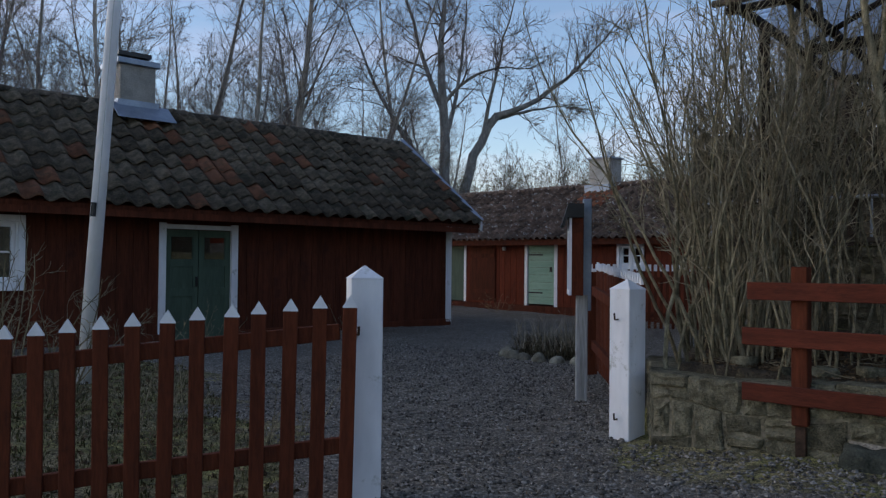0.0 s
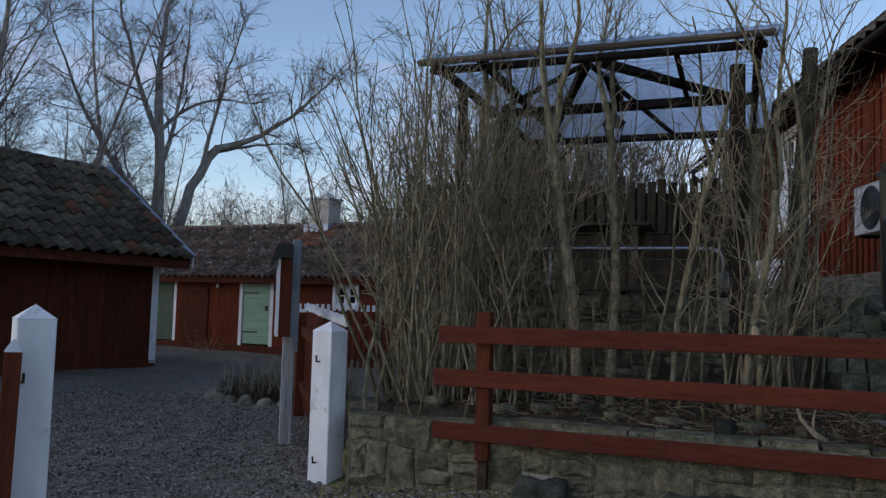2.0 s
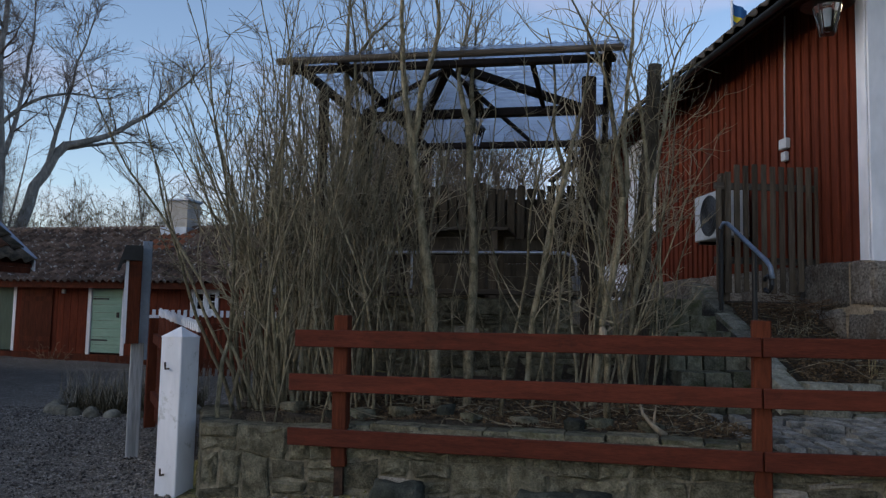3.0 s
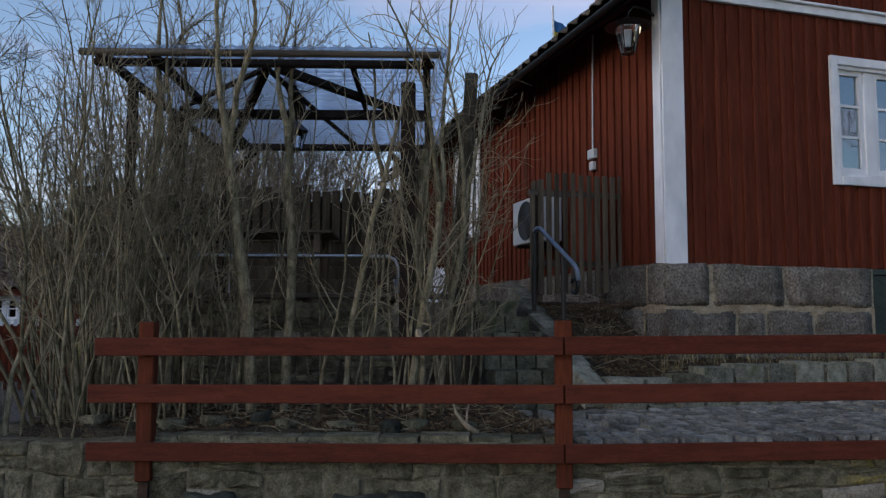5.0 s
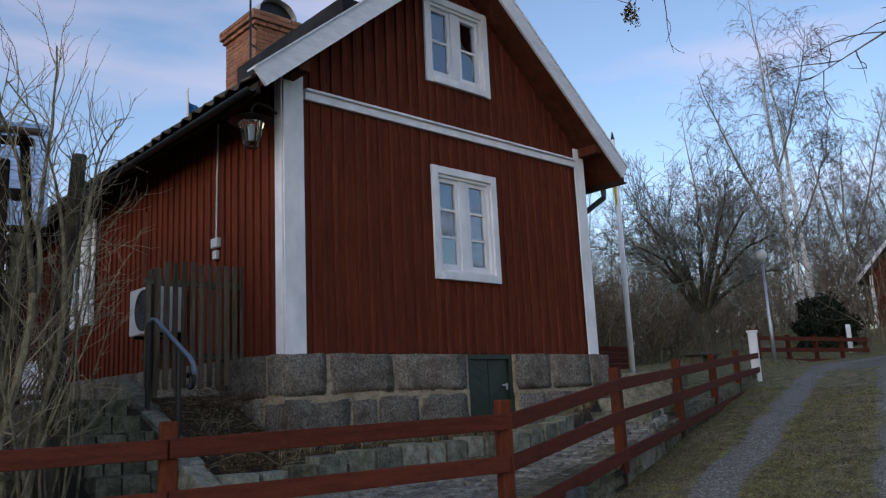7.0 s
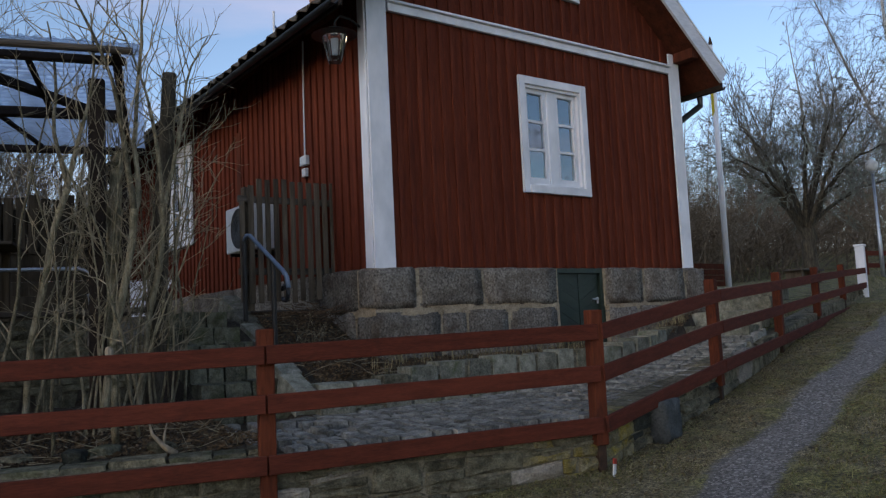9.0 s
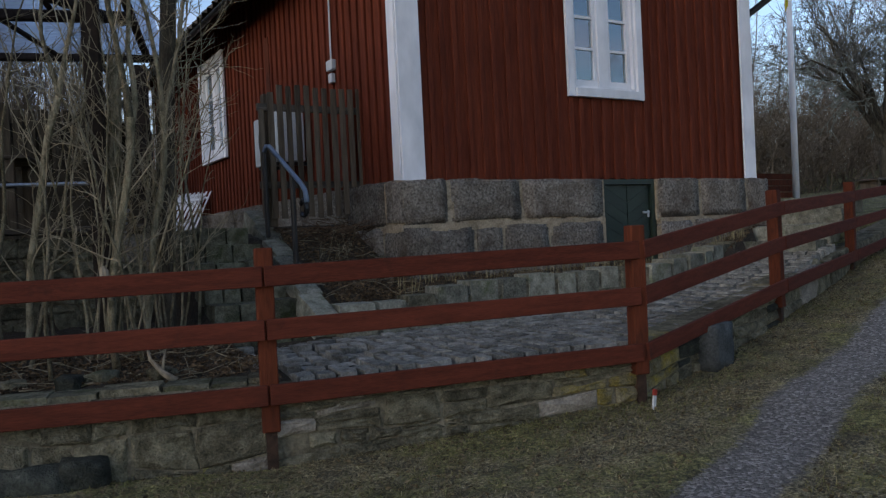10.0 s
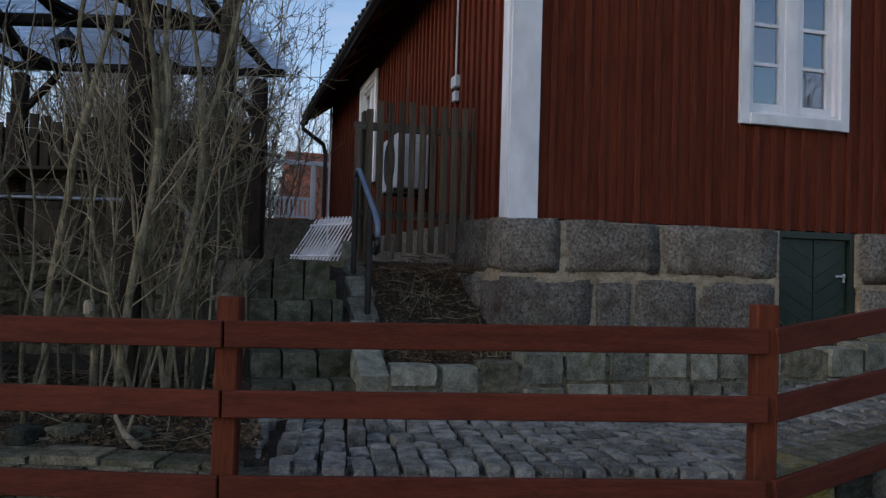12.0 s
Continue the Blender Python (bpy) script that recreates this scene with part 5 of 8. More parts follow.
# ---- cottage and barn ----
def plank_wall(parent, name, x0, x1, y, z0, z1, step, material, seed, out=-1):
    """A wall of upright boards, each a part; y is the face, out the side it looks to."""
    r = np.random.default_rng(seed)
    core = part(name, boxes((x0, x1, min(y, y - out * 0.12), max(y, y - out * 0.12), z0, z1)), material, parent)
    x = x0
    while x < x1 - 0.02:
        w = min(step * r.uniform(0.85, 1.2), x1 - x)
        d = r.uniform(0.014, 0.026)
        part("board", boxes((x + 0.003, x + w - 0.003, min(y, y + out * d), max(y, y + out * d), z0 - r.uniform(0, 0.03), z1), bevel=0.003), material, core)
        x += w
    return core


def build_cottage():
    c = thing("cottage", pose(-6.33, 14.72, 0.2, 0, 0, -112.5), "low dark red cottage with an old clay tile roof", "house")
    L, D, WH = 11.6, 3.98, 2.2
    # front wall round the door and the window: x from the yard corner, y out to the yard
    for a, b, za, zb in ((0, 4.80, 0.08, WH), (5.90, 7.85, 0.08, WH), (7.85, 8.8, 0.08, 0.80), (7.85, 8.8, 1.78, WH), (8.8, L, 0.08, WH), (4.80, 5.90, 1.68, WH)):
        if b - a < 1.2:
            part("front_wall", boxes((a, b, -0.12, 0.0, za, zb)), RED_DARK, c)
        else:
            plank_wall(c, "front_wall", a, b, 0.0, za, zb, 0.24, RED_DARK, int(a * 10) + 3, out=1)
    part("gable_wall", prism([(0.0, 0.05), (0.12, 0.05), (0.12, WH), (0.0, WH)], -D, -0.12), RED_DARK, c)
    part("gable_wall", boxes((L - 0.12, L, -D, -0.12, 0.05, WH)), RED_DARK, c)
    part("back_wall", boxes((0, L, -D - 0.12, -D, 0.05, WH)), RED_DARK, c)
    part("sill_beam", boxes((-0.02, 4.79, -0.14, 0.05, -0.05, 0.10), (5.92, L, -0.14, 0.05, -0.05, 0.10), bevel=0.01), RED_DARK, c)
    part("corner_board", boxes((-0.03, 0.12, 0.0275, 0.05, 0.03, WH - 0.02), bevel=0.004), WHITE_WORN, c)
    # roof
    ze, ye, yr, zr = 1.91, 0.50, -1.99, 3.78
    slope = (zr - ze) / (ye - yr)
    for s in (0, 1):
        ya = ye if s == 0 else 2 * yr - ye
        bm = bmesh.new()
        v = [bm.verts.new(p) for p in ((-0.36, ya, ze), (L + 0.3, ya, ze), (L + 0.3, yr, zr), (-0.36, yr, zr), (-0.36, ya, ze + 0.06), (L + 0.3, ya, ze + 0.06), (L + 0.3, yr, zr + 0.06), (-0.36, yr, zr + 0.06))]
        for f in ((0, 1, 2, 3), (4, 5, 6, 7), (0, 1, 5, 4), (1, 2, 6, 5), (2, 3, 7, 6), (3, 0, 4, 7)):
            bm.faces.new([v[i] for i in f])
        bmesh.ops.recalc_face_normals(bm, faces=bm.faces[:])
        roof = part("roof_slope", bm, RED_DARK, c)
        if s:
            part("roof_tiles", _flat_roof(-0.36, L + 0.3, ya, ze + 0.09, yr, zr + 0.09), TILE_JOINED, roof, "clay tiles", "stuff")
            continue
        ang = math.atan2(zr - ze, ye - yr)
        base = Matrix.Translation((-0.36, ye + 0.05, ze + 0.108)) @ Matrix(((1, 0, 0, 0), (0, -math.cos(ang), math.sin(ang), 0), (0, math.sin(ang), math.cos(ang), 0), (0, 0, 0, 1)))
        w, l = 0.290, 0.385
        r = np.random.default_rng(51)
        v0, f0 = pantile(w, l)
        old, fresh = [bpy.data.meshes.new("roof_tile") for _ in range(2)]
        for me, mt in ((old, TILE), (fresh, TILE_NEW)):
            me.from_pydata([tuple(q) for q in v0], [], f0)
            me.materials.append(mt)
            me.polygons.foreach_set("use_smooth", [True] * len(me.polygons))
        cols, rows = int((L + 0.66) / w) + 1, 8
        rest, count = [], 0
        for j in range(rows):
            for i in range(cols):
                x = i * w
                sag = -0.03 * math.sin(x / (L + 0.6) * math.pi) + 0.010 * math.sin(x * 1.7 + j * 0.6)
                mm = base @ Matrix.Translation((x + r.normal(0, 0.004), j * l + r.normal(0, 0.008), sag + r.normal(0, 0.004))) @ Matrix.Rotation(r.normal(0, 0.012), 4, "Z")
                patch = 4.35 + 0.13 * j < x < 5.15 + 0.12 * j + r.normal(0, 0.15) and r.random() < (0.85 if j > 4 else 0.6)
                if x < 10.6 and count < 300:
                    piece("roof_tile", fresh if patch or r.random() < 0.07 + 0.05 * (x < 3.5) else old, mm, roof)
                    count += 1
                else:
                    rest.append(([tuple(mm @ Vector(q)) for q in v0], f0))
        part("upper_tiles", joined(rest), TILE_JOINED, roof, "dark mossy clay tiles", "stuff", smooth=True)
    n = int((L + 0.6) / 0.36)
    aa = np.linspace(-0.2, math.pi + 0.2, 8)
    r = np.random.default_rng(52)
    v0 = np.array([(x, yr + 0.12 * math.cos(q), zr + 0.055 + 0.085 * math.sin(q) + dz) for x, dz in ((0, 0.012), (0.39, 0.0)) for q in aa])
    f0 = [(i, i + 1, i + 9, i + 8) for i in range(7)]
    part("ridge_tiles", joined([(v0 + np.array((-0.36 + k * 0.36, 0, -0.03 * math.sin(k / n * math.pi) + r.normal(0, 0.006))), f0) for k in range(n)]), TILE_JOINED, c, "clay ridge tiles", "stuff", smooth=True)
    xx = -0.40
    bm = bmesh.new()
    q = [(xx, ye + 0.04, ze - 0.06), (xx, yr, zr - 0.04), (xx, yr, zr + 0.17), (xx, ye + 0.04, ze + 0.15)]
    a = [bm.verts.new(p) for p in q]
    b = [bm.verts.new((p[0] + 0.03, p[1], p[2])) for p in q]
    bm.faces.new(a)
    bm.faces.new(b[::-1])
    for i in range(4):
        bm.faces.new((a[i], a[(i + 1) % 4], b[(i + 1) % 4], b[i]))
    bmesh.ops.recalc_face_normals(bm, faces=bm.faces[:])
    part("verge_board", bm, WHITE_RAKE, c)
    part("verge_cap", beam((xx + 0.03, ye + 0.05, ze + 0.165), (xx + 0.03, yr, zr + 0.185), 0.14, 0.02), LEAD, c)
    part("eave_board", boxes((-0.34, L + 0.25, ye - 0.035, ye - 0.010, ze - 0.10, ze - 0.002), (-0.34, L + 0.25, 0.055, ye - 0.04, ze - 0.03, ze - 0.012)), RED_DARK, c)
    # chimney
    ch = part("chimney", boxes((5.40, 6.00, yr - 0.36, yr + 0.36, zr - 0.5, zr + 0.70), bevel=0.012), RENDER_GREY, c, "grey rendered chimney with a metal cap")
    part("flashing", boxes((5.35, 6.05, yr - 0.41, yr + 0.41, zr - 0.4, zr + 0.10)), LEAD, ch)
    part("flashing_apron", beam((5.66, yr + 0.34, zr + 0.04), (5.66, yr + 0.72, zr - 0.25), 0.98, 0.02), LEAD, ch)
    part("cap_plate", boxes((5.34, 6.06, yr - 0.42, yr + 0.42, zr + 0.70, zr + 0.80), bevel=0.01), LEAD, ch)
    part("cowl", boxes((5.46, 6.02, yr - 0.32, yr + 0.32, zr + 0.86, zr + 0.93), (5.5, 5.56, yr - 0.25, yr + 0.25, zr + 0.801, zr + 0.865), (5.92, 5.98, yr - 0.25, yr + 0.25, zr + 0.801, zr + 0.865)), BLACK_METAL, ch)
    # door
    door = new("double_door")
    door.parent = c
    door.matrix_basis = pose(5.35, 0.0, -0.04)
    for s in ((-0.65, -0.54, -0.02, 0.045, 0, 1.82), (0.54, 0.65, -0.02, 0.045, 0, 1.82), (-0.539, 0.539, -0.02, 0.043, 1.73, 1.80)):
        part("door_trim", boxes(s, bevel=0.004), WHITE_WORN, door)
    for s in (-1, 1):
        x0, x1 = (0.006, 0.535) if s > 0 else (-0.535, -0.006)
        part("door_leaf", boxes((x0, x1, -0.06, -0.03, 0, 1.72)), GREEN, door)
        part("stile", boxes((x0, x0 + 0.085, -0.029, -0.012, 0, 1.72), (x1 - 0.085, x1, -0.029, -0.012, 0, 1.72), (x0 + 0.085, x1 - 0.085, -0.029, -0.012, 0, 0.14), (x0 + 0.085, x1 - 0.085, -0.029, -0.012, 0.70, 0.82), (x0 + 0.085, x1 - 0.085, -0.029, -0.012, 1.16, 1.26), (x0 + 0.085, x1 - 0.085, -0.029, -0.012, 1.62, 1.72)), GREEN, door)
        g = part("pane", boxes((x0 + 0.10, x1 - 0.10, -0.0285, -0.025, 1.27, 1.61)), GLASS, door)
        # near-black plate behind the door pane, in place of indoor shade
        part("dark_opening", boxes((x0 + 0.10, x1 - 0.10, -0.0296, -0.0290, 1.27, 1.61)), ROOM_SHADE, door)
    part("handle", boxes((0.02, 0.05, -0.012, 0.02, 0.84, 1.00), bevel=0.004), BLACK_METAL, door)
    win = window_unit(c, 0.80, 0.84, 0.085, 2, curtain=False)
    win.matrix_basis = pose(8.325, 0.02, 0.87, 0, 0, 180)
    # closed near-black box behind the window, standing for the shaded room
    part("room_shell", boxes((7.86, 8.79, -1.2, -0.13, 0.75, 1.80)), ROOM_SHADE, c)


def _flat_roof(x0, x1, ya, za, yb, zb):
    bm = bmesh.new()
    v = [bm.verts.new(p) for p in ((x0, ya, za), (x1, ya, za), (x1, yb, zb), (x0, yb, zb))]
    bm.faces.new(v)
    return bm


def build_barn():
    c = thing("barn", pose(-5.87, 19.37, 0.3, 0, 0, -19.9), "long red storehouse with a lichened clay tile roof", "house")
    x0, x1, WH, D = -7.0, 5.6, 1.82, 4.6
    holes = [(-3.35, -2.60, 0.05, 1.54), (-0.50, 0.50, 0.05, 1.58), (2.22, 2.94, 1.03, 1.62)]
    xs = [x0, -3.35, -2.60, -0.50, 0.50, 2.22, 2.94, x1]
    for a, b in zip(xs, xs[1:]):
        hole = [h for h in holes if abs(h[0] - a) < 0.01]
        if hole:
            part("front_wall", boxes((a, b, 0, 0.12, hole[0][3], WH)), RED, c)
            if hole[0][2] > 0.2:
                part("front_wall", boxes((a, b, 0, 0.12, 0.05, hole[0][2])), RED, c)
        else:
            plank_wall(c, "front_wall", a, b, 0.0, 0.05, WH, 0.20, RED, int(a * 10) + 100)
    part("side_wall", boxes((x1 - 0.12, x1, 0.12, D, 0.05, WH)), RED, c)
    part("side_wall", boxes((x0, x0 + 0.12, 0.12, D, 0.05, WH)), RED, c)
    part("back_wall", boxes((x0, x1, D, D + 0.12, 0.05, WH)), RED, c)
    part("foot_beam", boxes((x0, x1, -0.03, 0.2, -0.2, 0.049), bevel=0.008), RED_DARK, c)
    ze, ye, yr, zr = 1.66, -0.32, 2.3, 3.14
    for s in (-1, 1):
        ya = ye if s < 0 else 2 * yr - ye
        bm = bmesh.new()
        v = [bm.verts.new(p) for p in ((x0 - 0.3, ya, ze), (x1 + 0.3, ya, ze), (x1 + 0.3, yr, zr), (x0 - 0.3, yr, zr), (x0 - 0.3, ya, ze + 0.06), (x1 + 0.3, ya, ze + 0.06), (x1 + 0.3, yr, zr + 0.06), (x0 - 0.3, yr, zr + 0.06))]
        for f in ((0, 1, 2, 3), (4, 5, 6, 7), (0, 1, 5, 4), (1, 2, 6, 5), (2, 3, 7, 6), (3, 0, 4, 7)):
            bm.faces.new([v[i] for i in f])
        bmesh.ops.recalc_face_normals(bm, faces=bm.faces[:])
        roof = part("roof_slope", bm, RED_DARK, c)
        if s < 0:
            Ls = math.hypot(yr - ye, zr - ze)
            ang = math.atan2(zr - ze, yr - ye)
            t = part("roof_tiles", pantiles(int((x1 - x0 + 0.6) / 0.19), int(Ls / 0.32) + 1, 0.19, 0.32, 5), TILE_BARN, roof, "clay tiles with pale lichen spots", "stuff", smooth=True)
            t.matrix_basis = Matrix.Translation((x0 - 0.3, ye - 0.04, ze + 0.075)) @ Matrix.Rotation(ang, 4, "X")
        else:
            part("roof_tiles", _flat_roof(x0 - 0.3, x1 + 0.3, ya, ze + 0.09, yr, zr + 0.09), TILE_BARN, roof, "clay tiles", "stuff")
    # replaced orange tiles below the chimney
    ang = math.atan2(zr - ze, yr - ye)
    mended = part("mended_tiles", pantiles(5, 4, 0.19, 0.32, 9), TILE_MENDED, c, "newer orange clay tiles", "stuff", smooth=True)
    mended.matrix_basis = Matrix.Translation((0.10, yr - 1.32 * math.cos(ang), zr + 0.115 - 1.32 * math.sin(ang))) @ Matrix.Rotation(ang, 4, "X")
    part("ridge", beam((x0 - 0.3, yr, zr + 0.10), (x1 + 0.3, yr, zr + 0.10), 0.16, 0.16, 0, 10), TILE_BARN, c)
    part("eave_board", boxes((x0 - 0.28, x1 + 0.28, ye + 0.01, ye + 0.035, ze - 0.08, ze - 0.002)), RED_DARK, c)
    ch = part("chimney", boxes((0.05, 0.69, yr - 0.3, yr + 0.3, zr - 0.2, zr + 0.80), bevel=0.01), PALE_RENDER, c, "pale rendered chimney")
    part("flashing", boxes((-0.02, 0.76, yr - 0.42, yr + 0.37, zr - 0.3, zr + 0.10)), LEAD, ch)
    part("flue", beam((0.45, yr, zr + 0.80), (0.45, yr, zr + 1.02), 0.14, 0.14, 0, 10), GALV, ch)
    part("cap_plate", boxes((0.0, 0.74, yr - 0.35, yr + 0.35, zr + 0.801, zr + 0.85)), LEAD, ch)
    # doors and window
    d = new("plank_door")
    d.parent = c
    d.matrix_basis = pose(0, 0, 0.06)
    for s in ((-0.52, -0.42, -0.035, 0.02, -0.02, 1.53), (0.42, 0.52, -0.035, 0.02, -0.02, 1.53)):
        part("door_trim", boxes(s, bevel=0.004), WHITE_WORN, d)
    for k in range(8):
        part("board", boxes((-0.415, 0.415, -0.005, 0.03, 0.03 + k * 0.186, 0.03 + k * 0.186 + 0.182), bevel=0.003), GREEN_LIGHT, d)
    part("hinge", boxes((-0.40, 0.05, -0.016, -0.006, 0.30, 0.335)), BLACK_METAL, d)
    part("hinge", boxes((-0.40, 0.05, -0.016, -0.006, 1.26, 1.295)), BLACK_METAL, d)
    part("latch", boxes((0.28, 0.34, -0.03, -0.006, 0.85, 0.97)), BLACK_METAL, d)
    d2 = new("door")
    d2.parent = c
    d2.matrix_basis = pose(-2.98, 0, 0.06)
    part("door_trim", boxes((0.33, 0.41, -0.03, 0.02, 0, 1.54), (-0.40, -0.32, -0.03, 0.02, 0, 1.54)), WHITE_WORN, d2)
    part("door_leaf", boxes((-0.31, 0.32, -0.012, 0.03, 0.02, 1.52)), GREEN, d2)
    d3 = new("barn_door")
    d3.parent = c
    d3.matrix_basis = pose(-1.95, 0, 0.06)
    part("door_leaf", boxes((-0.45, 0.45, -0.048, -0.028, 0.05, 1.55)), RED_DARK, d3)
    for z in (0.25, 1.2):
        part("batten", boxes((-0.43, 0.43, -0.065, -0.0485, z, z + 0.11)), RED_DARK, d3)
    place(window_unit(c, 0.56, 0.46, 0.075, 2, curtain=False), pose(2.58, -0.02, 1.08))
    # shade of the barn's inside, put in as a near-black box
    part("room_shell", boxes((2.2, 2.95, 0.14, 1.2, 1.0, 1.65)), ROOM_SHADE, c)
    part("wall_lamp", boxes((-1.22, -1.14, -0.10, -0.03, 1.45, 1.55), bevel=0.01), PLASTIC, c)


build_cottage()
build_barn()


# ---- pergola and terrace ----
def build_pergola():
    p = thing("pergola", pose(2.08, 5.65, 0.75, 0, 0, -15.7), "dark timber pergola with a corrugated translucent roof", "pergola")
    Z = 3.33 - 0.75
    Wd = 2.43
    for nm, u, v, foot, top, w in (("post", -0.20, 0.36, -0.05, Z, 0.11), ("post", -2.32, 0.36, -0.05, Z, 0.07), ("post", -0.12, 3.0, 0.85, Z, 0.12), ("post", -2.32, 3.0, 0.85, Z, 0.12), ("post", -2.32, 1.5, 0.85, Z, 0.10)):
        part(nm, beam((u, v, foot), (u, v, top - 0.07), w, w, 0.012), DARK_TIMBER, p)
    part("front_beam", beam((-Wd - 0.12, 0.18, Z + 0.02), (0.0, 0.18, Z + 0.02), 0.055, 0.058, 0.012), DARK_TIMBER, p)
    part("eave_pole", beam((-Wd - 0.14, -0.02, Z + 0.03), (0.05, -0.02, Z + 0.03), 0.055, 0.05, 0, 10), GREY_WOOD_H, p)
    part("middle_beam", beam((-Wd + 0.1, 1.5, Z - 0.03), (-0.06, 1.5, Z - 0.02), 0.07, 0.085, 0.012), DARK_TIMBER, p)
    part("back_beam", beam((-Wd, 3.0, Z), (0.1, 3.0, Z), 0.07, 0.07, 0.012), DARK_TIMBER, p)
    for u in (-Wd - 0.02, -Wd + 0.36, -0.06):
        part("rafter", beam((u, 0.0, Z + 0.03), (u, 3.15, Z + 0.03), 0.06, 0.07, 0.012), DARK_TIMBER, p)
    for a, b, w in (((-1.28, 0.25), (-2.30, 1.45), 0.05), ((-1.28, 0.25), (-2.2, 2.95), 0.085), ((-1.28, 0.25), (-0.85, 2.9), 0.05), ((-1.2, 0.25), (-0.12, 1.75), 0.085), ((-0.62, 0.2), (-0.62, 1.45), 0.05)):
        part("brace", beam((a[0], a[1], Z + 0.01), (b[0], b[1], Z + 0.01), w * 0.8, w * 0.75, 0.008), DARK_TIMBER, p)
    part("king_post", beam((-1.22, 1.5, Z + 0.02), (-1.22, 0.9, Z + 0.10), 0.09, 0.09, 0.01), DARK_TIMBER, p)
    for u, v, s in ((-0.12, 3.0, -1), (-2.32, 3.0, 1)):
        part("knee_brace", beam((u, v, Z - 0.45), (u + s * 0.36, v, Z - 0.05), 0.06, 0.06, 0.012), DARK_TIMBER, p)
    n = 28 * 6 + 1
    us = np.linspace(-Wd - 0.10, 0.10, n)
    zs = Z + 0.078 + 0.012 * np.sin(np.arange(n) / 6 * 2 * math.pi)
    v = [(u, y, z) for y in (-0.05, 0.16) for u, z in zip(us, zs)]
    part("edge_sheet", (v, [(i, i + 1, i + n + 1, i + n) for i in range(n - 1)]), CORRUGATED, p, smooth=True)
    n = 29 * 8 + 1
    ys = np.linspace(0.02, 3.25, n)
    zs = Z + 0.088 + 0.020 * np.sin(np.arange(n) / 8 * 2 * math.pi)
    v = [(u, y, z) for u in (-Wd - 0.14, 0.10) for y, z in zip(ys, zs)]
    part("roof_sheet", (v, [(i, i + 1, i + n + 1, i + n) for i in range(n - 1)]), CORRUGATED, p, "weathered translucent corrugated sheet", smooth=True)
    # lantern
    ln = thing("hanging_lantern", pose(1.30, 7.66, 3.04), "black hanging lantern under the pergola roof", "lamp")
    ln.scale = (0.95, 0.95, 0.95)
    bm = bmesh.new()
    bmesh.ops.create_cone(bm, cap_ends=True, segments=6, radius1=0.13, radius2=0.025, depth=0.10, matrix=Matrix.Translation((0, 0, 0.22)))
    part("cap", bm, BLACK_METAL, ln)
    bm = bmesh.new()
    bmesh.ops.create_cone(bm, cap_ends=True, segments=6, radius1=0.055, radius2=0.095, depth=0.17, matrix=Matrix.Translation((0, 0, 0.085)))
    part("glass_body", bm, LAMP_GLASS, ln)
    part("cage", tubes([(np.array([(0.058 * math.cos(a), 0.058 * math.sin(a), 0.0), (0.10 * math.cos(a), 0.10 * math.sin(a), 0.17)]), np.array([0.007, 0.007])) for a in np.arange(6) * math.pi / 3], 4), BLACK_METAL, ln)
    part("finial", beam((0, 0, 0.27), (0, 0, 0.36), 0.035, 0.015, 0, 8), BLACK_METAL, ln)
    part("hook", beam((0, 0, 0.36), (0, 0, 0.40), 0.012, 0.012, 0, 6), BLACK_METAL, ln)
    part("base", boxes((-0.04, 0.04, -0.04, 0.04, -0.03, 0.0), bevel=0.006), BLACK_METAL, ln)


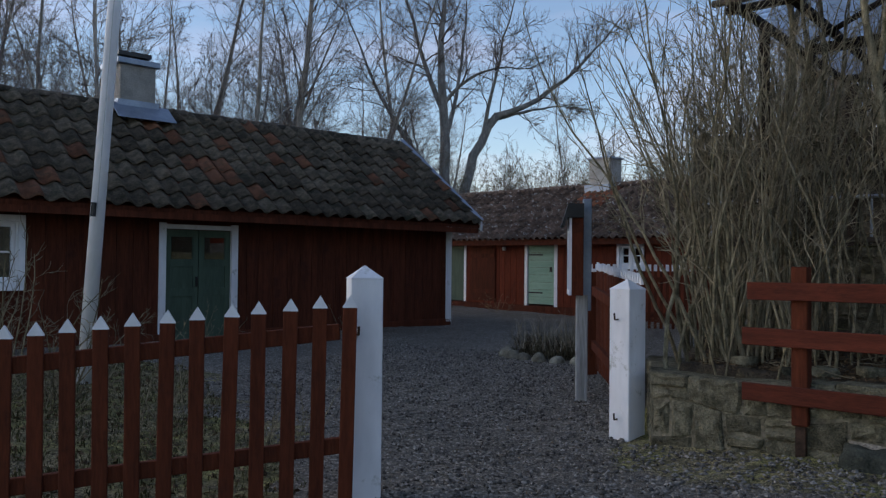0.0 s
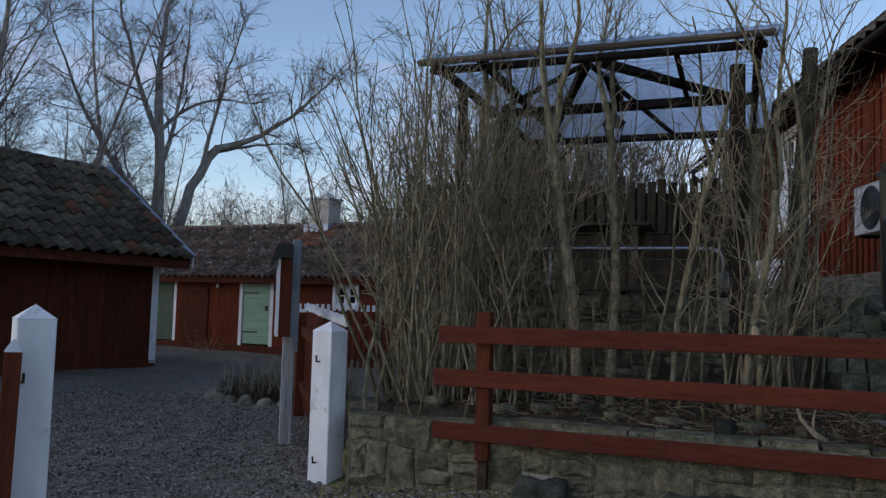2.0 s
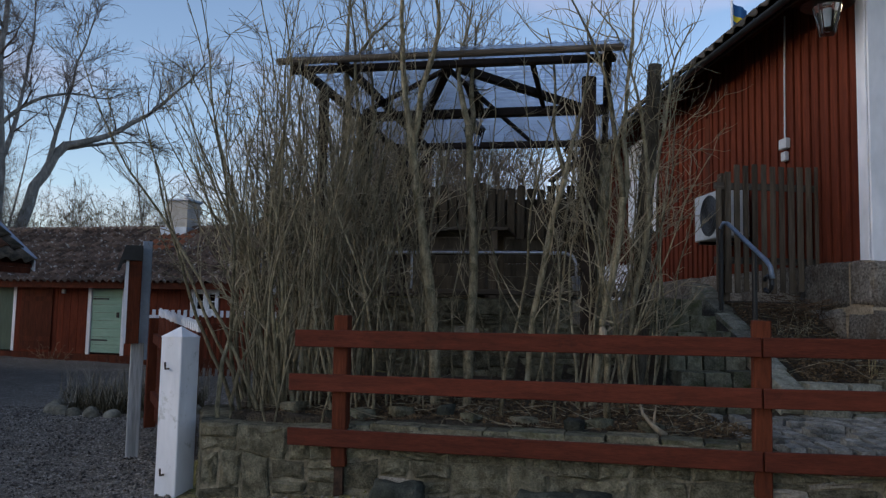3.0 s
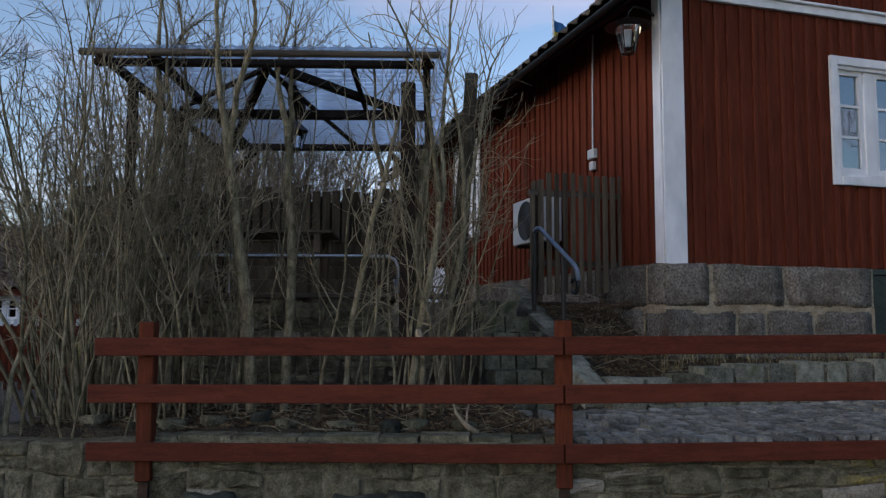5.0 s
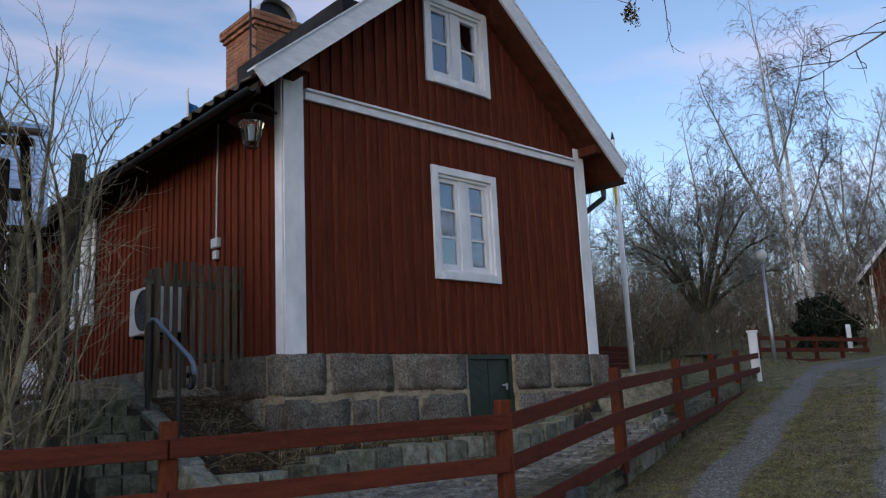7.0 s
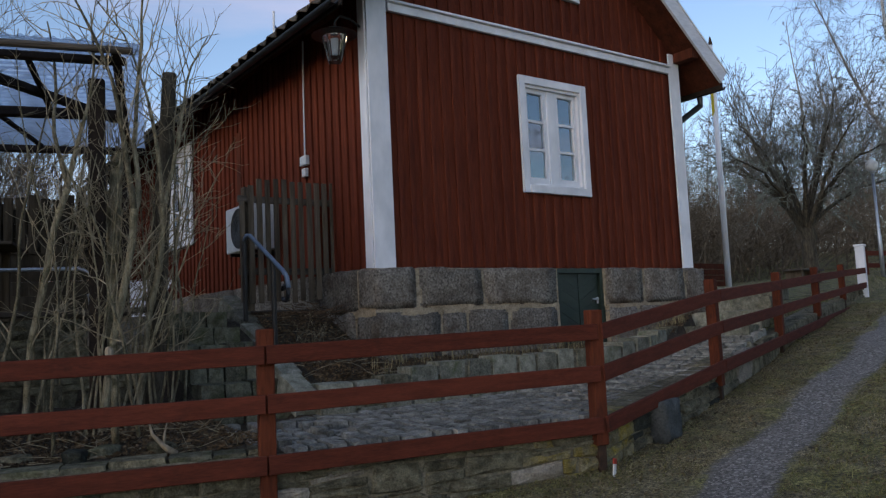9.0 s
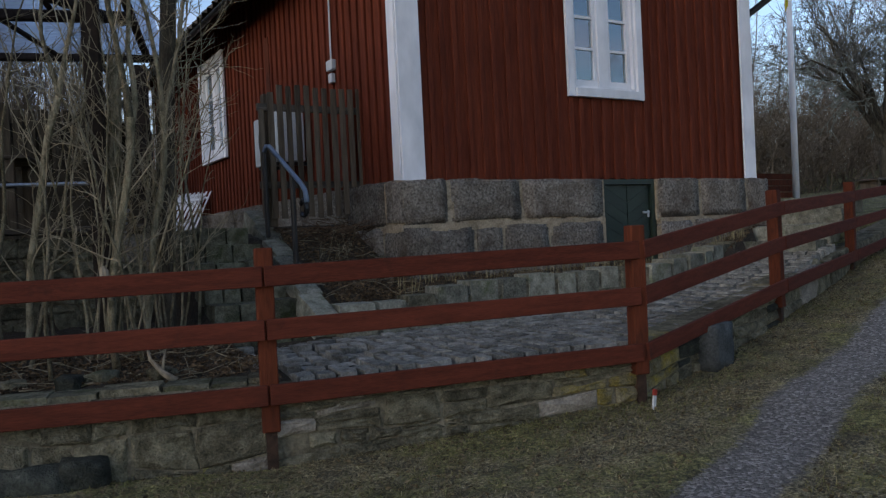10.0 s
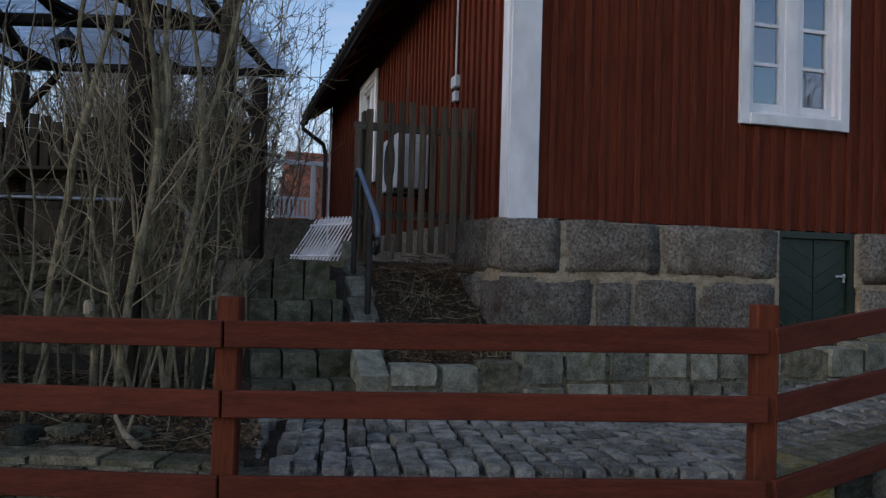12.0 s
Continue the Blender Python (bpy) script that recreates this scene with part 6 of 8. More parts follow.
def build_terrace():
    # plank edge on the terrace wall, tubular rail, board fence behind
    e = thing("edge_plank", pose(-0.5, float(terrace_y(-0.5)), 1.575, 0, 0, -19.8), "grey weathered plank lying along the terrace wall", "plank")
    part("plank", boxes((0.0, 3.3, -0.03, 0.25, 0.05, 0.095), bevel=0.006), GREY_WOOD_H, e)
    rl = thing("tube_railing", pose(-0.75, 8.22, 1.62, 0, 0, -16.5), "galvanised tubular railing along the terrace edge", "railing")
    part("tube", pipe([(0, 0, 0), (0, 0, 0.30), (0.03, 0, 0.37), (0.10, 0, 0.40), (3.0, 0, 0.40), (3.07, 0, 0.37), (3.10, 0, 0.30), (3.10, 0, 0)], 0.015, 8), GALV, rl, smooth=True)
    part("stay", pipe([(1.55, 0, 0), (1.55, 0, 0.38)], 0.012, 8), GALV, rl)
    f = thing("board_fence", pose(0.1, 10.1, 1.6, 0, 0, -15.7), "dark weathered board fence with uneven upright slats", "fence")
    r = np.random.default_rng(61)
    for k in range(-1, 7):
        part("plank", boxes((-1.2, 2.9, r.uniform(-0.01, 0.01), 0.03, 0.15 + k * 0.155, 0.15 + k * 0.155 + 0.151), bevel=0.003), FENCE_DARK, f)
    for k in range(34):
        x = -1.15 + k * 0.118
        part("slat", boxes((x, x + 0.092, -0.03, -0.011, 0.75, 1.38 + r.uniform(-0.05, 0.06)), bevel=0.004), FENCE_DARK, f)
    for k in range(2):
        part("fence_post", boxes((0.1 + k * 1.6, 0.2 + k * 1.6, 0.03, 0.13, -0.05, 1.3), bevel=0.006), FENCE_DARK, f)
    # table and bench under the roof
    t = thing("garden_table", pose(1.0, 8.7, 1.62, 0, 0, -15.7), "dark wooden garden table under the pergola", "table")
    for k in range(5):
        part("table_board", boxes((-0.85, 0.85, -0.36 + k * 0.145, -0.225 + k * 0.145, 0.68, 0.71), bevel=0.005), GREY_WOOD_H, t)
    for sx in (-0.7, 0.7):
        for sy in (-0.3, 0.3):
            part("leg", boxes((sx - 0.035, sx + 0.035, sy - 0.035, sy + 0.035, -0.03, 0.679), bevel=0.004), GREY_WOOD, t)
    b = thing("garden_bench", pose(0.8, 7.95, 1.62, 0, 0, -15.7), "dark wooden bench in front of the table", "bench")
    part("seat", boxes((-0.8, 0.8, -0.15, 0.15, 0.40, 0.44), bevel=0.006), GREY_WOOD_H, b)
    for sx in (-0.65, 0.65):
        part("leg", boxes((sx - 0.03, sx + 0.03, -0.12, 0.12, -0.03, 0.399), bevel=0.004), GREY_WOOD, b)
    for x, y in ((-0.55, 8.25), (0.05, 8.05), (2.3, 7.42)):
        pt = thing("zinc_pot", pose(x, y, 1.60), "small empty zinc flower pot on the terrace edge", "pot", "zinc pots")
        bm = bmesh.new()
        bmesh.ops.create_cone(bm, cap_ends=True, segments=14, radius1=0.07, radius2=0.10, depth=0.20, matrix=Matrix.Translation((0, 0, 0.10)))
        part("bowl", bm, GALV, pt, smooth=False)
        part("rim", tubes([(np.array([(0.10 * math.cos(a), 0.10 * math.sin(a), 0.20) for a in np.linspace(0, 2 * math.pi, 15)]), np.full(15, 0.008))], 5), GALV, pt)


build_pergola()
build_terrace()


# ---- beside the house ----
def build_house_side():
    s = thing("slat_screen", pose(3.50, 7.05, 1.66), "grey weathered slat screen hiding a heat pump", "screen")
    r = np.random.default_rng(71)
    for k in range(12):
        x = -0.085 + k * 0.084
        part("slat", boxes((x, x + r.uniform(0.046, 0.056), -0.02, 0.0, 0.02 + r.uniform(-0.01, 0.02), 1.17 + r.uniform(-0.015, 0.015) - (0.22, 0.05, 0.0)[min(k, 2)]), bevel=0.003), GREY_WOOD, s)
    for z in (0.28, 0.95):
        part("cross_rail", boxes((-0.09, 0.92, 0.001, 0.035, z, z + 0.06), bevel=0.003), GREY_WOOD_H, s)
    part("post", boxes((-0.02, 0.06, 0.036, 0.116, -0.05, 1.1), bevel=0.004), GREY_WOOD, s)
    ac = thing("heat_pump", pose(4.00, 8.22, 2.31), "pale grey outdoor heat pump unit on the side wall", "heat pump")
    ac.scale = (1.0, 0.88, 0.88)
    part("case", boxes((0.0, 0.30, 0.0, 0.82, 0.0, 0.58), bevel=0.012), PLASTIC, ac)
    ring = tubes([(np.array([(-0.008, 0.36 + rr * math.cos(a), 0.29 + rr * math.sin(a)) for a in np.linspace(0, 2 * math.pi, 21)]), np.full(21, 0.007)) for rr in (0.06, 0.11, 0.16, 0.21, 0.25)], 4)
    part("fan_guard", ring, PLASTIC_DARK, ac)
    bm = bmesh.new()
    bmesh.ops.create_cone(bm, cap_ends=True, segments=24, radius1=0.25, radius2=0.25, depth=0.004, matrix=Matrix.Translation((-0.002, 0.36, 0.29)) @ Matrix.Rotation(radians(90), 4, "Y"))
    part("fan_opening", bm, PLASTIC_DARK, ac)
    part("bracket", boxes((0.0, 0.44, 0.10, 0.14, -0.04, -0.001)), BLACK_METAL, ac)
    part("bracket", boxes((0.0, 0.44, 0.66, 0.70, -0.04, -0.001)), BLACK_METAL, ac)
    vent = part("end_grille", boxes(*[(0.03, 0.27, -0.012, -0.001, 0.08 + k * 0.05, 0.105 + k * 0.05) for k in range(9)]), PLASTIC, ac)
    # hand rail
    h = thing("hand_rail", pose(3.42, 6.1, 1.1), "black iron hand rail with a blue-grey top tube at the steps", "hand rail")
    part("top_tube", pipe([(0, -0.05, 0.66), (0, -0.02, 0.75), (0, 0.04, 0.80), (0, 0.72, 1.17), (0, 0.80, 1.18), (0, 0.86, 1.14)], 0.019, 8), BLUE_STEEL, h, "worn blue-grey tube", smooth=True)
    part("post", pipe([(0, 0.24, 0.05), (0, 0.24, 0.90)], 0.021, 8), BLACK_METAL, h)
    part("post", pipe([(0, 0.86, 0.42), (0, 0.86, 1.15)], 0.021, 8), BLACK_METAL, h)
    part("scroll", tubes([(np.array([(0, 0.02 + 0.06 * math.cos(a), 0.62 + 0.06 * math.sin(a)) for a in np.linspace(0.5, 5.6, 12)]), np.full(12, 0.018))], 6), BLACK_METAL, h)
    # lamp at the corner
    w = thing("wall_lantern", pose(4.36, 6.35, 4.19), "black barn lantern with a clear bulb on a bracket", "lamp")
    w.scale = (1.12, 1.2, 1.15)
    part("wall_plate", boxes((-0.008, 0.020, -0.04, 0.04, -0.06, 0.06), bevel=0.004), BLACK_METAL, w)
    part("arm", pipe([(0, 0, 0), (-0.10, 0, 0.05), (-0.20, 0.0, 0.06), (-0.245, 0, 0.01), (-0.25, 0, -0.05)], 0.011, 6), BLACK_METAL, w)
    bm = bmesh.new()
    bmesh.ops.create_cone(bm, cap_ends=True, segments=16, radius1=0.185, radius2=0.05, depth=0.06, matrix=Matrix.Translation((-0.25, 0.0, -0.08)))
    part("shade", bm, BLACK_METAL, w)
    bm = bmesh.new()
    bmesh.ops.create_cone(bm, cap_ends=True, segments=12, radius1=0.055, radius2=0.10, depth=0.20, matrix=Matrix.Translation((-0.25, 0.0, -0.225)))
    part("glass_body", bm, LAMP_GLASS, w)
    part("cage", tubes([(np.array([(-0.25 + 0.058 * math.cos(a), 0.058 * math.sin(a), -0.33), (-0.25 + 0.105 * math.cos(a), 0.105 * math.sin(a), -0.12)]), np.array([0.006, 0.006])) for a in np.arange(4) * math.pi / 2 + 0.4], 4), BLACK_METAL, w)
    part("bulb", beam((-0.25, 0.0, -0.27), (-0.25, 0.0, -0.14), 0.035, 0.05, 0, 10), PLASTIC, w)
    # cable and box
    cb = thing("cable_box", pose(4.36, 7.59, 3.02), "white junction boxes with a cable up the red wall", "junction box")
    part("box", boxes((-0.03, 0.02, -0.07, 0.07, 0.10, 0.20), bevel=0.006), PLASTIC, cb)
    part("small_box", boxes((-0.025, 0.02, -0.04, 0.04, -0.02, 0.07), bevel=0.006), PLASTIC, cb)
    part("cable", pipe([(-0.01, -0.02, 0.2), (-0.01, -0.03, 0.8), (-0.01, -0.05, 1.42)], 0.009, 6), PLASTIC, cb)
    # white slatted furniture heaped by the wall
    for k, (x, y, z, rx, ry, rz) in enumerate(((4.00, 11.9, 1.61, 32, 0, 118), (3.86, 11.9, 1.61, 36, 0, 117))):
        g = thing("slatted_panel", pose(x, y, z, rx, ry, rz), "white slatted garden panel leaning against the wall", "garden furniture", "white slatted panels")
        for j in range(12):
            part("slat", boxes((j * 0.085, j * 0.085 + 0.030, 0, 0.010, 0.0, 0.80), bevel=0.002), WHITE_WORN, g)
        for zz in (0.10, 0.66):
            part("cross_rail", boxes((-0.02, 0.985, 0.011, 0.026, zz, zz + 0.03), bevel=0.002), WHITE_WORN, g)


def build_yard_things():
    # notice box on a post
    n = thing("notice_box", pose(-1.68, 7.47, 0.08, 0, 0, 18), "red notice box with a small black roof on a grey post", "notice box")
    part("post", boxes((-0.055, 0.055, -0.04, 0.04, 0.02, 1.05), bevel=0.005), GREY_POST, n)
    part("post_top", boxes((0.002, 0.085, -0.03, 0.03, 0.9, 1.95), bevel=0.005), LEAD, n)
    part("post_shoe", boxes((-0.065, 0.065, -0.05, 0.05, -0.06, 0.06)), BLACK_METAL, n)
    part("case", boxes((-0.105, 0.0, -0.22, 0.22, 1.05, 1.76), bevel=0.004), RED_PICKET, n)
    part("glazed_frame", boxes((-0.130, -0.106, -0.22, -0.17, 1.05, 1.76), (-0.130, -0.106, 0.17, 0.22, 1.05, 1.76), (-0.130, -0.106, -0.17, 0.17, 1.05, 1.10), (-0.130, -0.106, -0.17, 0.17, 1.71, 1.76)), WHITE, n)
    part("pane", boxes((-0.120, -0.116, -0.17, 0.17, 1.10, 1.71)), GLASS, n)
    part("roof", prism([(-0.20, 1.69), (-0.14, 1.89), (0.0, 1.89), (0.0, 1.762), (-0.15, 1.762), (-0.175, 1.69)], -0.26, 0.26), BLACK_METAL, n)
    # flagpole by the cottage
    f = thing("flagpole", pose(-6.3, 5.85, 0.12, 0, 3.6, 24), "tall white-painted wooden flagpole", "flagpole")
    part("pole", tubes([(np.array([(0, 0, -0.1), (0, 0, 4.0), (0, 0, 9.5)]), np.array([0.075, 0.064, 0.04]))], 14), WHITE, f, smooth=True)
    part("cleat", boxes((-0.02, 0.02, -0.12, -0.075, 1.72, 1.86), bevel=0.004), BLACK_METAL, f)
    part("halyard", pipe([(0.03, -0.09, 1.8), (0.03, -0.06, 9.0)], 0.005, 5), PLASTIC, f)
    # ring of stones round a lavender
    r = np.random.default_rng(81)
    for k in range(11):
        a = math.pi * (0.98 + 0.86 * k / 10)
        x, y = -2.65 + 0.95 * math.cos(a), 10.75 + 0.75 * math.sin(a)
        s = thing("edging_boulder", pose(x, y, 0.16, 0, 0, r.uniform(0, 360)), "round field stone edging a lavender bed", "stone", "edging stones")
        bm = bmesh.new()
        bmesh.ops.create_icosphere(bm, subdivisions=2, radius=1.0)
        sx, sy, sz = r.uniform(0.08, 0.14), r.uniform(0.08, 0.12), r.uniform(0.08, 0.115)
        for v in bm.verts:
            q = v.co * (1 + 0.12 * noise.noise(v.co * 1.7 + Vector((k * 3, 0, 0))))
            v.co = Vector((q.x * sx, q.y * sy, q.z * sz))
        part("stone", bm, BOULDER, s, smooth=True)
    # small marker at the wall foot
    m = thing("boundary_marker", pose(4.52, 3.72, 0.37, 0, 8, 0), "small white marker post with a red top", "marker")
    part("stake", boxes((-0.011, 0.011, -0.007, 0.007, -0.02, 0.115), bevel=0.002), PLASTIC, m)
    part("top", boxes((-0.0115, 0.0115, -0.0075, 0.0075, 0.1151, 0.150)), RED_MARK, m)
    # stones lying along the edge of the bed
    rs = np.random.default_rng(88)
    for k in range(10):
        x = -0.1 + k * 0.24 + rs.normal(0, 0.04)
        y = float(front_y(x)) + 0.36 + rs.uniform(0, 0.14)
        w, h = rs.uniform(0.12, 0.22), rs.uniform(0.07, 0.11)
        s = thing("bed_stone", pose(x, y, float(ground_z(x, y)), 0, 0, rs.uniform(0, 360)), "rounded field stone half sunk in the hedge bed", "stone", "stones in the bed")
        part("stone", rough_block(w, w * 0.75, h, k + 30, 0.03, 2), (FIELDSTONE, FIELDSTONE_DARK, STEPSTONE)[k % 3], s, smooth=True).location = (0, 0, h * 0.05)
    # dark slab and rounded boulders at the wall foot
    for k, (x, y, z, w, h, rz, slab) in enumerate(((5.46, 4.06, 0.50, 0.27, 0.31, 14, True), (0.58, 5.10, 0.28, 0.38, 0.34, -18, False), (1.45, 4.79, 0.26, 0.46, 0.42, -20, False), (1.66, 4.73, 0.38, 0.26, 0.18, -20, False))):
        s = thing("dark_boulder", pose(x, y, z, 0, 0, rz), "large dark slab set on edge in the wall" if slab else "rounded dark boulder set into the foot of the wall", "boulder", "boulders at the wall")
        if slab:
            part("stone", rough_block(w, 0.16, h, x, 0.018, 3), SLATE, s, smooth=True).location = (0, 0, h / 2 - 0.03)
            continue
        bm = bmesh.new()
        bmesh.ops.create_icosphere(bm, subdivisions=3, radius=1.0)
        for v in bm.verts:
            n = noise.noise(v.co * 1.4 + Vector((k * 5, 0, 0)))
            q = v.co.normalized() * (1 + 0.22 * n) * (1 / max(0.72, max(abs(c) for c in v.co)) * 0.86)
            v.co = Vector((q.x * w / 2, q.y * 0.14, q.z * h / 2))
        part("stone", bm, FIELDSTONE_DARK, s, smooth=True)


build_house_side()
build_yard_things()


# ---- beyond the house ----
def build_east():
    f = thing("flagpole", pose(12.42, 8.17, 1.60, 0, 0.6, 20), "white flagpole with a small pennant behind the house", "flagpole")
    part("pole", tubes([(np.array([(0, 0, -0.2), (0, 0, 2.5), (0, 0, 4.4)]), np.array([0.052, 0.046, 0.034]))], 12), WHITE, f, smooth=True)
    part("finial", beam((0, 0, 4.4), (0, 0, 4.55), 0.08, 0.02, 0, 8), RUST, f)
    part("pennant", ([(-0.04, 0, 3.62), (-0.16, 0.01, 3.50), (-0.13, 0.02, 3.10), (-0.05, 0, 3.2), (-0.04, 0.006, 3.62), (-0.16, 0.016, 3.50), (-0.13, 0.026, 3.10), (-0.05, 0.006, 3.2)], [(0, 1, 2, 3), (4, 7, 6, 5), (0, 4, 5, 1), (1, 5, 6, 2), (2, 6, 7, 3), (3, 7, 4, 0)]), FLAG_YELLOW, f)
    lp = thing("street_lamp", pose(20.6, 9.46, 1.80, 0, -1.2, 0), "grey street lamp with a globe of frosted glass", "lamp")
    part("pole", tubes([(np.array([(0, 0, -0.1), (0, 0, 1.2), (0, 0, 1.25), (0, 0, 2.78)]), np.array([0.05, 0.05, 0.036, 0.032]))], 12), GALV, lp, smooth=True)
    bm = bmesh.new()
    bmesh.ops.create_uvsphere(bm, u_segments=20, v_segments=12, radius=0.15, matrix=Matrix.Translation((0, 0, 2.95)))
    part("globe", bm, OPAL, lp, smooth=True)
    part("collar", beam((0, 0, 2.75), (0, 0, 2.83), 0.12, 0.16, 0, 12), GALV, lp)
    # far rail fence
    fe = thing("rail_fence", pose(21.6, 10.35, 1.75, 0, 0, -4), "far red three-rail fence across the lane end", "fence")
    for k in range(5):
        part("post", boxes((k * 1.6 - 0.05, k * 1.6 + 0.05, -0.05, 0.05, -0.2, 1.05)), RED_PICKET, fe)
    for z in (0.30, 0.62, 0.94):
        part("rail", boxes((-0.1, 6.5, -0.08, -0.051, z - 0.06, z + 0.06)), RED_RAIL, fe)
    fe = thing("board_fence", pose(9.4, 13.6, 1.7, 0, 0, 3), "dark brown board fence behind the lawn", "fence")
    for k in range(6):
        part("plank", boxes((0, 12.0, 0, 0.03, 0.05 + k * 0.17, 0.20 + k * 0.17)), RED_DARK, fe)
    for k in range(7):
        part("post", boxes((k * 2.0 - 0.05, k * 2.0 + 0.05, 0.031, 0.13, -0.2, 1.15)), RED_DARK, fe)
    mk = thing("marker_post", pose(28.18, 10.42, 2.25, 0, 0, 0), "white roadside marker post", "post")
    part("post", boxes((-0.06, 0.06, -0.06, 0.06, -0.1, 1.0), bevel=0.01), WHITE, mk)
    # garden bench under the apple tree
    b = thing("garden_bench", pose(17.3, 9.6, 1.75, 0, 0, 10), "weathered garden bench under the apple tree", "bench")
    part("seat", boxes((-0.7, 0.7, -0.2, 0.2, 0.42, 0.46)), GREY_WOOD_H, b)
    for s in (-0.55, 0.55):
        part("leg", boxes((s - 0.04, s + 0.04, -0.17, 0.17, -0.1, 0.419)), GREY_WOOD, b)
    # far houses
    h = thing("red_cottage", pose(37.5, 10.4, 4.0, 0, 0, -106), "far red cottage with white corner boards", "house")
    part("wall", prism([(-2.6, -0.6), (2.6, -0.6), (2.6, 2.0), (0, 4.3), (-2.6, 2.0)], 0, 6), RED, h)
    for s in (-1, 1):
        part("roof", prism([(0, 4.35), (s * 3.1, 1.6), (s * 3.1, 1.75), (0, 4.52)], -0.4, 6.4), TILE_JOINED, h)
        part("verge_board", prism([(0, 4.50), (s * 3.12, 1.74), (s * 3.12, 1.54), (0, 4.28)], -0.45, -0.41), WHITE_RAKE, h)
        part("corner_board", boxes((s * 2.6 - 0.08, s * 2.6 + 0.08, -0.03, -0.002, -0.6, 1.95)), WHITE, h)
    h = thing("plaster_house", pose(24.5, 19.0, 1.9, 0, 0, 25), "far pale plastered house with a grey roof", "house")
    part("wall", boxes((-4, 4, 0, 6, -0.3, 2.6)), YELLOW_HOUSE, h)
    part("roof", prism([(-0.4, 2.5), (6.4, 2.5), (3, 4.6)], -4.4, 4.4), TILE_JOINED, h).matrix_basis = pose(0, 0, 0, 0, 0, 90)
    for x in (-2.5, 0.5):
        w = part("window", boxes((x, x + 1.0, -0.04, 0.0, 0.8, 1.9)), WHITE, h)
        part("pane", boxes((x + 0.1, x + 0.9, -0.05, -0.041, 0.9, 1.8)), PLASTIC_DARK, w)
    # neighbour beyond the passage
    h = thing("tiled_house", pose(8.9, 33.0, 1.9, 0, 0, 4), "far house with an orange tile roof and white porch", "house")
    part("wall", boxes((-3.4, 4, 0, 6, -0.3, 1.6)), YELLOW_HOUSE, h)
    rf = part("roof", prism([(-0.4, 1.5), (6.4, 1.5), (3, 4.6)], -4.0, 3.6), TILE_FAR, h, "orange clay tile roof")
    rf.matrix_basis = pose(0, 0, 0, 0, 0, 90)
    # white porch frame on a stone foot past the house
    pc = thing("garden_porch", pose(3.3, 19.0, 1.6, 0, 0, 4), "white-painted open porch with turned balusters on a stone foot", "porch")
    part("stone_foot", boxes((-0.4, 1.6, 0.0, 1.2, -0.1, 1.0)), MORTAR, pc, "grey rubble foot")
    part("beam", boxes((-0.3, 1.5, -0.06, 0.06, 2.22, 2.32), bevel=0.006), WHITE_WORN, pc)
    for x in (-0.1, 1.15):
        part("post", boxes((x - 0.05, x + 0.05, -0.05, 0.05, 1.001, 2.219), bevel=0.005), WHITE_WORN, pc)
    for k in range(11):
        part("baluster", boxes((0.0 + k * 0.1, 0.055 + k * 0.1, -0.02, 0.02, 1.08, 1.44), bevel=0.004), WHITE_WORN, pc)
    part("porch_rail", boxes((-0.05, 1.1, -0.035, 0.035, 1.441, 1.50)), WHITE_WORN, pc)
    part("porch_rail", boxes((-0.05, 1.1, -0.035, 0.035, 1.03, 1.079)), WHITE_WORN, pc)
    h = thing("brick_house", pose(-20.5, 52.0, -0.9, 0, 0, 20), "far brick house glimpsed between bare trees", "house")
    part("wall", boxes((-3, 2.5, 0, 8, 0.0, 5.2)), BRICK, h)
    part("roof", prism([(-0.4, 5.1), (8.4, 5.1), (4, 7.0)], -2.9, 3.4), TILE_FAR, h).matrix_basis = pose(0, 0, 0, 0, 0, 90)
    # flag far behind the roof
    f = thing("flag", pose(12.2, 25.6, 2.45), "blue and yellow flag on a far white pole", "flag")
    part("pole", tubes([(np.array([(0, 0, -0.2), (0, 0, 10.3)]), np.array([0.07, 0.04]))], 8), WHITE, f)
    xs = np.linspace(0.05, 0.55, 7)
    for nm, za, zb, mt in (("blue_cloth", 8.8, 9.2, FLAG_BLUE), ("yellow_cloth", 9.2, 9.4, FLAG_YELLOW), ("blue_cloth", 9.4, 9.8, FLAG_BLUE)):
        v = [(x, 0.05 * math.sin(i * 1.4) + d, z - 0.45 * (x - 0.05)) for d in (0, 0.008) for z in (za, zb) for i, x in enumerate(xs)]
        part(nm, (v, [(i, i + 1, i + 8, i + 7) for i in range(6)] + [(14 + i, 21 + i, 22 + i, 15 + i) for i in range(6)]), mt, f)


build_east()
build_paving()


# ---- plants ----
def wander(r, start, direction, length, r0, r1, segs, bend=0.18, rise=0.0):
    """One crooked, tapering branch: its points and radii."""
    p, d = np.array(start, float), np.array(direction, float)
    d /= np.linalg.norm(d)
    pts, step = [p.copy()], length / segs
    for _ in range(segs):
        d = d + r.normal(0, bend, 3) + np.array((0, 0, rise))
        d /= np.linalg.norm(d)
        p = p + d * step
        pts.append(p.copy())
    return np.array(pts), np.linspace(r0, r1, segs + 1)


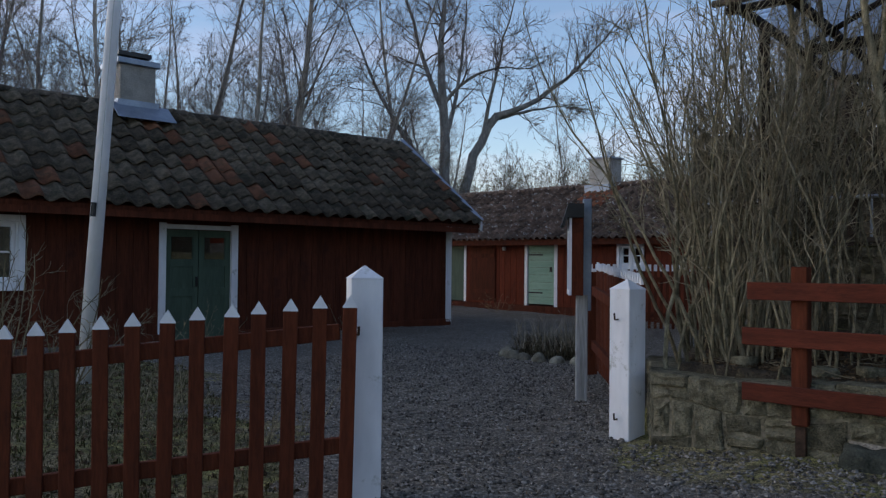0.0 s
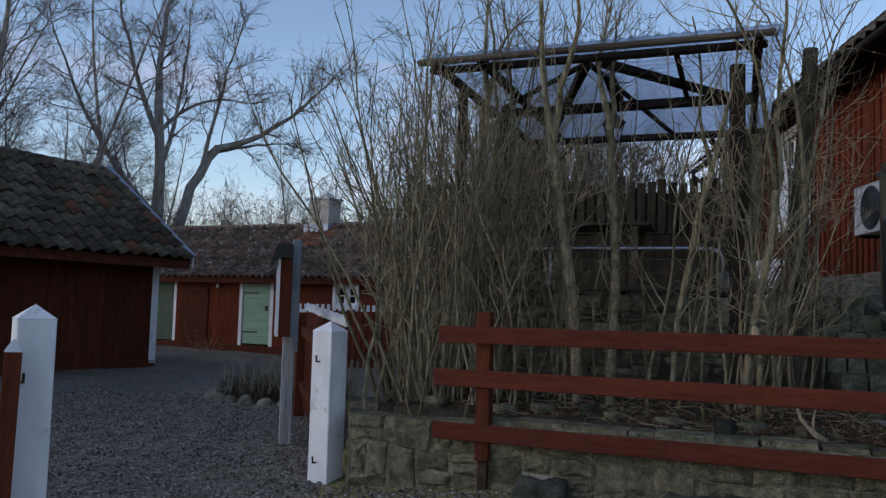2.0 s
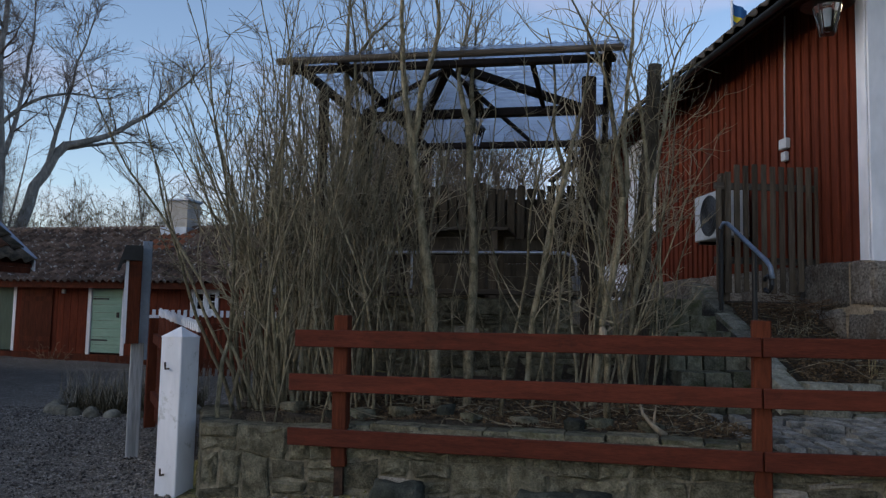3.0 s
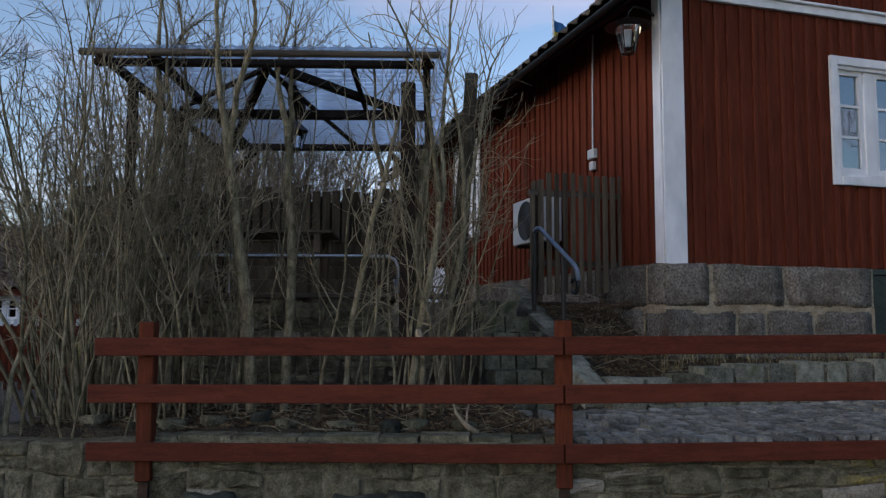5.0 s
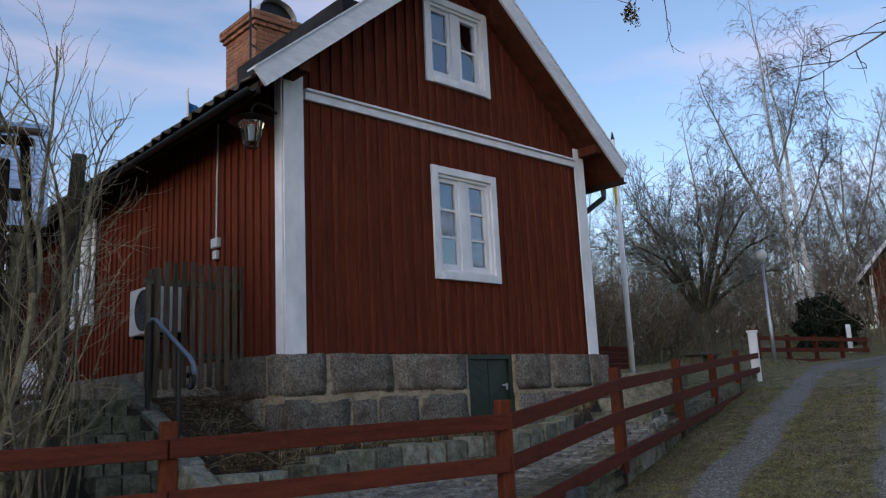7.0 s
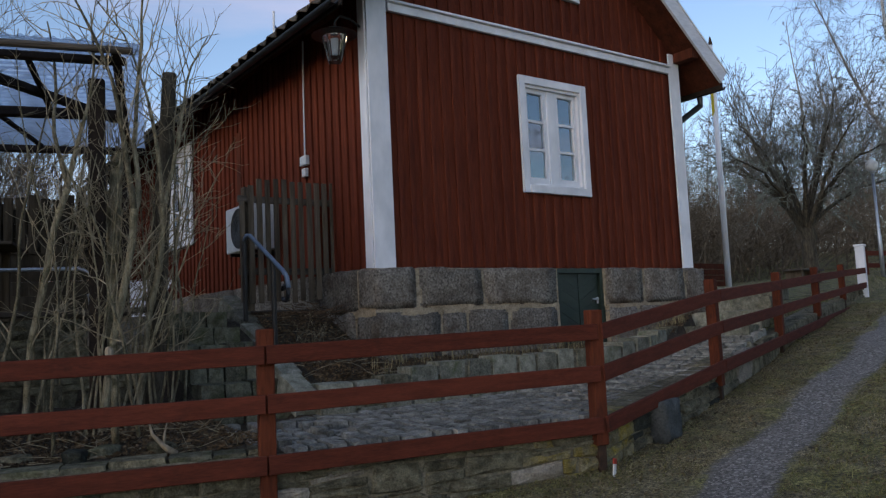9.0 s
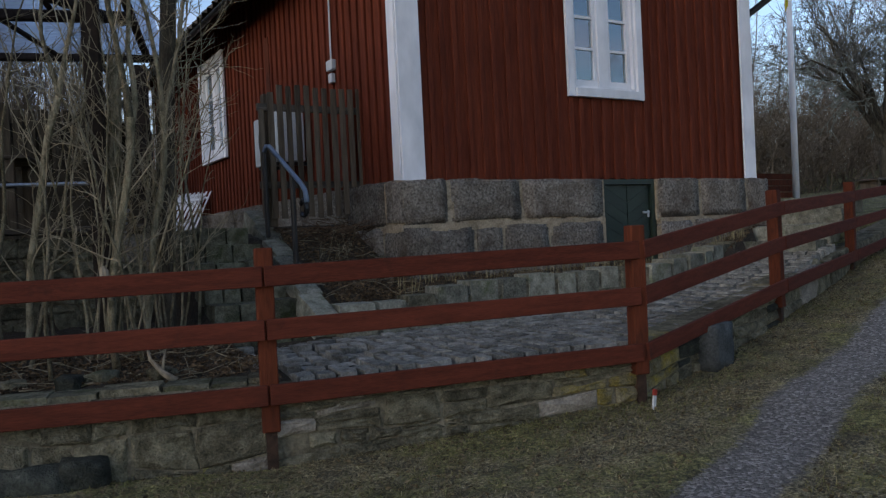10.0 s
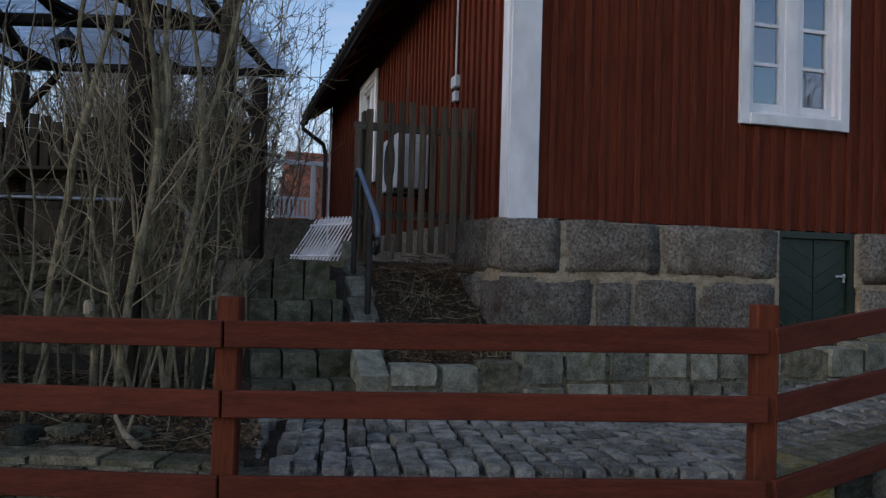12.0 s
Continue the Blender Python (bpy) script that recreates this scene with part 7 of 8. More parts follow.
def sprout(r, parent, s, angle):
    """Start and direction of a side branch at the share s of its parent."""
    pts, rad = parent
    k = s * (len(pts) - 1)
    i = min(int(k), len(pts) - 2)
    p = pts[i] + (pts[i + 1] - pts[i]) * (k - i)
    d = pts[i + 1] - pts[i]
    d /= np.linalg.norm(d) + 1e-9
    q = r.normal(0, 1, 3)
    q -= q.dot(d) * d
    q /= np.linalg.norm(q) + 1e-9
    return p, d * math.cos(angle) + q * math.sin(angle), rad[i] + (rad[i + 1] - rad[i]) * (k - i)


def bare_tree(seed, height, r0, first=0.25, limbs=12, twigs=9, fine=5, spread=0.75, rise=0.03, reach=0.42, bend=0.12, forks=1, droop=0.0, lean=0.06, thin=0.006):
    """Bare tree: thick wood and fine twigs, each a list of branches."""
    r = np.random.default_rng(seed)
    wood, fine_wood = [], []
    stems = []
    for f in range(forks):
        d = np.array((r.normal(0, lean) + (0.22 * math.cos(f * 2.6 + seed) if forks > 1 else 0), r.normal(0, lean) + (0.22 * math.sin(f * 2.6 + seed) if forks > 1 else 0), 1.0))
        stems.append(wander(r, (0.12 * f, 0, -0.2), d, height * (1 - 0.1 * f), r0 * (1 - 0.2 * f), r0 * 0.08, 9, bend * 0.45, 0.02))
    wood += stems
    for st in stems:
        for k in range(limbs):
            s = first + (0.97 - first) * (k + r.random() * 0.7) / limbs
            p, d, rr = sprout(r, st, s, spread * r.uniform(0.7, 1.25))
            L = height * reach * (1.08 - s) * r.uniform(0.75, 1.25) + height * 0.04
            limb = wander(r, p, d, L, max(rr * 0.30, thin * 1.4), thin * 0.7, 7, bend, rise)
            wood.append(limb)
            n2 = max(3, int(twigs * (L / (height * reach)) + 2))
            for j in range(n2):
                s2 = 0.18 + 0.8 * (j + r.random()) / n2
                p2, d2, r2 = sprout(r, limb, s2, r.uniform(0.4, 0.95))
                L2 = L * r.uniform(0.22, 0.5) * (1.15 - 0.6 * s2)
                tw = wander(r, p2, d2, L2, max(r2 * 0.45, thin * 0.8), thin * 0.4, 5, bend * 1.5, rise - droop)
                fine_wood.append(tw)
                for _ in range(fine):
                    p3, d3, _r = sprout(r, tw, r.uniform(0.15, 1.0), r.uniform(0.35, 0.9))
                    fine_wood.append(wander(r, p3, d3, L2 * r.uniform(0.25, 0.6), thin * 0.62, thin * 0.3, 3, bend * 1.3, rise - droop * 2))
    return wood, fine_wood


def tree(name, spec, m, label, category, bark, twig, group="", sides=7):
    wood, fine_wood = bare_tree(**spec)
    t = thing(name, m, label, category, group)
    part("trunk", tubes(wood, sides, caps=False), bark, t, smooth=True)
    part("crown", tubes(fine_wood, 3, caps=False), twig, t, smooth=True)
    return t


def shrub_mesh(seed, stems, height, r_lo, r_hi, spread=0.16, twig_n=9, fine=3, patch=0.28, bare=0.16, fan=1.1):
    r = np.random.default_rng(seed)
    wood, fine_wood = [], []
    for _ in range(stems):
        a, q = r.uniform(0, 2 * math.pi), patch * math.sqrt(r.random())
        p = (q * math.cos(a), q * math.sin(a), -0.12)
        d = (r.normal(0, spread) + 0.25 * math.cos(a) * spread * 3, r.normal(0, spread) + 0.25 * math.sin(a) * spread * 3, 1)
        h = height * r.uniform(0.62, 1.05)
        rad = r.uniform(r_lo, r_hi)
        st = wander(r, p, d, h, rad, 0.003, 16, 0.085, 0.035)
        wood.append(st)
        for k in range(twig_n):
            s = bare + (0.98 - bare) * ((k + r.random()) / twig_n) ** 0.8
            p2, d2, r2 = sprout(r, st, s, r.uniform(0.4 * fan, fan))
            L = h * r.uniform(0.07, 0.26) * (1.15 - 0.5 * s)
            tw = wander(r, p2, d2, L, min(r2 * 0.55, 0.0065), 0.0018, 6, 0.20, 0.035)
            fine_wood.append(tw)
            for _k in range(fine):
                p3, d3, _r = sprout(r, tw, r.uniform(0.2, 1.0), r.uniform(0.3, 0.8))
                fine_wood.append(wander(r, p3, d3, L * r.uniform(0.25, 0.55), 0.0027, 0.0013, 4, 0.22, 0.03))
    return wood, fine_wood


def shrub(name, m, label, group, **spec):
    wood, fine_wood = shrub_mesh(**spec)
    t = thing(name, m, label, "shrub", group)
    for st in wood:
        part("stem", tubes([st], 6, caps=False), BARK_PALE, t, smooth=True)
    part("crown", tubes(fine_wood, 3, caps=False), TWIG_PALE, t, smooth=True)
    return t


def knotted(r, start, direction, length, r0, r1, segs, bend, rise=0.02):
    """A crooked stem with swellings along it."""
    p, q = wander(r, start, direction, length, r0, r1, segs, bend, rise)
    return p, q * r.uniform(0.86, 1.18, len(q))


def build_hedge():
    r = np.random.default_rng(91)
    # dense clumps by the gate, thin ones before the terrace
    kinds = [dict(seed=100 + k, stems=n, height=h, r_lo=0.008, r_hi=hi, twig_n=tn, fine=4, spread=sp, patch=pt, bare=0.26, fan=0.95) for k, (n, h, hi, sp, pt, tn) in enumerate((
        (8, 3.2, 0.020, 0.050, 0.26, 11), (9, 3.0, 0.017, 0.055, 0.28, 10), (7, 3.3, 0.023, 0.045, 0.24, 11), (4, 2.9, 0.016, 0.06, 0.30, 6), (3, 3.1, 0.018, 0.05, 0.30, 6),
        (4, 2.6, 0.011, 0.08, 0.30, 6), (6, 2.4, 0.010, 0.05, 0.20, 7), (6, 3.0, 0.014, 0.06, 0.34, 10), (5, 1.9, 0.008, 0.10, 0.30, 10)))]
    first = {}
    spots = [(-0.46, 6.05, 0, -6), (-0.40, 6.55, 1, -5), (-0.20, 5.92, 2, -4), (0.06, 6.42, 0, -2), (-0.50, 7.1, 1, -6), (-0.15, 7.05, 2, 0), (0.28, 6.0, 1, -2), (0.40, 6.75, 2, 0), (-0.30, 6.30, 1, -5), (0.10, 5.85, 5, -4), (2.40, 5.92, 6, 2), (1.95, 5.88, 6, 0),
             (0.66, 6.15, 3, 0), (0.70, 6.6, 4, 0), (1.20, 6.25, 3, 0), (1.50, 5.62, 4, 0), (1.80, 6.05, 3, 0), (2.02, 5.55, 4, 0), (2.20, 6.15, 5, 0), (2.45, 6.2, 3, 4),
             (-0.34, 6.1, 7, -5), (0.02, 6.1, 7, -3), (0.55, 5.9, 8, -2), (-0.05, 6.75, 0, -3), (-0.40, 7.6, 2, -4), (0.10, 7.5, 1, -2), (-0.25, 6.0, 6, -3), (0.20, 5.85, 6, -2), (-0.10, 5.8, 8, -2)]
    lab = "tall bare lilac shrub with many pale stems in the hedge"
    for i, (x, y, k, lean) in enumerate(spots):
        z = float(ground_z(x, y)) if x > -0.55 else 0.45
        m = pose(x, y, z, r.normal(0, 2), 0, 0) @ Matrix.Rotation(radians(lean + r.normal(0, 1.5)), 4, "Y") @ Matrix.Rotation(r.uniform(0, 6.28), 4, "Z")
        if k not in first:
            first[k] = shrub("lilac_shrub", m, lab, "hedge shrubs", **kinds[k])
        else:
            copy_thing(first[k], m)
    # stouter stems with few forks
    for j, (x, y, h, rad, dx, fork) in enumerate(((0.86, 5.95, 3.3, 0.040, -0.07, 0.62), (1.06, 5.90, 3.1, 0.034, -0.03, 0.7), (1.94, 5.80, 3.2, 0.030, 0.0, 0.5), (2.20, 5.90, 3.0, 0.022, 0.03, 0.55), (-0.12, 6.55, 3.5, 0.046, 0.02, 0.6), (0.30, 6.2, 3.2, 0.03, -0.05, 0.5), (1.52, 6.05, 2.9, 0.024, 0.02, 0.6))):
        z = float(ground_z(x, y))
        rr = np.random.default_rng(200 + j)
        t = thing("lilac_shrub", pose(x, y, z), "stout forked lilac stem with knotted bark", "shrub", "stout hedge stems")
        st = knotted(rr, (0, 0, -0.1), (dx, 0, 1), h * fork, rad, rad * 0.8, 12, 0.055)
        wood, fine_wood = [st], []
        for f in (-1, 1):
            p, _d, q = sprout(rr, st, 1.0 - 0.05 * (f > 0), 0.1)
            wood.append(knotted(rr, p, (0.16 * f + dx, rr.normal(0, 0.10), 1), h * (1.05 - fork), rad * 0.68, 0.005, 10, 0.10))
        for fk in wood:
            for k in range(9):
                p2, d2, r2 = sprout(rr, fk, 0.3 + 0.7 * k / 9, rr.uniform(0.4, 0.9))
                tw = wander(rr, p2, d2, rr.uniform(0.25, 0.75), 0.006, 0.0018, 5, 0.16, 0.10)
                fine_wood.append(tw)
                for _k in range(4):
                    p3, d3, _q = sprout(rr, tw, rr.uniform(0.2, 1), 0.6)
                    fine_wood.append(wander(rr, p3, d3, rr.uniform(0.10, 0.30), 0.0027, 0.0013, 4, 0.2, 0.06))
        for st in wood:
            part("stem", tubes([st], 8, caps=False), BARK_PALE, t, smooth=True)
        part("crown", tubes(fine_wood, 3, caps=False), TWIG_PALE, t, smooth=True)
    # old lopped trunks
    for x, y, top, rad, bark in ((2.35, 6.06, 3.38, 0.062, BARK_OLD), (2.03, 6.10, 2.75, 0.05, BARK_PALE)):
        z = float(ground_z(x, y))
        rr = np.random.default_rng(int(x * 100))
        t = thing("lopped_trunk", pose(x, y, z), "old tree trunk sawn off square at the top", "tree trunk", "lopped trunks")
        st = wander(rr, (0, 0, -0.1), (0.02, 0.0, 1), top - z + 0.1, rad * 1.15, rad * 0.85, 10, 0.012, 0.03)
        part("trunk", tubes([st], 9), bark, t, smooth=True)
        fine_wood = []
        for k in range(44):
            p2, d2, r2 = sprout(rr, st, rr.uniform(0.15, 0.98), rr.uniform(0.4, 1.35))
            tw = wander(rr, p2, d2, rr.uniform(0.25, 0.85), 0.006, 0.0018, 7, 0.26, 0.06)
            fine_wood.append(tw)
            for _k in range(4):
                p3, d3, _q = sprout(rr, tw, rr.uniform(0.2, 1), 0.6)
                fine_wood.append(wander(rr, p3, d3, rr.uniform(0.12, 0.35), 0.0034, 0.0016, 4, 0.2, 0.06))
        part("crown", tubes(fine_wood, 3, caps=False), TWIG_PALE, t, smooth=True)
    # sawn stub and a pale torn stem at the bed edge
    t = thing("sawn_stub", pose(1.87, 5.25, 0.75), "thin sawn-off stem with a pale cut end", "tree stump")
    part("stem", tubes([(np.array([(0.06, 0.08, -0.05), (0.03, 0.03, 0.2), (0.035, 0.0, 0.42), (0, 0, 0.60)]), np.array([0.026, 0.020, 0.019, 0.023]))], 9), BARK_PALE, t, smooth=True)
    part("cut_end", tubes([(np.array([(0.003, 0, 0.56), (0, 0, 0.60), (-0.006, 0, 0.625)]), np.array([0.024, 0.025, 0.014]))], 9), TORN_WOOD, t)
    t = thing("torn_stem", pose(2.06, 4.93, 0.74), "pale torn stem leaning out of the bed", "branch")
    part("stem", tubes([(np.array([(0.09, -0.04, 0.0), (0.03, 0.0, 0.05), (-0.02, 0.05, 0.12), (-0.03, 0.10, 0.22)]), np.array([0.022, 0.016, 0.010, 0.004])), (np.array([(0.03, 0.0, 0.04), (0.05, 0.04, 0.12), (0.08, 0.08, 0.19)]), np.array([0.010, 0.007, 0.003]))], 7), TORN_WOOD, t, smooth=True)


def bow(r, a, b, c, r0, r1, n=10):
    """A limb bowed from a by b to c."""
    t = np.linspace(0, 1, n)[:, None]
    p = (1 - t) ** 2 * np.array(a) + 2 * t * (1 - t) * np.array(b) + t ** 2 * np.array(c)
    return p + r.normal(0, 0.05, p.shape) * t, np.linspace(r0, r1, n)


def build_maple():
    r = np.random.default_rng(322)
    t = thing("big_maple", pose(-13.6, 30.1, 0.3, 0, 0, 24.8), "large spreading pale-barked bare maple behind the cottages", "tree")
    stem = bow(r, (0.1, 0, -0.3), (0.15, 0, 4.5), (-0.1, 0, 9.0), 0.30, 0.17)
    limbs = [bow(r, (-0.1, 0, 8.9), (-0.3, 0, 11.5), (0.7, 0.3, 16.5), 0.17, 0.03),
             bow(r, (0.0, 0, 7.4), (-1.3, 0.2, 10.2), (-2.3, 0.6, 15.5), 0.13, 0.02),
             bow(r, (0.1, 0, 4.2), (-3.0, 0.5, 7.6), (-4.4, 1.0, 12.5), 0.14, 0.02),
             bow(r, (0.05, 0, 7.8), (1.3, -0.4, 9.6), (3.6, -0.9, 9.0), 0.09, 0.015),
             bow(r, (0.05, 0, 6.2), (0.9, 1.5, 9.0), (1.0, 3.0, 14.0), 0.12, 0.02)]
    arm = bow(r, (0.6, 0, -0.3), (0.5, 0, 5.2), (2.2, 0, 7.3), 0.27, 0.17)
    limbs += [bow(r, (2.15, 0, 7.25), (4.8, -0.3, 7.8), (7.2, -0.6, 11.2), 0.15, 0.02),
              bow(r, (1.9, 0, 7.05), (3.4, 0.5, 7.6), (5.6, 0.8, 8.0), 0.10, 0.015),
              bow(r, (1.62, 0, 6.3), (2.1, -0.8, 9.0), (3.0, -1.4, 12.5), 0.10, 0.015)]
    part("trunk", tubes([stem], 10, caps=False), BARK_MAPLE, t, smooth=True)
    part("trunk", tubes([arm], 10, caps=False), BARK_MAPLE, t, smooth=True)
    fine_wood = []
    for limb in limbs:
        part("limb", tubes([limb], 8, caps=False), BARK_MAPLE, t, smooth=True)
        L = float(np.linalg.norm(np.diff(limb[0], axis=0), axis=1).sum())
        for k in range(int(6 + L * 2.6)):
            s = 0.15 + 0.85 * r.random() ** 0.8
            p, d, q = sprout(r, limb, min(s, 0.99), r.uniform(0.5, 1.1))
            b2 = wander(r, p, d, r.uniform(0.9, 2.6) * (1.2 - 0.5 * s), max(q * 0.4, 0.018), 0.008, 6, 0.20, 0.05)
            fine_wood.append(b2)
            for j in range(9):
                p2, d2, _q = sprout(r, b2, r.uniform(0.2, 1.0), r.uniform(0.4, 1.0))
                b3 = wander(r, p2, d2, r.uniform(0.35, 1.1), 0.010, 0.005, 4, 0.24, 0.05)
                fine_wood.append(b3)
                for _j in range(4):
                    p3, d3, _q = sprout(r, b3, r.uniform(0.2, 1.0), r.uniform(0.4, 0.9))
                    fine_wood.append(wander(r, p3, d3, r.uniform(0.2, 0.5), 0.0065, 0.003, 3, 0.2, 0.05))
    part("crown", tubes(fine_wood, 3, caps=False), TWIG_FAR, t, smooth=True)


def build_birch():
    r = np.random.default_rng(371)
    t = thing("birch_tree", pose(36.2, 14.9, 2.7, 0, 0, -66), "tall white birch with several stems and hanging twigs", "tree")
    stems = [bow(r, (-0.1, 0, -0.3), (-0.5, 0, 6.0), (-0.9, 0, 17.5), 0.17, 0.02, 14),
             bow(r, (0.25, 0.1, -0.3), (0.1, 0.1, 6.0), (-0.5, 0.2, 14.0), 0.16, 0.03, 14),
             bow(r, (-0.25, 0, 4.2), (-2.0, 0.2, 7.5), (-3.7, 0.4, 13.8), 0.11, 0.015, 12),
             bow(r, (0.0, 0.1, 5.5), (1.2, 0.4, 7.5), (2.0, 0.6, 11.2), 0.07, 0.012, 10),
             bow(r, (-0.5, 0, 8.5), (0.6, -0.5, 11.0), (1.3, -0.8, 14.5), 0.06, 0.012, 10)]
    fine_wood = []
    for st in stems:
        thick = st[1][0] > 0.15
        part("trunk" if thick else "limb", tubes([st], 9, caps=False), BIRCH if thick else BIRCH_LIMB, t, smooth=True)
        for k in range(24):
            s = r.uniform(0.22, 0.99)
            p, d, q = sprout(r, st, s, r.uniform(0.5, 1.0))
            b2 = wander(r, p, d + np.array((0, 0, 0.3)), r.uniform(1.0, 2.6) * (1.15 - 0.5 * s), max(q * 0.3, 0.014), 0.006, 6, 0.14, 0.0)
            fine_wood.append(b2)
            for j in range(10):
                p2, d2, _q = sprout(r, b2, r.uniform(0.25, 1.0), r.uniform(0.5, 1.1))
                fine_wood.append(wander(r, p2, d2, r.uniform(0.4, 1.1), 0.009, 0.005, 6, 0.16, -0.14))
                for _j in range(2):
                    p3, d3, _q = sprout(r, fine_wood[-1], r.uniform(0.2, 0.9), 0.6)
                    fine_wood.append(wander(r, p3, d3, r.uniform(0.25, 0.7), 0.0075, 0.004, 5, 0.14, -0.2))
    part("crown", tubes(fine_wood, 3, caps=False), TWIG, t, smooth=True)


def build_apple():
    """An old pruned apple tree: short bole, wide low arms, many upright water shoots, lichen on all of it."""
    r = np.random.default_rng(362)
    t = thing("apple_tree", pose(19.9, 10.9, 1.80), "old lichened apple tree with a dense bare crown", "tree")
    part("trunk", tubes([bow(r, (0, 0, -0.2), (0.12, 0, 0.9), (0.0, 0, 1.7), 0.20, 0.15)], 10, caps=False), BARK_OLD, t, smooth=True)
    fine_wood, hanging = [], []
    # low crooked arms, then steep ones that carry the water shoots
    for k in range(15):
        a = k * 2.4 + r.normal(0, 0.2)
        low_arm = k < 7
        reach = r.uniform(1.9, 3.3) if low_arm else r.uniform(0.8, 2.2)
        zt = r.uniform(2.3, 3.4) if low_arm else r.uniform(3.8, 5.0)
        limb = bow(r, (0, 0, r.uniform(1.2, 1.7)), (reach * 0.5 * math.cos(a), reach * 0.5 * math.sin(a), zt * (1.05 if low_arm else 0.8)), (reach * math.cos(a), reach * math.sin(a), zt), 0.065, 0.014)
        part("limb", tubes([limb], 8, caps=False), BARK_OLD, t, smooth=True)
        for j in range(13):
            p, d, q = sprout(r, limb, r.uniform(0.25, 1.0), r.uniform(0.5, 1.2))
            d = d + np.array((0, 0, 0.7))
            b2 = wander(r, p, d, r.uniform(0.9, 2.3), max(q * 0.3, 0.009), 0.004, 7, 0.12, 0.08)
            fine_wood.append(b2)
            for _j in range(8):
                p2, d2, _q = sprout(r, b2, r.uniform(0.1, 1.0), r.uniform(0.5, 1.1))
                b3 = wander(r, p2, d2, r.uniform(0.2, 0.8), 0.0075, 0.0035, 4, 0.25, 0.02)
                fine_wood.append(b3)
                for _i in range(2):
                    p3, d3, _q = sprout(r, b3, r.uniform(0.2, 1.0), r.uniform(0.5, 1.0))
                    fine_wood.append(wander(r, p3, d3, r.uniform(0.08, 0.25), 0.0055, 0.003, 3, 0.2, 0.02))
        # short drooping spurs thick with lichen
        for j in range(16 if low_arm else 8):
            p, d, q = sprout(r, limb, r.uniform(0.2, 1.0), r.uniform(0.6, 1.3))
            b2 = wander(r, p, d, r.uniform(0.5, 1.3), 0.011, 0.005, 6, 0.20, -0.10)
            hanging.append(b2)
            for _j in range(10):
                p2, d2, _q = sprout(r, b2, r.uniform(0.1, 1.0), r.uniform(0.5, 1.2))
                hanging.append(wander(r, p2, d2, r.uniform(0.12, 0.45), 0.009, 0.005, 4, 0.28, -0.08))
    part("spur_mass", tubes(hanging, 3, caps=False), LICHEN_TWIG, t, "drooping spurs grey-green with lichen", "stuff")
    part("crown", tubes(fine_wood, 3, caps=False), APPLE_SHOOT, t, smooth=True)


def open_view(x, y):
    """The gap between pergola and house, through which the neighbour's roof shows."""
    return y < 33 and 81 < math.degrees(math.atan2(y - 1.2, x - 2.4)) < 87


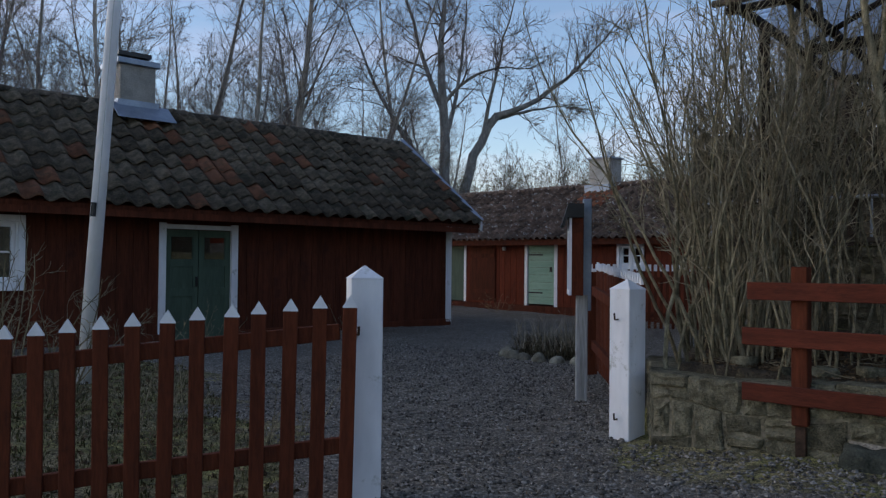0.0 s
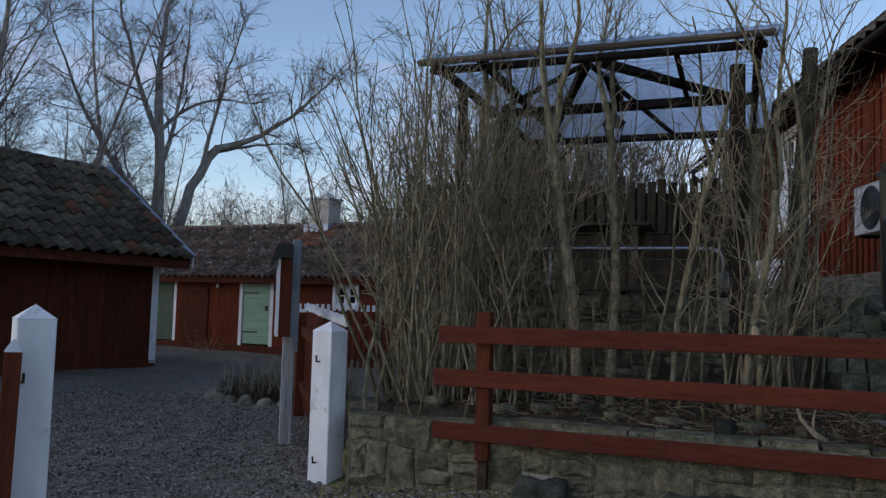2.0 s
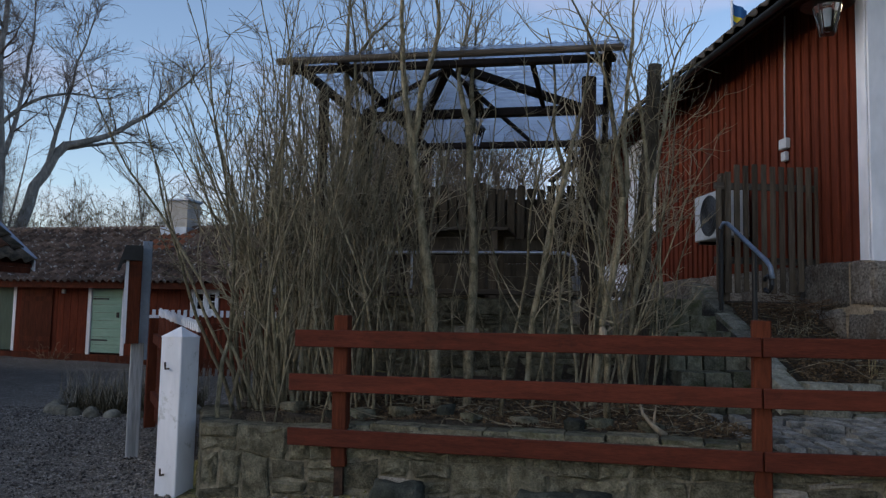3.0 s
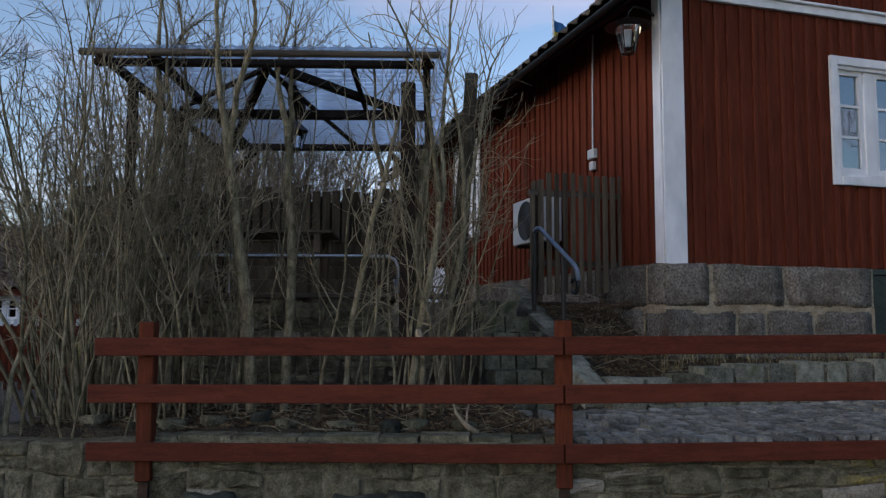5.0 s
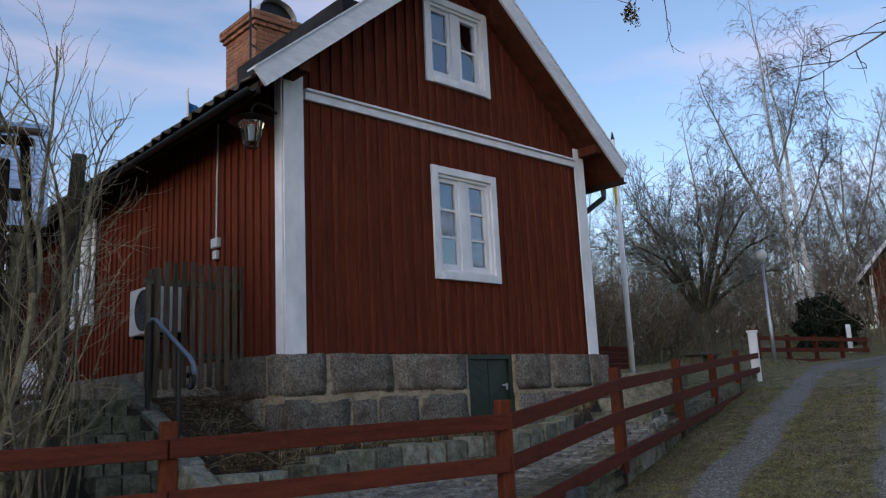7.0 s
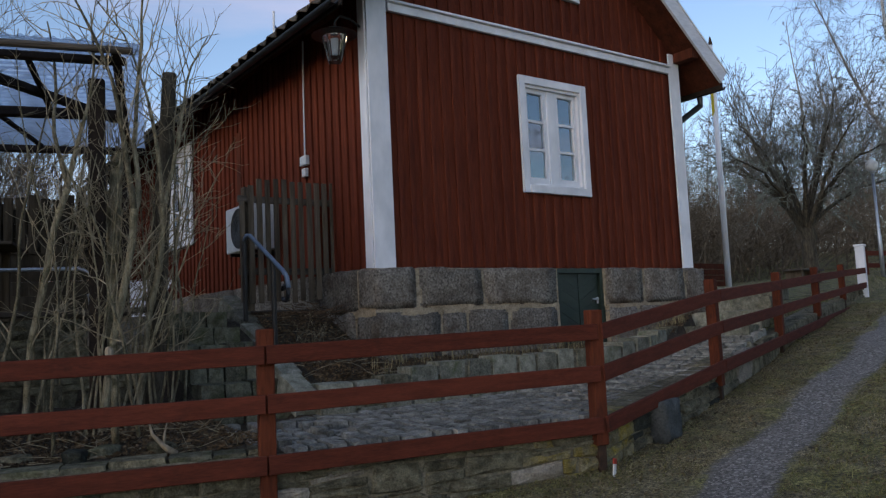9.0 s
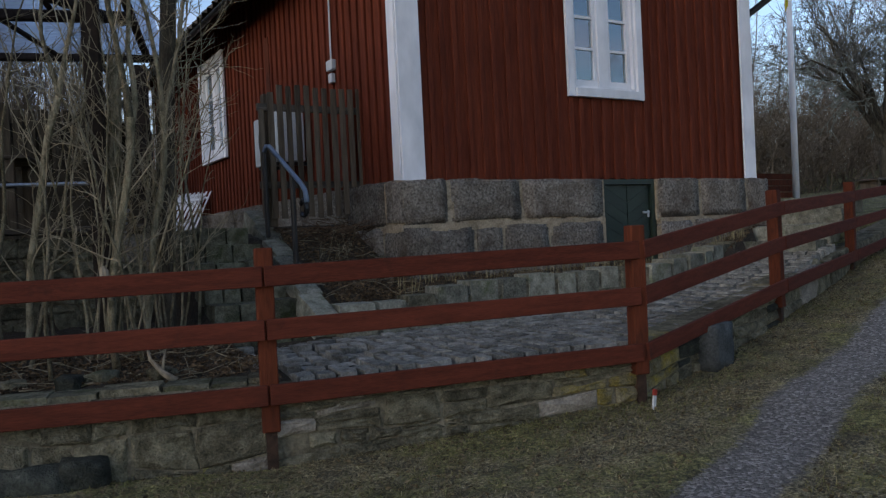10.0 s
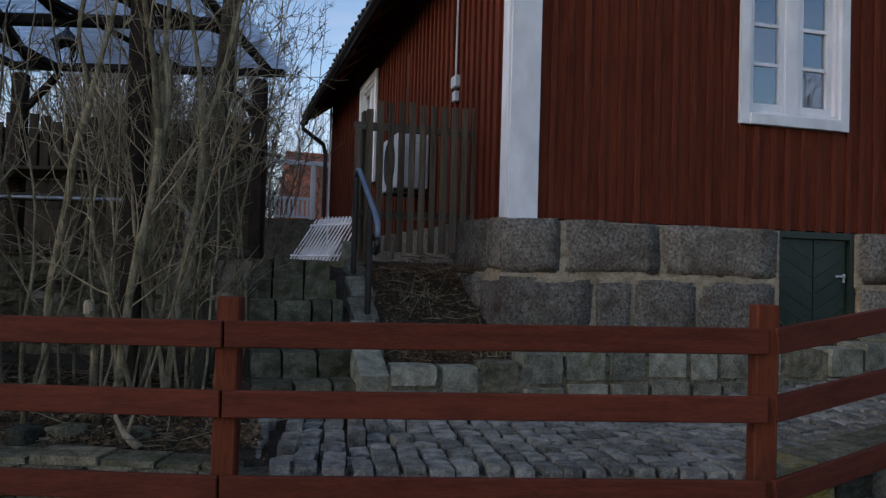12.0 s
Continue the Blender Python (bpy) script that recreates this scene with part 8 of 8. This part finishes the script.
def build_far_trees():
    r = np.random.default_rng(95)
    kinds = [dict(seed=301, height=15, r0=0.14, limbs=30, twigs=13, fine=7, spread=0.72, reach=0.26, first=0.16, thin=0.009),
             dict(seed=302, height=13, r0=0.13, limbs=24, twigs=14, fine=7, spread=0.85, reach=0.34, first=0.14, forks=2, thin=0.009),
             dict(seed=303, height=16, r0=0.14, limbs=30, twigs=12, fine=7, spread=0.62, reach=0.22, first=0.22, thin=0.0085),
             dict(seed=304, height=12, r0=0.12, limbs=22, twigs=14, fine=7, spread=0.9, reach=0.38, first=0.1, forks=2, thin=0.009)]
    lab = "tall bare deciduous tree in the grove behind the cottages"
    first = []
    spots = []
    # a grove round the north-west, thinner towards the east
    for k in range(108):
        a = radians(156 - 108 * ((k + r.random() * 0.9) / 108) ** 1.25)
        d = r.uniform(30, 56)
        if radians(102) < a < radians(119):
            d = r.uniform(44, 64)
        spots.append((d * math.cos(a), d * math.sin(a)))
    for k in range(88):
        a = radians(52 - 50 * (k + r.random() * 0.9) / 88)
        d = r.uniform(44, 74)
        spots.append((d * math.cos(a), d * math.sin(a)))
    for i, (x, y) in enumerate(p for p in spots if not open_view(*p)):
        s = r.uniform(0.6, 1.12)
        if radians(86) < math.atan2(y, x) < radians(99):
            s *= 0.85
        elif math.atan2(y, x) < radians(99):
            s *= 0.92 if math.atan2(y, x) < radians(30) else (0.90 if math.atan2(y, x) < radians(52) else 0.58)
        elif math.atan2(y, x) < radians(113):
            s *= 0.7
        elif math.atan2(y, x) > radians(118):
            s *= 1.25
        m = pose(x, y, float(ground_z(x, y)), r.normal(0, 2), r.normal(0, 2), r.uniform(0, 360))
        k = i % 4
        if k >= len(first):
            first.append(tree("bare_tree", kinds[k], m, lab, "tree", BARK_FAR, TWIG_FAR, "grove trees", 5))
            first[k].scale = (s, s, s)
        else:
            t = copy_thing(first[k], m)
            t.scale = (s, s, s)
    build_maple()
    # thicket along the foot of the woods
    spec = dict(seed=340, stems=34, height=5.0, r_lo=0.010, r_hi=0.024, spread=0.16, twig_n=15, fine=4, patch=1.7)
    wood, fine_wood = shrub_mesh(**spec)
    th = thing("thicket", pose(18, 22, 2.0), "bare brown thicket at the edge of the woods", "shrub", "thickets")
    fat = [(p, q * 2.0) for p, q in fine_wood]
    part("brush", tubes(wood, 5, caps=False), THICKET, th, "", "stuff")
    part("crown", tubes(fat, 3, caps=False), THICKET, th)
    for k in range(64):
        a = radians(128 - 130 * (k + r.random()) / 64)
        d = r.uniform(24, 46)
        if radians(50) > a:
            d = r.uniform(30, 46)
        x, y = 4 + d * math.cos(a), d * math.sin(a)
        if open_view(x - 1.5, y) or open_view(x + 1.5, y) or (x < 0.5 and y < 27) or (x > 18 and 8 < math.degrees(math.atan2(y, x)) < 18):
            continue
        t = copy_thing(th, pose(x, y, float(ground_z(x, y)), 0, 0, r.uniform(0, 360)))
        s = r.uniform(0.6, 1.0) if a > radians(50) else r.uniform(0.6, 0.95)
        t.scale = (s * 1.5, s * 1.5, s)
    for k in range(34):
        a = radians(4 + 46 * (k + r.random()) / 34)
        d = r.uniform(28, 40)
        x, y = d * math.cos(a), d * math.sin(a)
        if not (x > 31 and y < 14) and not 8 < math.degrees(math.atan2(y, x)) < 18 and not 21 < math.degrees(math.atan2(y, x)) < 27:
            t = copy_thing(th, pose(x, y, float(ground_z(x, y)), 0, 0, r.uniform(0, 360)))
            t.scale = (1.3, 1.3, r.uniform(0.6, 1.0))
    for k in range(34):
        a = radians(58 + 56 * (k + r.random()) / 34)
        d = r.uniform(21, 30)
        x, y = 2 + d * math.cos(a), d * math.sin(a)
        if open_view(x - 1.5, y) or open_view(x + 1.5, y) or (x < 0.5 and y < 27):
            continue
        t = copy_thing(th, pose(x, y, float(ground_z(x, y)), 0, 0, r.uniform(0, 360)))
        t.scale = (1.1, 1.1, r.uniform(0.9, 1.25))
    # brushwood closing the foot of the far woods
    for k in range(26):
        a = radians(1 + 50 * (k + r.random() * 0.6) / 26)
        x, y = 60 * math.cos(a), 60 * math.sin(a)
        t = copy_thing(th, pose(x, y, float(ground_z(x, y)) - 0.4, 0, 0, r.uniform(0, 360)))
        t.scale = (2.4, 2.4, r.uniform(0.5, 0.7))
    for k in range(6):
        x, y = 0.5 + k * 0.32, r.uniform(13.2, 17.0)
        t = copy_thing(th, pose(x, y, float(ground_z(x, y)), 0, 0, r.uniform(0, 360)))
        t.scale = (0.75, 0.75, r.uniform(0.85, 1.05))
    for k in range(9):
        x, y = -13.0 + k * 1.6, r.uniform(27.5, 33.0)
        t = copy_thing(th, pose(x, y, float(ground_z(x, y)), 0, 0, r.uniform(0, 360)))
        t.scale = (1.2, 1.2, r.uniform(1.0, 1.35))
    # trees east of the house
    build_apple()
    build_birch()
    for x, y, s in ((26, 20, 0.62), (31, 24, 0.7), (42, 19, 0.6), (46, 12, 0.6), (40, 26, 0.7), (24, 26, 0.65), (50, 20, 0.7)):
        t = copy_thing(first[int(x) % 4], pose(x, y, float(ground_z(x, y)), 0, 0, x * 37))
        t.scale = (s, s, s)
    # trees across the lane, seen in the window panes
    for x, y, s in ((-14, -17, 0.8), (-8, -22, 0.9), (-3, -15, 0.7), (2, -24, 0.95), (6, -17, 0.75), (11, -21, 0.9), (15, -14, 0.7), (20, -19, 0.85), (25, -13, 0.7), (31, -20, 0.9), (38, -13, 0.8)):
        t = copy_thing(first[int(abs(x)) % 4], pose(x, y, float(ground_z(x, y)), 0, 0, x * 53))
        t.scale = (s, s, s)
    # dark evergreen shrub by the far fence
    e = thing("evergreen_shrub", pose(30.0, 11.9, 2.2), "dark green evergreen shrub beside the far fence", "shrub")
    rr = np.random.default_rng(99)
    n = 5200
    u = rr.normal(0, 1, (n, 3))
    u /= np.linalg.norm(u, axis=1)[:, None]
    lump = 1 + 0.22 * np.sin(u[:, 0] * 7) * np.sin(u[:, 1] * 6 + 1) + 0.15 * np.sin(u[:, 2] * 9)
    p = u * (rr.uniform(0.75, 1.0, n) * lump)[:, None] * np.array((1.15, 1.0, 1.15)) + np.array((0, 0, 1.0))
    p = p[p[:, 2] > 0.02]
    part("foliage", leaf_cloud(p, 0.09, rr), EVERGREEN, e)
    part("stem", beam((0, 0, -0.2), (0, 0, 1.0), 0.16, 0.1, 0, 8), BARK, e)


def leaf_cloud(p, size, r, flat=0.0):
    """A small bent leaf at each point."""
    n = len(p)
    a = r.normal(0, 1, (n, 3))
    a[:, 2] *= 1 - flat
    a /= np.linalg.norm(a, axis=1)[:, None]
    b = r.normal(0, 1, (n, 3))
    b[:, 2] *= 1 - flat
    b -= (a * b).sum(1)[:, None] * a
    b /= np.linalg.norm(b, axis=1)[:, None]
    s = (size * r.uniform(0.6, 1.3, n))[:, None]
    c = np.cross(a, b) * s * 0.18
    v = np.stack([p - a * s, p + b * s * 0.5 + c, p + a * s, p - b * s * 0.5 + c], 1).reshape(-1, 3)
    return v, [(4 * i, 4 * i + 1, 4 * i + 2, 4 * i + 3) for i in range(n)]


def blades(xy, z, height, width, r, lean=0.5):
    """A tuft blade at each place: a bent tapering strip."""
    n = len(xy)
    a = r.uniform(0, 2 * math.pi, n)
    h = height * r.uniform(0.4, 1.15, n)
    w = width * r.uniform(0.7, 1.3, n)
    ln = h * lean * r.uniform(0.1, 1.2, n)
    base = np.column_stack([xy, z])
    side = np.column_stack([-np.sin(a), np.cos(a), np.zeros(n)]) * w[:, None]
    mid = base + np.column_stack([np.cos(a) * ln * 0.35, np.sin(a) * ln * 0.35, h * 0.6])
    tip = base + np.column_stack([np.cos(a) * ln, np.sin(a) * ln, h * 0.95])
    v = np.stack([base - side, base + side, mid + side * 0.7, mid - side * 0.7, tip], 1).reshape(-1, 3)
    f = []
    for i in range(n):
        o = 5 * i
        f += [(o, o + 1, o + 2, o + 3), (o + 3, o + 2, o + 4)]
    return v, f


def build_ground_cover():
    r = np.random.default_rng(77)
    # verge along the lane: short grass and litter, sparse on the wheel tracks
    n = 110000
    x = r.uniform(0.8, 14, n)
    y = front_y(x) - r.uniform(0.0, 1, n) ** 1.2 * 3.6
    ty = track_y(x)
    keep = (np.abs(y - ty) > 0.26) & (np.abs(y - ty + 1.42) > 0.27) & (y > -0.9) & ((x > 2.2) | (r.random(n) < np.clip((x - 0.9) / 1.4, 0, 1) * 0.8))
    keep &= r.random(n) < np.clip(9.0 / (x + 1), 0.3, 1)
    patchy = np.sin(x * 2.3 + y) + np.sin(y * 3.1 - x * 1.2) + r.normal(0, 0.7, n)
    g = keep & (patchy > 0.1)
    xy = np.column_stack([x, y])
    g1 = np.where(g)[0][:42000]
    tagged(part("verge_grass", blades(xy[g1], ground_z(x[g1], y[g1]) - 0.005, 0.030, 0.0020, r, 1.5), GRASS, None, "short winter grass along the lane verge", "stuff"), category="grass")
    d1 = np.where(keep & (patchy < 0.9))[0][:46000]
    tagged(part("verge_dry_grass", blades(xy[d1], ground_z(x[d1], y[d1]) - 0.004, 0.019, 0.0019, r, 3.4), DRY_GRASS, None, "dry flattened grass along the lane verge", "stuff"), category="grass")
    l1 = np.where(keep)[0][30000:52000]
    p = np.column_stack([x[l1], y[l1], ground_z(x[l1], y[l1]) + 0.008])
    tagged(part("verge_leaves", leaf_cloud(p, 0.0125, r, 0.75), VERGE_LITTER, None, "fallen brown leaves on the verge", "stuff"), category="leaf litter")
    # litter and soil clods in the beds
    n = 15000
    x = r.uniform(-0.5, 2.7, n)
    y = front_y(x) + r.uniform(0.32, 2.0, n)
    p = np.column_stack([x, y, ground_z(x, y) + 0.012])
    tagged(part("bed_leaves", leaf_cloud(p, 0.017, r, 0.7), LEAF_LITTER, None, "dead leaves and twigs under the hedge", "stuff"), category="leaf litter")
    x = r.uniform(3.45, 8.6, 6000)
    y = r.uniform(5.72, 6.12, 6000)
    x2 = r.uniform(3.45, 4.25, 4000)
    y2 = r.uniform(5.75, 7.2, 4000)
    x, y = np.concatenate([x, x2]), np.concatenate([y, y2])
    p = np.column_stack([x, y, ground_z(x, y) + 0.012])
    tagged(part("garden_leaves", leaf_cloud(p, 0.016, r, 0.7), LEAF_LITTER, None, "brown leaf litter in the bed by the house", "stuff"), category="leaf litter")
    # fallen twigs on the bed and the slope
    sticks = []
    for _ in range(420):
        if r.random() < 0.9:
            x0 = r.uniform(-0.4, 2.6)
            y0 = float(front_y(x0)) + r.uniform(0.3, 1.9)
        else:
            x0, y0 = r.uniform(3.5, 4.2), r.uniform(5.8, 7.1)
        sticks.append(wander(r, (x0, y0, float(ground_z(x0, y0)) + 0.015), (r.normal(), r.normal(), r.normal(0, 0.12)), r.uniform(0.08, 0.4), 0.0035, 0.0015, 4, 0.18))
    tagged(part("fallen_twigs", tubes(sticks, 4, caps=False), TWIG_PALE, None, "thin fallen twigs lying on the beds", "stuff"), category="twigs")
    # standing straw in the bed by the house
    cx = r.uniform(4.0, 8.2, 46)
    cy = r.uniform(5.8, 6.05, 46)
    k = r.integers(0, 46, 420)
    xy = np.column_stack([cx[k] + r.normal(0, 0.05, 420), cy[k] + r.normal(0, 0.03, 420)])
    tagged(part("dry_stalks", blades(xy, ground_z(xy[:, 0], xy[:, 1]) - 0.01, 0.26, 0.0025, r, 0.9), DRY_GRASS, None, "pale dry plant stalks against the granite base", "stuff"), category="dry plants")
    # brushwood heap by the screen
    sticks = []
    for _ in range(90):
        q = r.normal(0, 1, 2) * np.array((0.20, 0.12))
        s = (3.98 + q[0] * 0.9, 6.72 + q[1], float(ground_z(3.98 + q[0], 6.72 + q[1])) + 0.04 + 0.16 * math.exp(-4 * (q[0] ** 2 + q[1] ** 2)) * r.random())
        d = np.array((r.normal(), r.normal(), r.normal(0, 0.3)))
        sticks.append(wander(r, s, d, r.uniform(0.10, 0.34), 0.004, 0.0015, 4, 0.15))
    h = tagged(part("brushwood_heap", tubes(sticks, 4, caps=False), RUSTY_TWIG, None, "heap of cut twigs and dead leaves by the screen", "stuff"), category="brushwood")
    # yard: lawn strip behind the picket fence
    n = 26000
    x = r.uniform(-7.6, -2.1, n)
    y = r.uniform(2.0, 8.2, n)
    inside = (x < -2.25 - 0.25 * (y - 3.6)) & (y < 6.6 - 0.1 * x) & (y - 3.7 < -(x + 2.0) * 0.85) & (y - 2.6 > -(x + 2.8) * 0.4 - 0.6)
    xy = np.column_stack([x, y])[inside]
    tagged(part("lawn_grass", blades(xy, ground_z(xy[:, 0], xy[:, 1]) - 0.005, 0.045, 0.004, r, 0.9), LAWN_BLADE, None, "rough winter lawn behind the picket fence", "stuff"), category="grass")
    m = len(xy) // 4
    p = np.column_stack([xy[:m], ground_z(xy[:m, 0], xy[:m, 1]) + 0.01])
    tagged(part("lawn_leaves", leaf_cloud(p, 0.026, r, 0.8), LEAF_LITTER, None, "fallen leaves on the lawn", "stuff"), category="leaf litter")
    # loose pebbles on the gravel
    n = 34000
    x = r.uniform(-5.5, 1.2, n)
    y = r.uniform(2.6, 11.0, n)
    ok = (x < -0.9) | (y < front_y(x) - 0.05)
    ok &= ~((x < -2.25 - 0.25 * (y - 3.6)) & (y - 3.7 < -(x + 2.0) * 0.85))
    x, y = x[ok], y[ok]
    oct_v = np.array([(1, 0, 0), (-1, 0, 0), (0, 1, 0), (0, -1, 0), (0, 0, 1), (0, 0, -1)], float)
    oct_f = [(0, 2, 4), (2, 1, 4), (1, 3, 4), (3, 0, 4), (2, 0, 5), (1, 2, 5), (3, 1, 5), (0, 3, 5)]
    s = r.uniform(0.006, 0.017, (len(x), 3)) * np.array((1.2, 1.0, 0.8))
    c = np.column_stack([x, y, ground_z(x, y) + 0.004])
    v = (oct_v[None] * s[:, None] + r.normal(0, 0.0015, (len(x), 6, 3)) + c[:, None]).reshape(-1, 3)
    f = [tuple(q + 6 * i for q in t) for i in range(len(x)) for t in oct_f]
    k = r.random(len(x)) < 0.22
    tagged(part("yard_leaves", leaf_cloud(np.column_stack([x[k], y[k], ground_z(x[k], y[k]) + 0.008]), 0.013, r, 0.75), LEAF_LITTER, None, "small brown leaves scattered on the gravel", "stuff"), category="leaf litter")
    peb = mat("loose_pebble", (0.09, 0.082, 0.072), (0.28, 0.26, 0.23), (30, 30, 30), 0.85, 0.0, 40, 0.2)
    tagged(part("loose_gravel", (v, f), island_vary(peb, 0.75), None, "loose grey gravel on the yard", "stuff"), category="gravel")


def build_small_plants():
    r = np.random.default_rng(66)
    lav = thing("lavender_clump", pose(-2.62, 10.8, 0.14), "grey dormant lavender clump ringed with stones", "shrub")
    n = 1500
    a, q = r.uniform(0, 2 * math.pi, n), np.sqrt(r.random(n))
    xy = np.column_stack([0.85 * q * np.cos(a), 0.6 * q * np.sin(a)])
    part("foliage", blades(xy, np.zeros(n), 0.34, 0.006, r, 1.5), HEATHER, lav)
    n = 420
    a, q = r.uniform(0, 2 * math.pi, n), np.sqrt(r.random(n))
    xy = np.column_stack([0.95 * q * np.cos(a), 0.65 * q * np.sin(a)])
    part("flower_stalk", blades(xy, np.full(n, 0.12), 0.50, 0.004, r, 1.0), STALK, lav, "pale dry flower stalks", "stuff")
    kinds = [dict(seed=501, stems=20, height=1.35, r_lo=0.005, r_hi=0.010, spread=0.85, twig_n=10, fine=3, patch=0.35), dict(seed=502, stems=10, height=0.9, r_lo=0.003, r_hi=0.007, spread=0.55, twig_n=6, fine=2, patch=0.3)]
    first = {}
    for i, (x, y, k, s, lab) in enumerate(((-6.4, 4.55, 0, 1.15, "bare rose bush beside the flagpole"), (-5.6, 4.6, 0, 1.0, "bare rose bush beside the flagpole"), (-4.4, 4.9, 1, 0.9, "low bare shrub behind the picket fence"), (-3.6, 4.2, 1, 0.9, "low bare shrub behind the picket fence"), (-3.0, 4.6, 1, 0.8, "low bare shrub behind the picket fence"), (-7.1, 8.6, 1, 1.0, "low bare shrub by the cottage wall"), (-6.6, 18.3, 1, 0.8, "dry shrub against the red barn wall"), (-6.7, 11.6, 1, 0.8, "low bare shrub by the cottage wall"), (3.75, 6.35, 1, 0.5, "small bare shrub on the slope"), (-2.4, 10.6, 1, 0.9, "dry stalks in the lavender bed"))):
        m = pose(x, y, float(ground_z(x, y)), 0, 0, r.uniform(0, 360))
        if k not in first:
            t = first[k] = shrub("bare_shrub", m, lab, "bare garden shrubs", **kinds[k])
        else:
            t = tagged(copy_thing(first[k], m), lab)
        t.scale = (s, s, s)
    # ash limb hanging over the lane
    ash = thing("ash_tree", pose(8.2, -3.2, 0.8), "ash tree whose limb with dry seed bunches hangs over the lane", "tree")
    o = np.array((8.2, -3.2, 0.8))
    trunk = (np.array([(8.2, -3.2, 0.6), (8.1, -3.1, 3.0), (7.9, -2.7, 5.2), (7.7, -2.4, 9.0)]) - o, np.array([0.22, 0.18, 0.14, 0.06]))
    limb = (np.array([(7.95, -2.8, 4.8), (7.5, -0.8, 5.9), (7.0, 1.0, 6.15), (6.55, 2.2, 5.6), (6.2, 2.9, 5.05), (5.95, 3.25, 4.55)]) - o, np.array([0.06, 0.045, 0.03, 0.016, 0.009, 0.004]))
    limb2 = (np.array([(7.9, -2.6, 5.0), (8.6, -0.5, 5.6), (8.7, 1.2, 5.2), (8.2, 2.3, 4.55), (7.7, 2.8, 4.15)]) - o, np.array([0.05, 0.035, 0.02, 0.009, 0.003]))
    part("trunk", tubes([trunk, limb, limb2], 8, caps=False), BARK, ash, smooth=True)
    tw, knots = [], []
    for lb, n, seeds in ((limb, 9, True), (limb2, 10, False)):
        for _ in range(n):
            p, d, q = sprout(r, lb, r.uniform(0.55, 1.0), r.uniform(0.4, 1.0))
            w = wander(r, p, d, r.uniform(0.3, 0.75), 0.007, 0.003, 5, 0.2, -0.02)
            tw.append(w)
            if seeds and r.random() < 0.75:
                tip = w[0][-1]
                knots.append(tip + r.normal(0, 1, (70, 3)) * np.array((0.022, 0.022, 0.045)) + np.array((0, 0, -0.07)))
            for _k in range(2):
                p3, d3, _q = sprout(r, w, r.uniform(0.3, 1), 0.6)
                tw.append(wander(r, p3, d3, r.uniform(0.1, 0.3), 0.004, 0.002, 4, 0.2))
    part("crown", tubes(tw, 4, caps=False), BARK, ash, smooth=True)
    for q in knots:
        part("seed_bunch", leaf_cloud(q, 0.018, r), LEAF_LITTER, ash, "", "stuff")


build_far_trees()
build_hedge()
build_small_plants()
build_ground_cover()
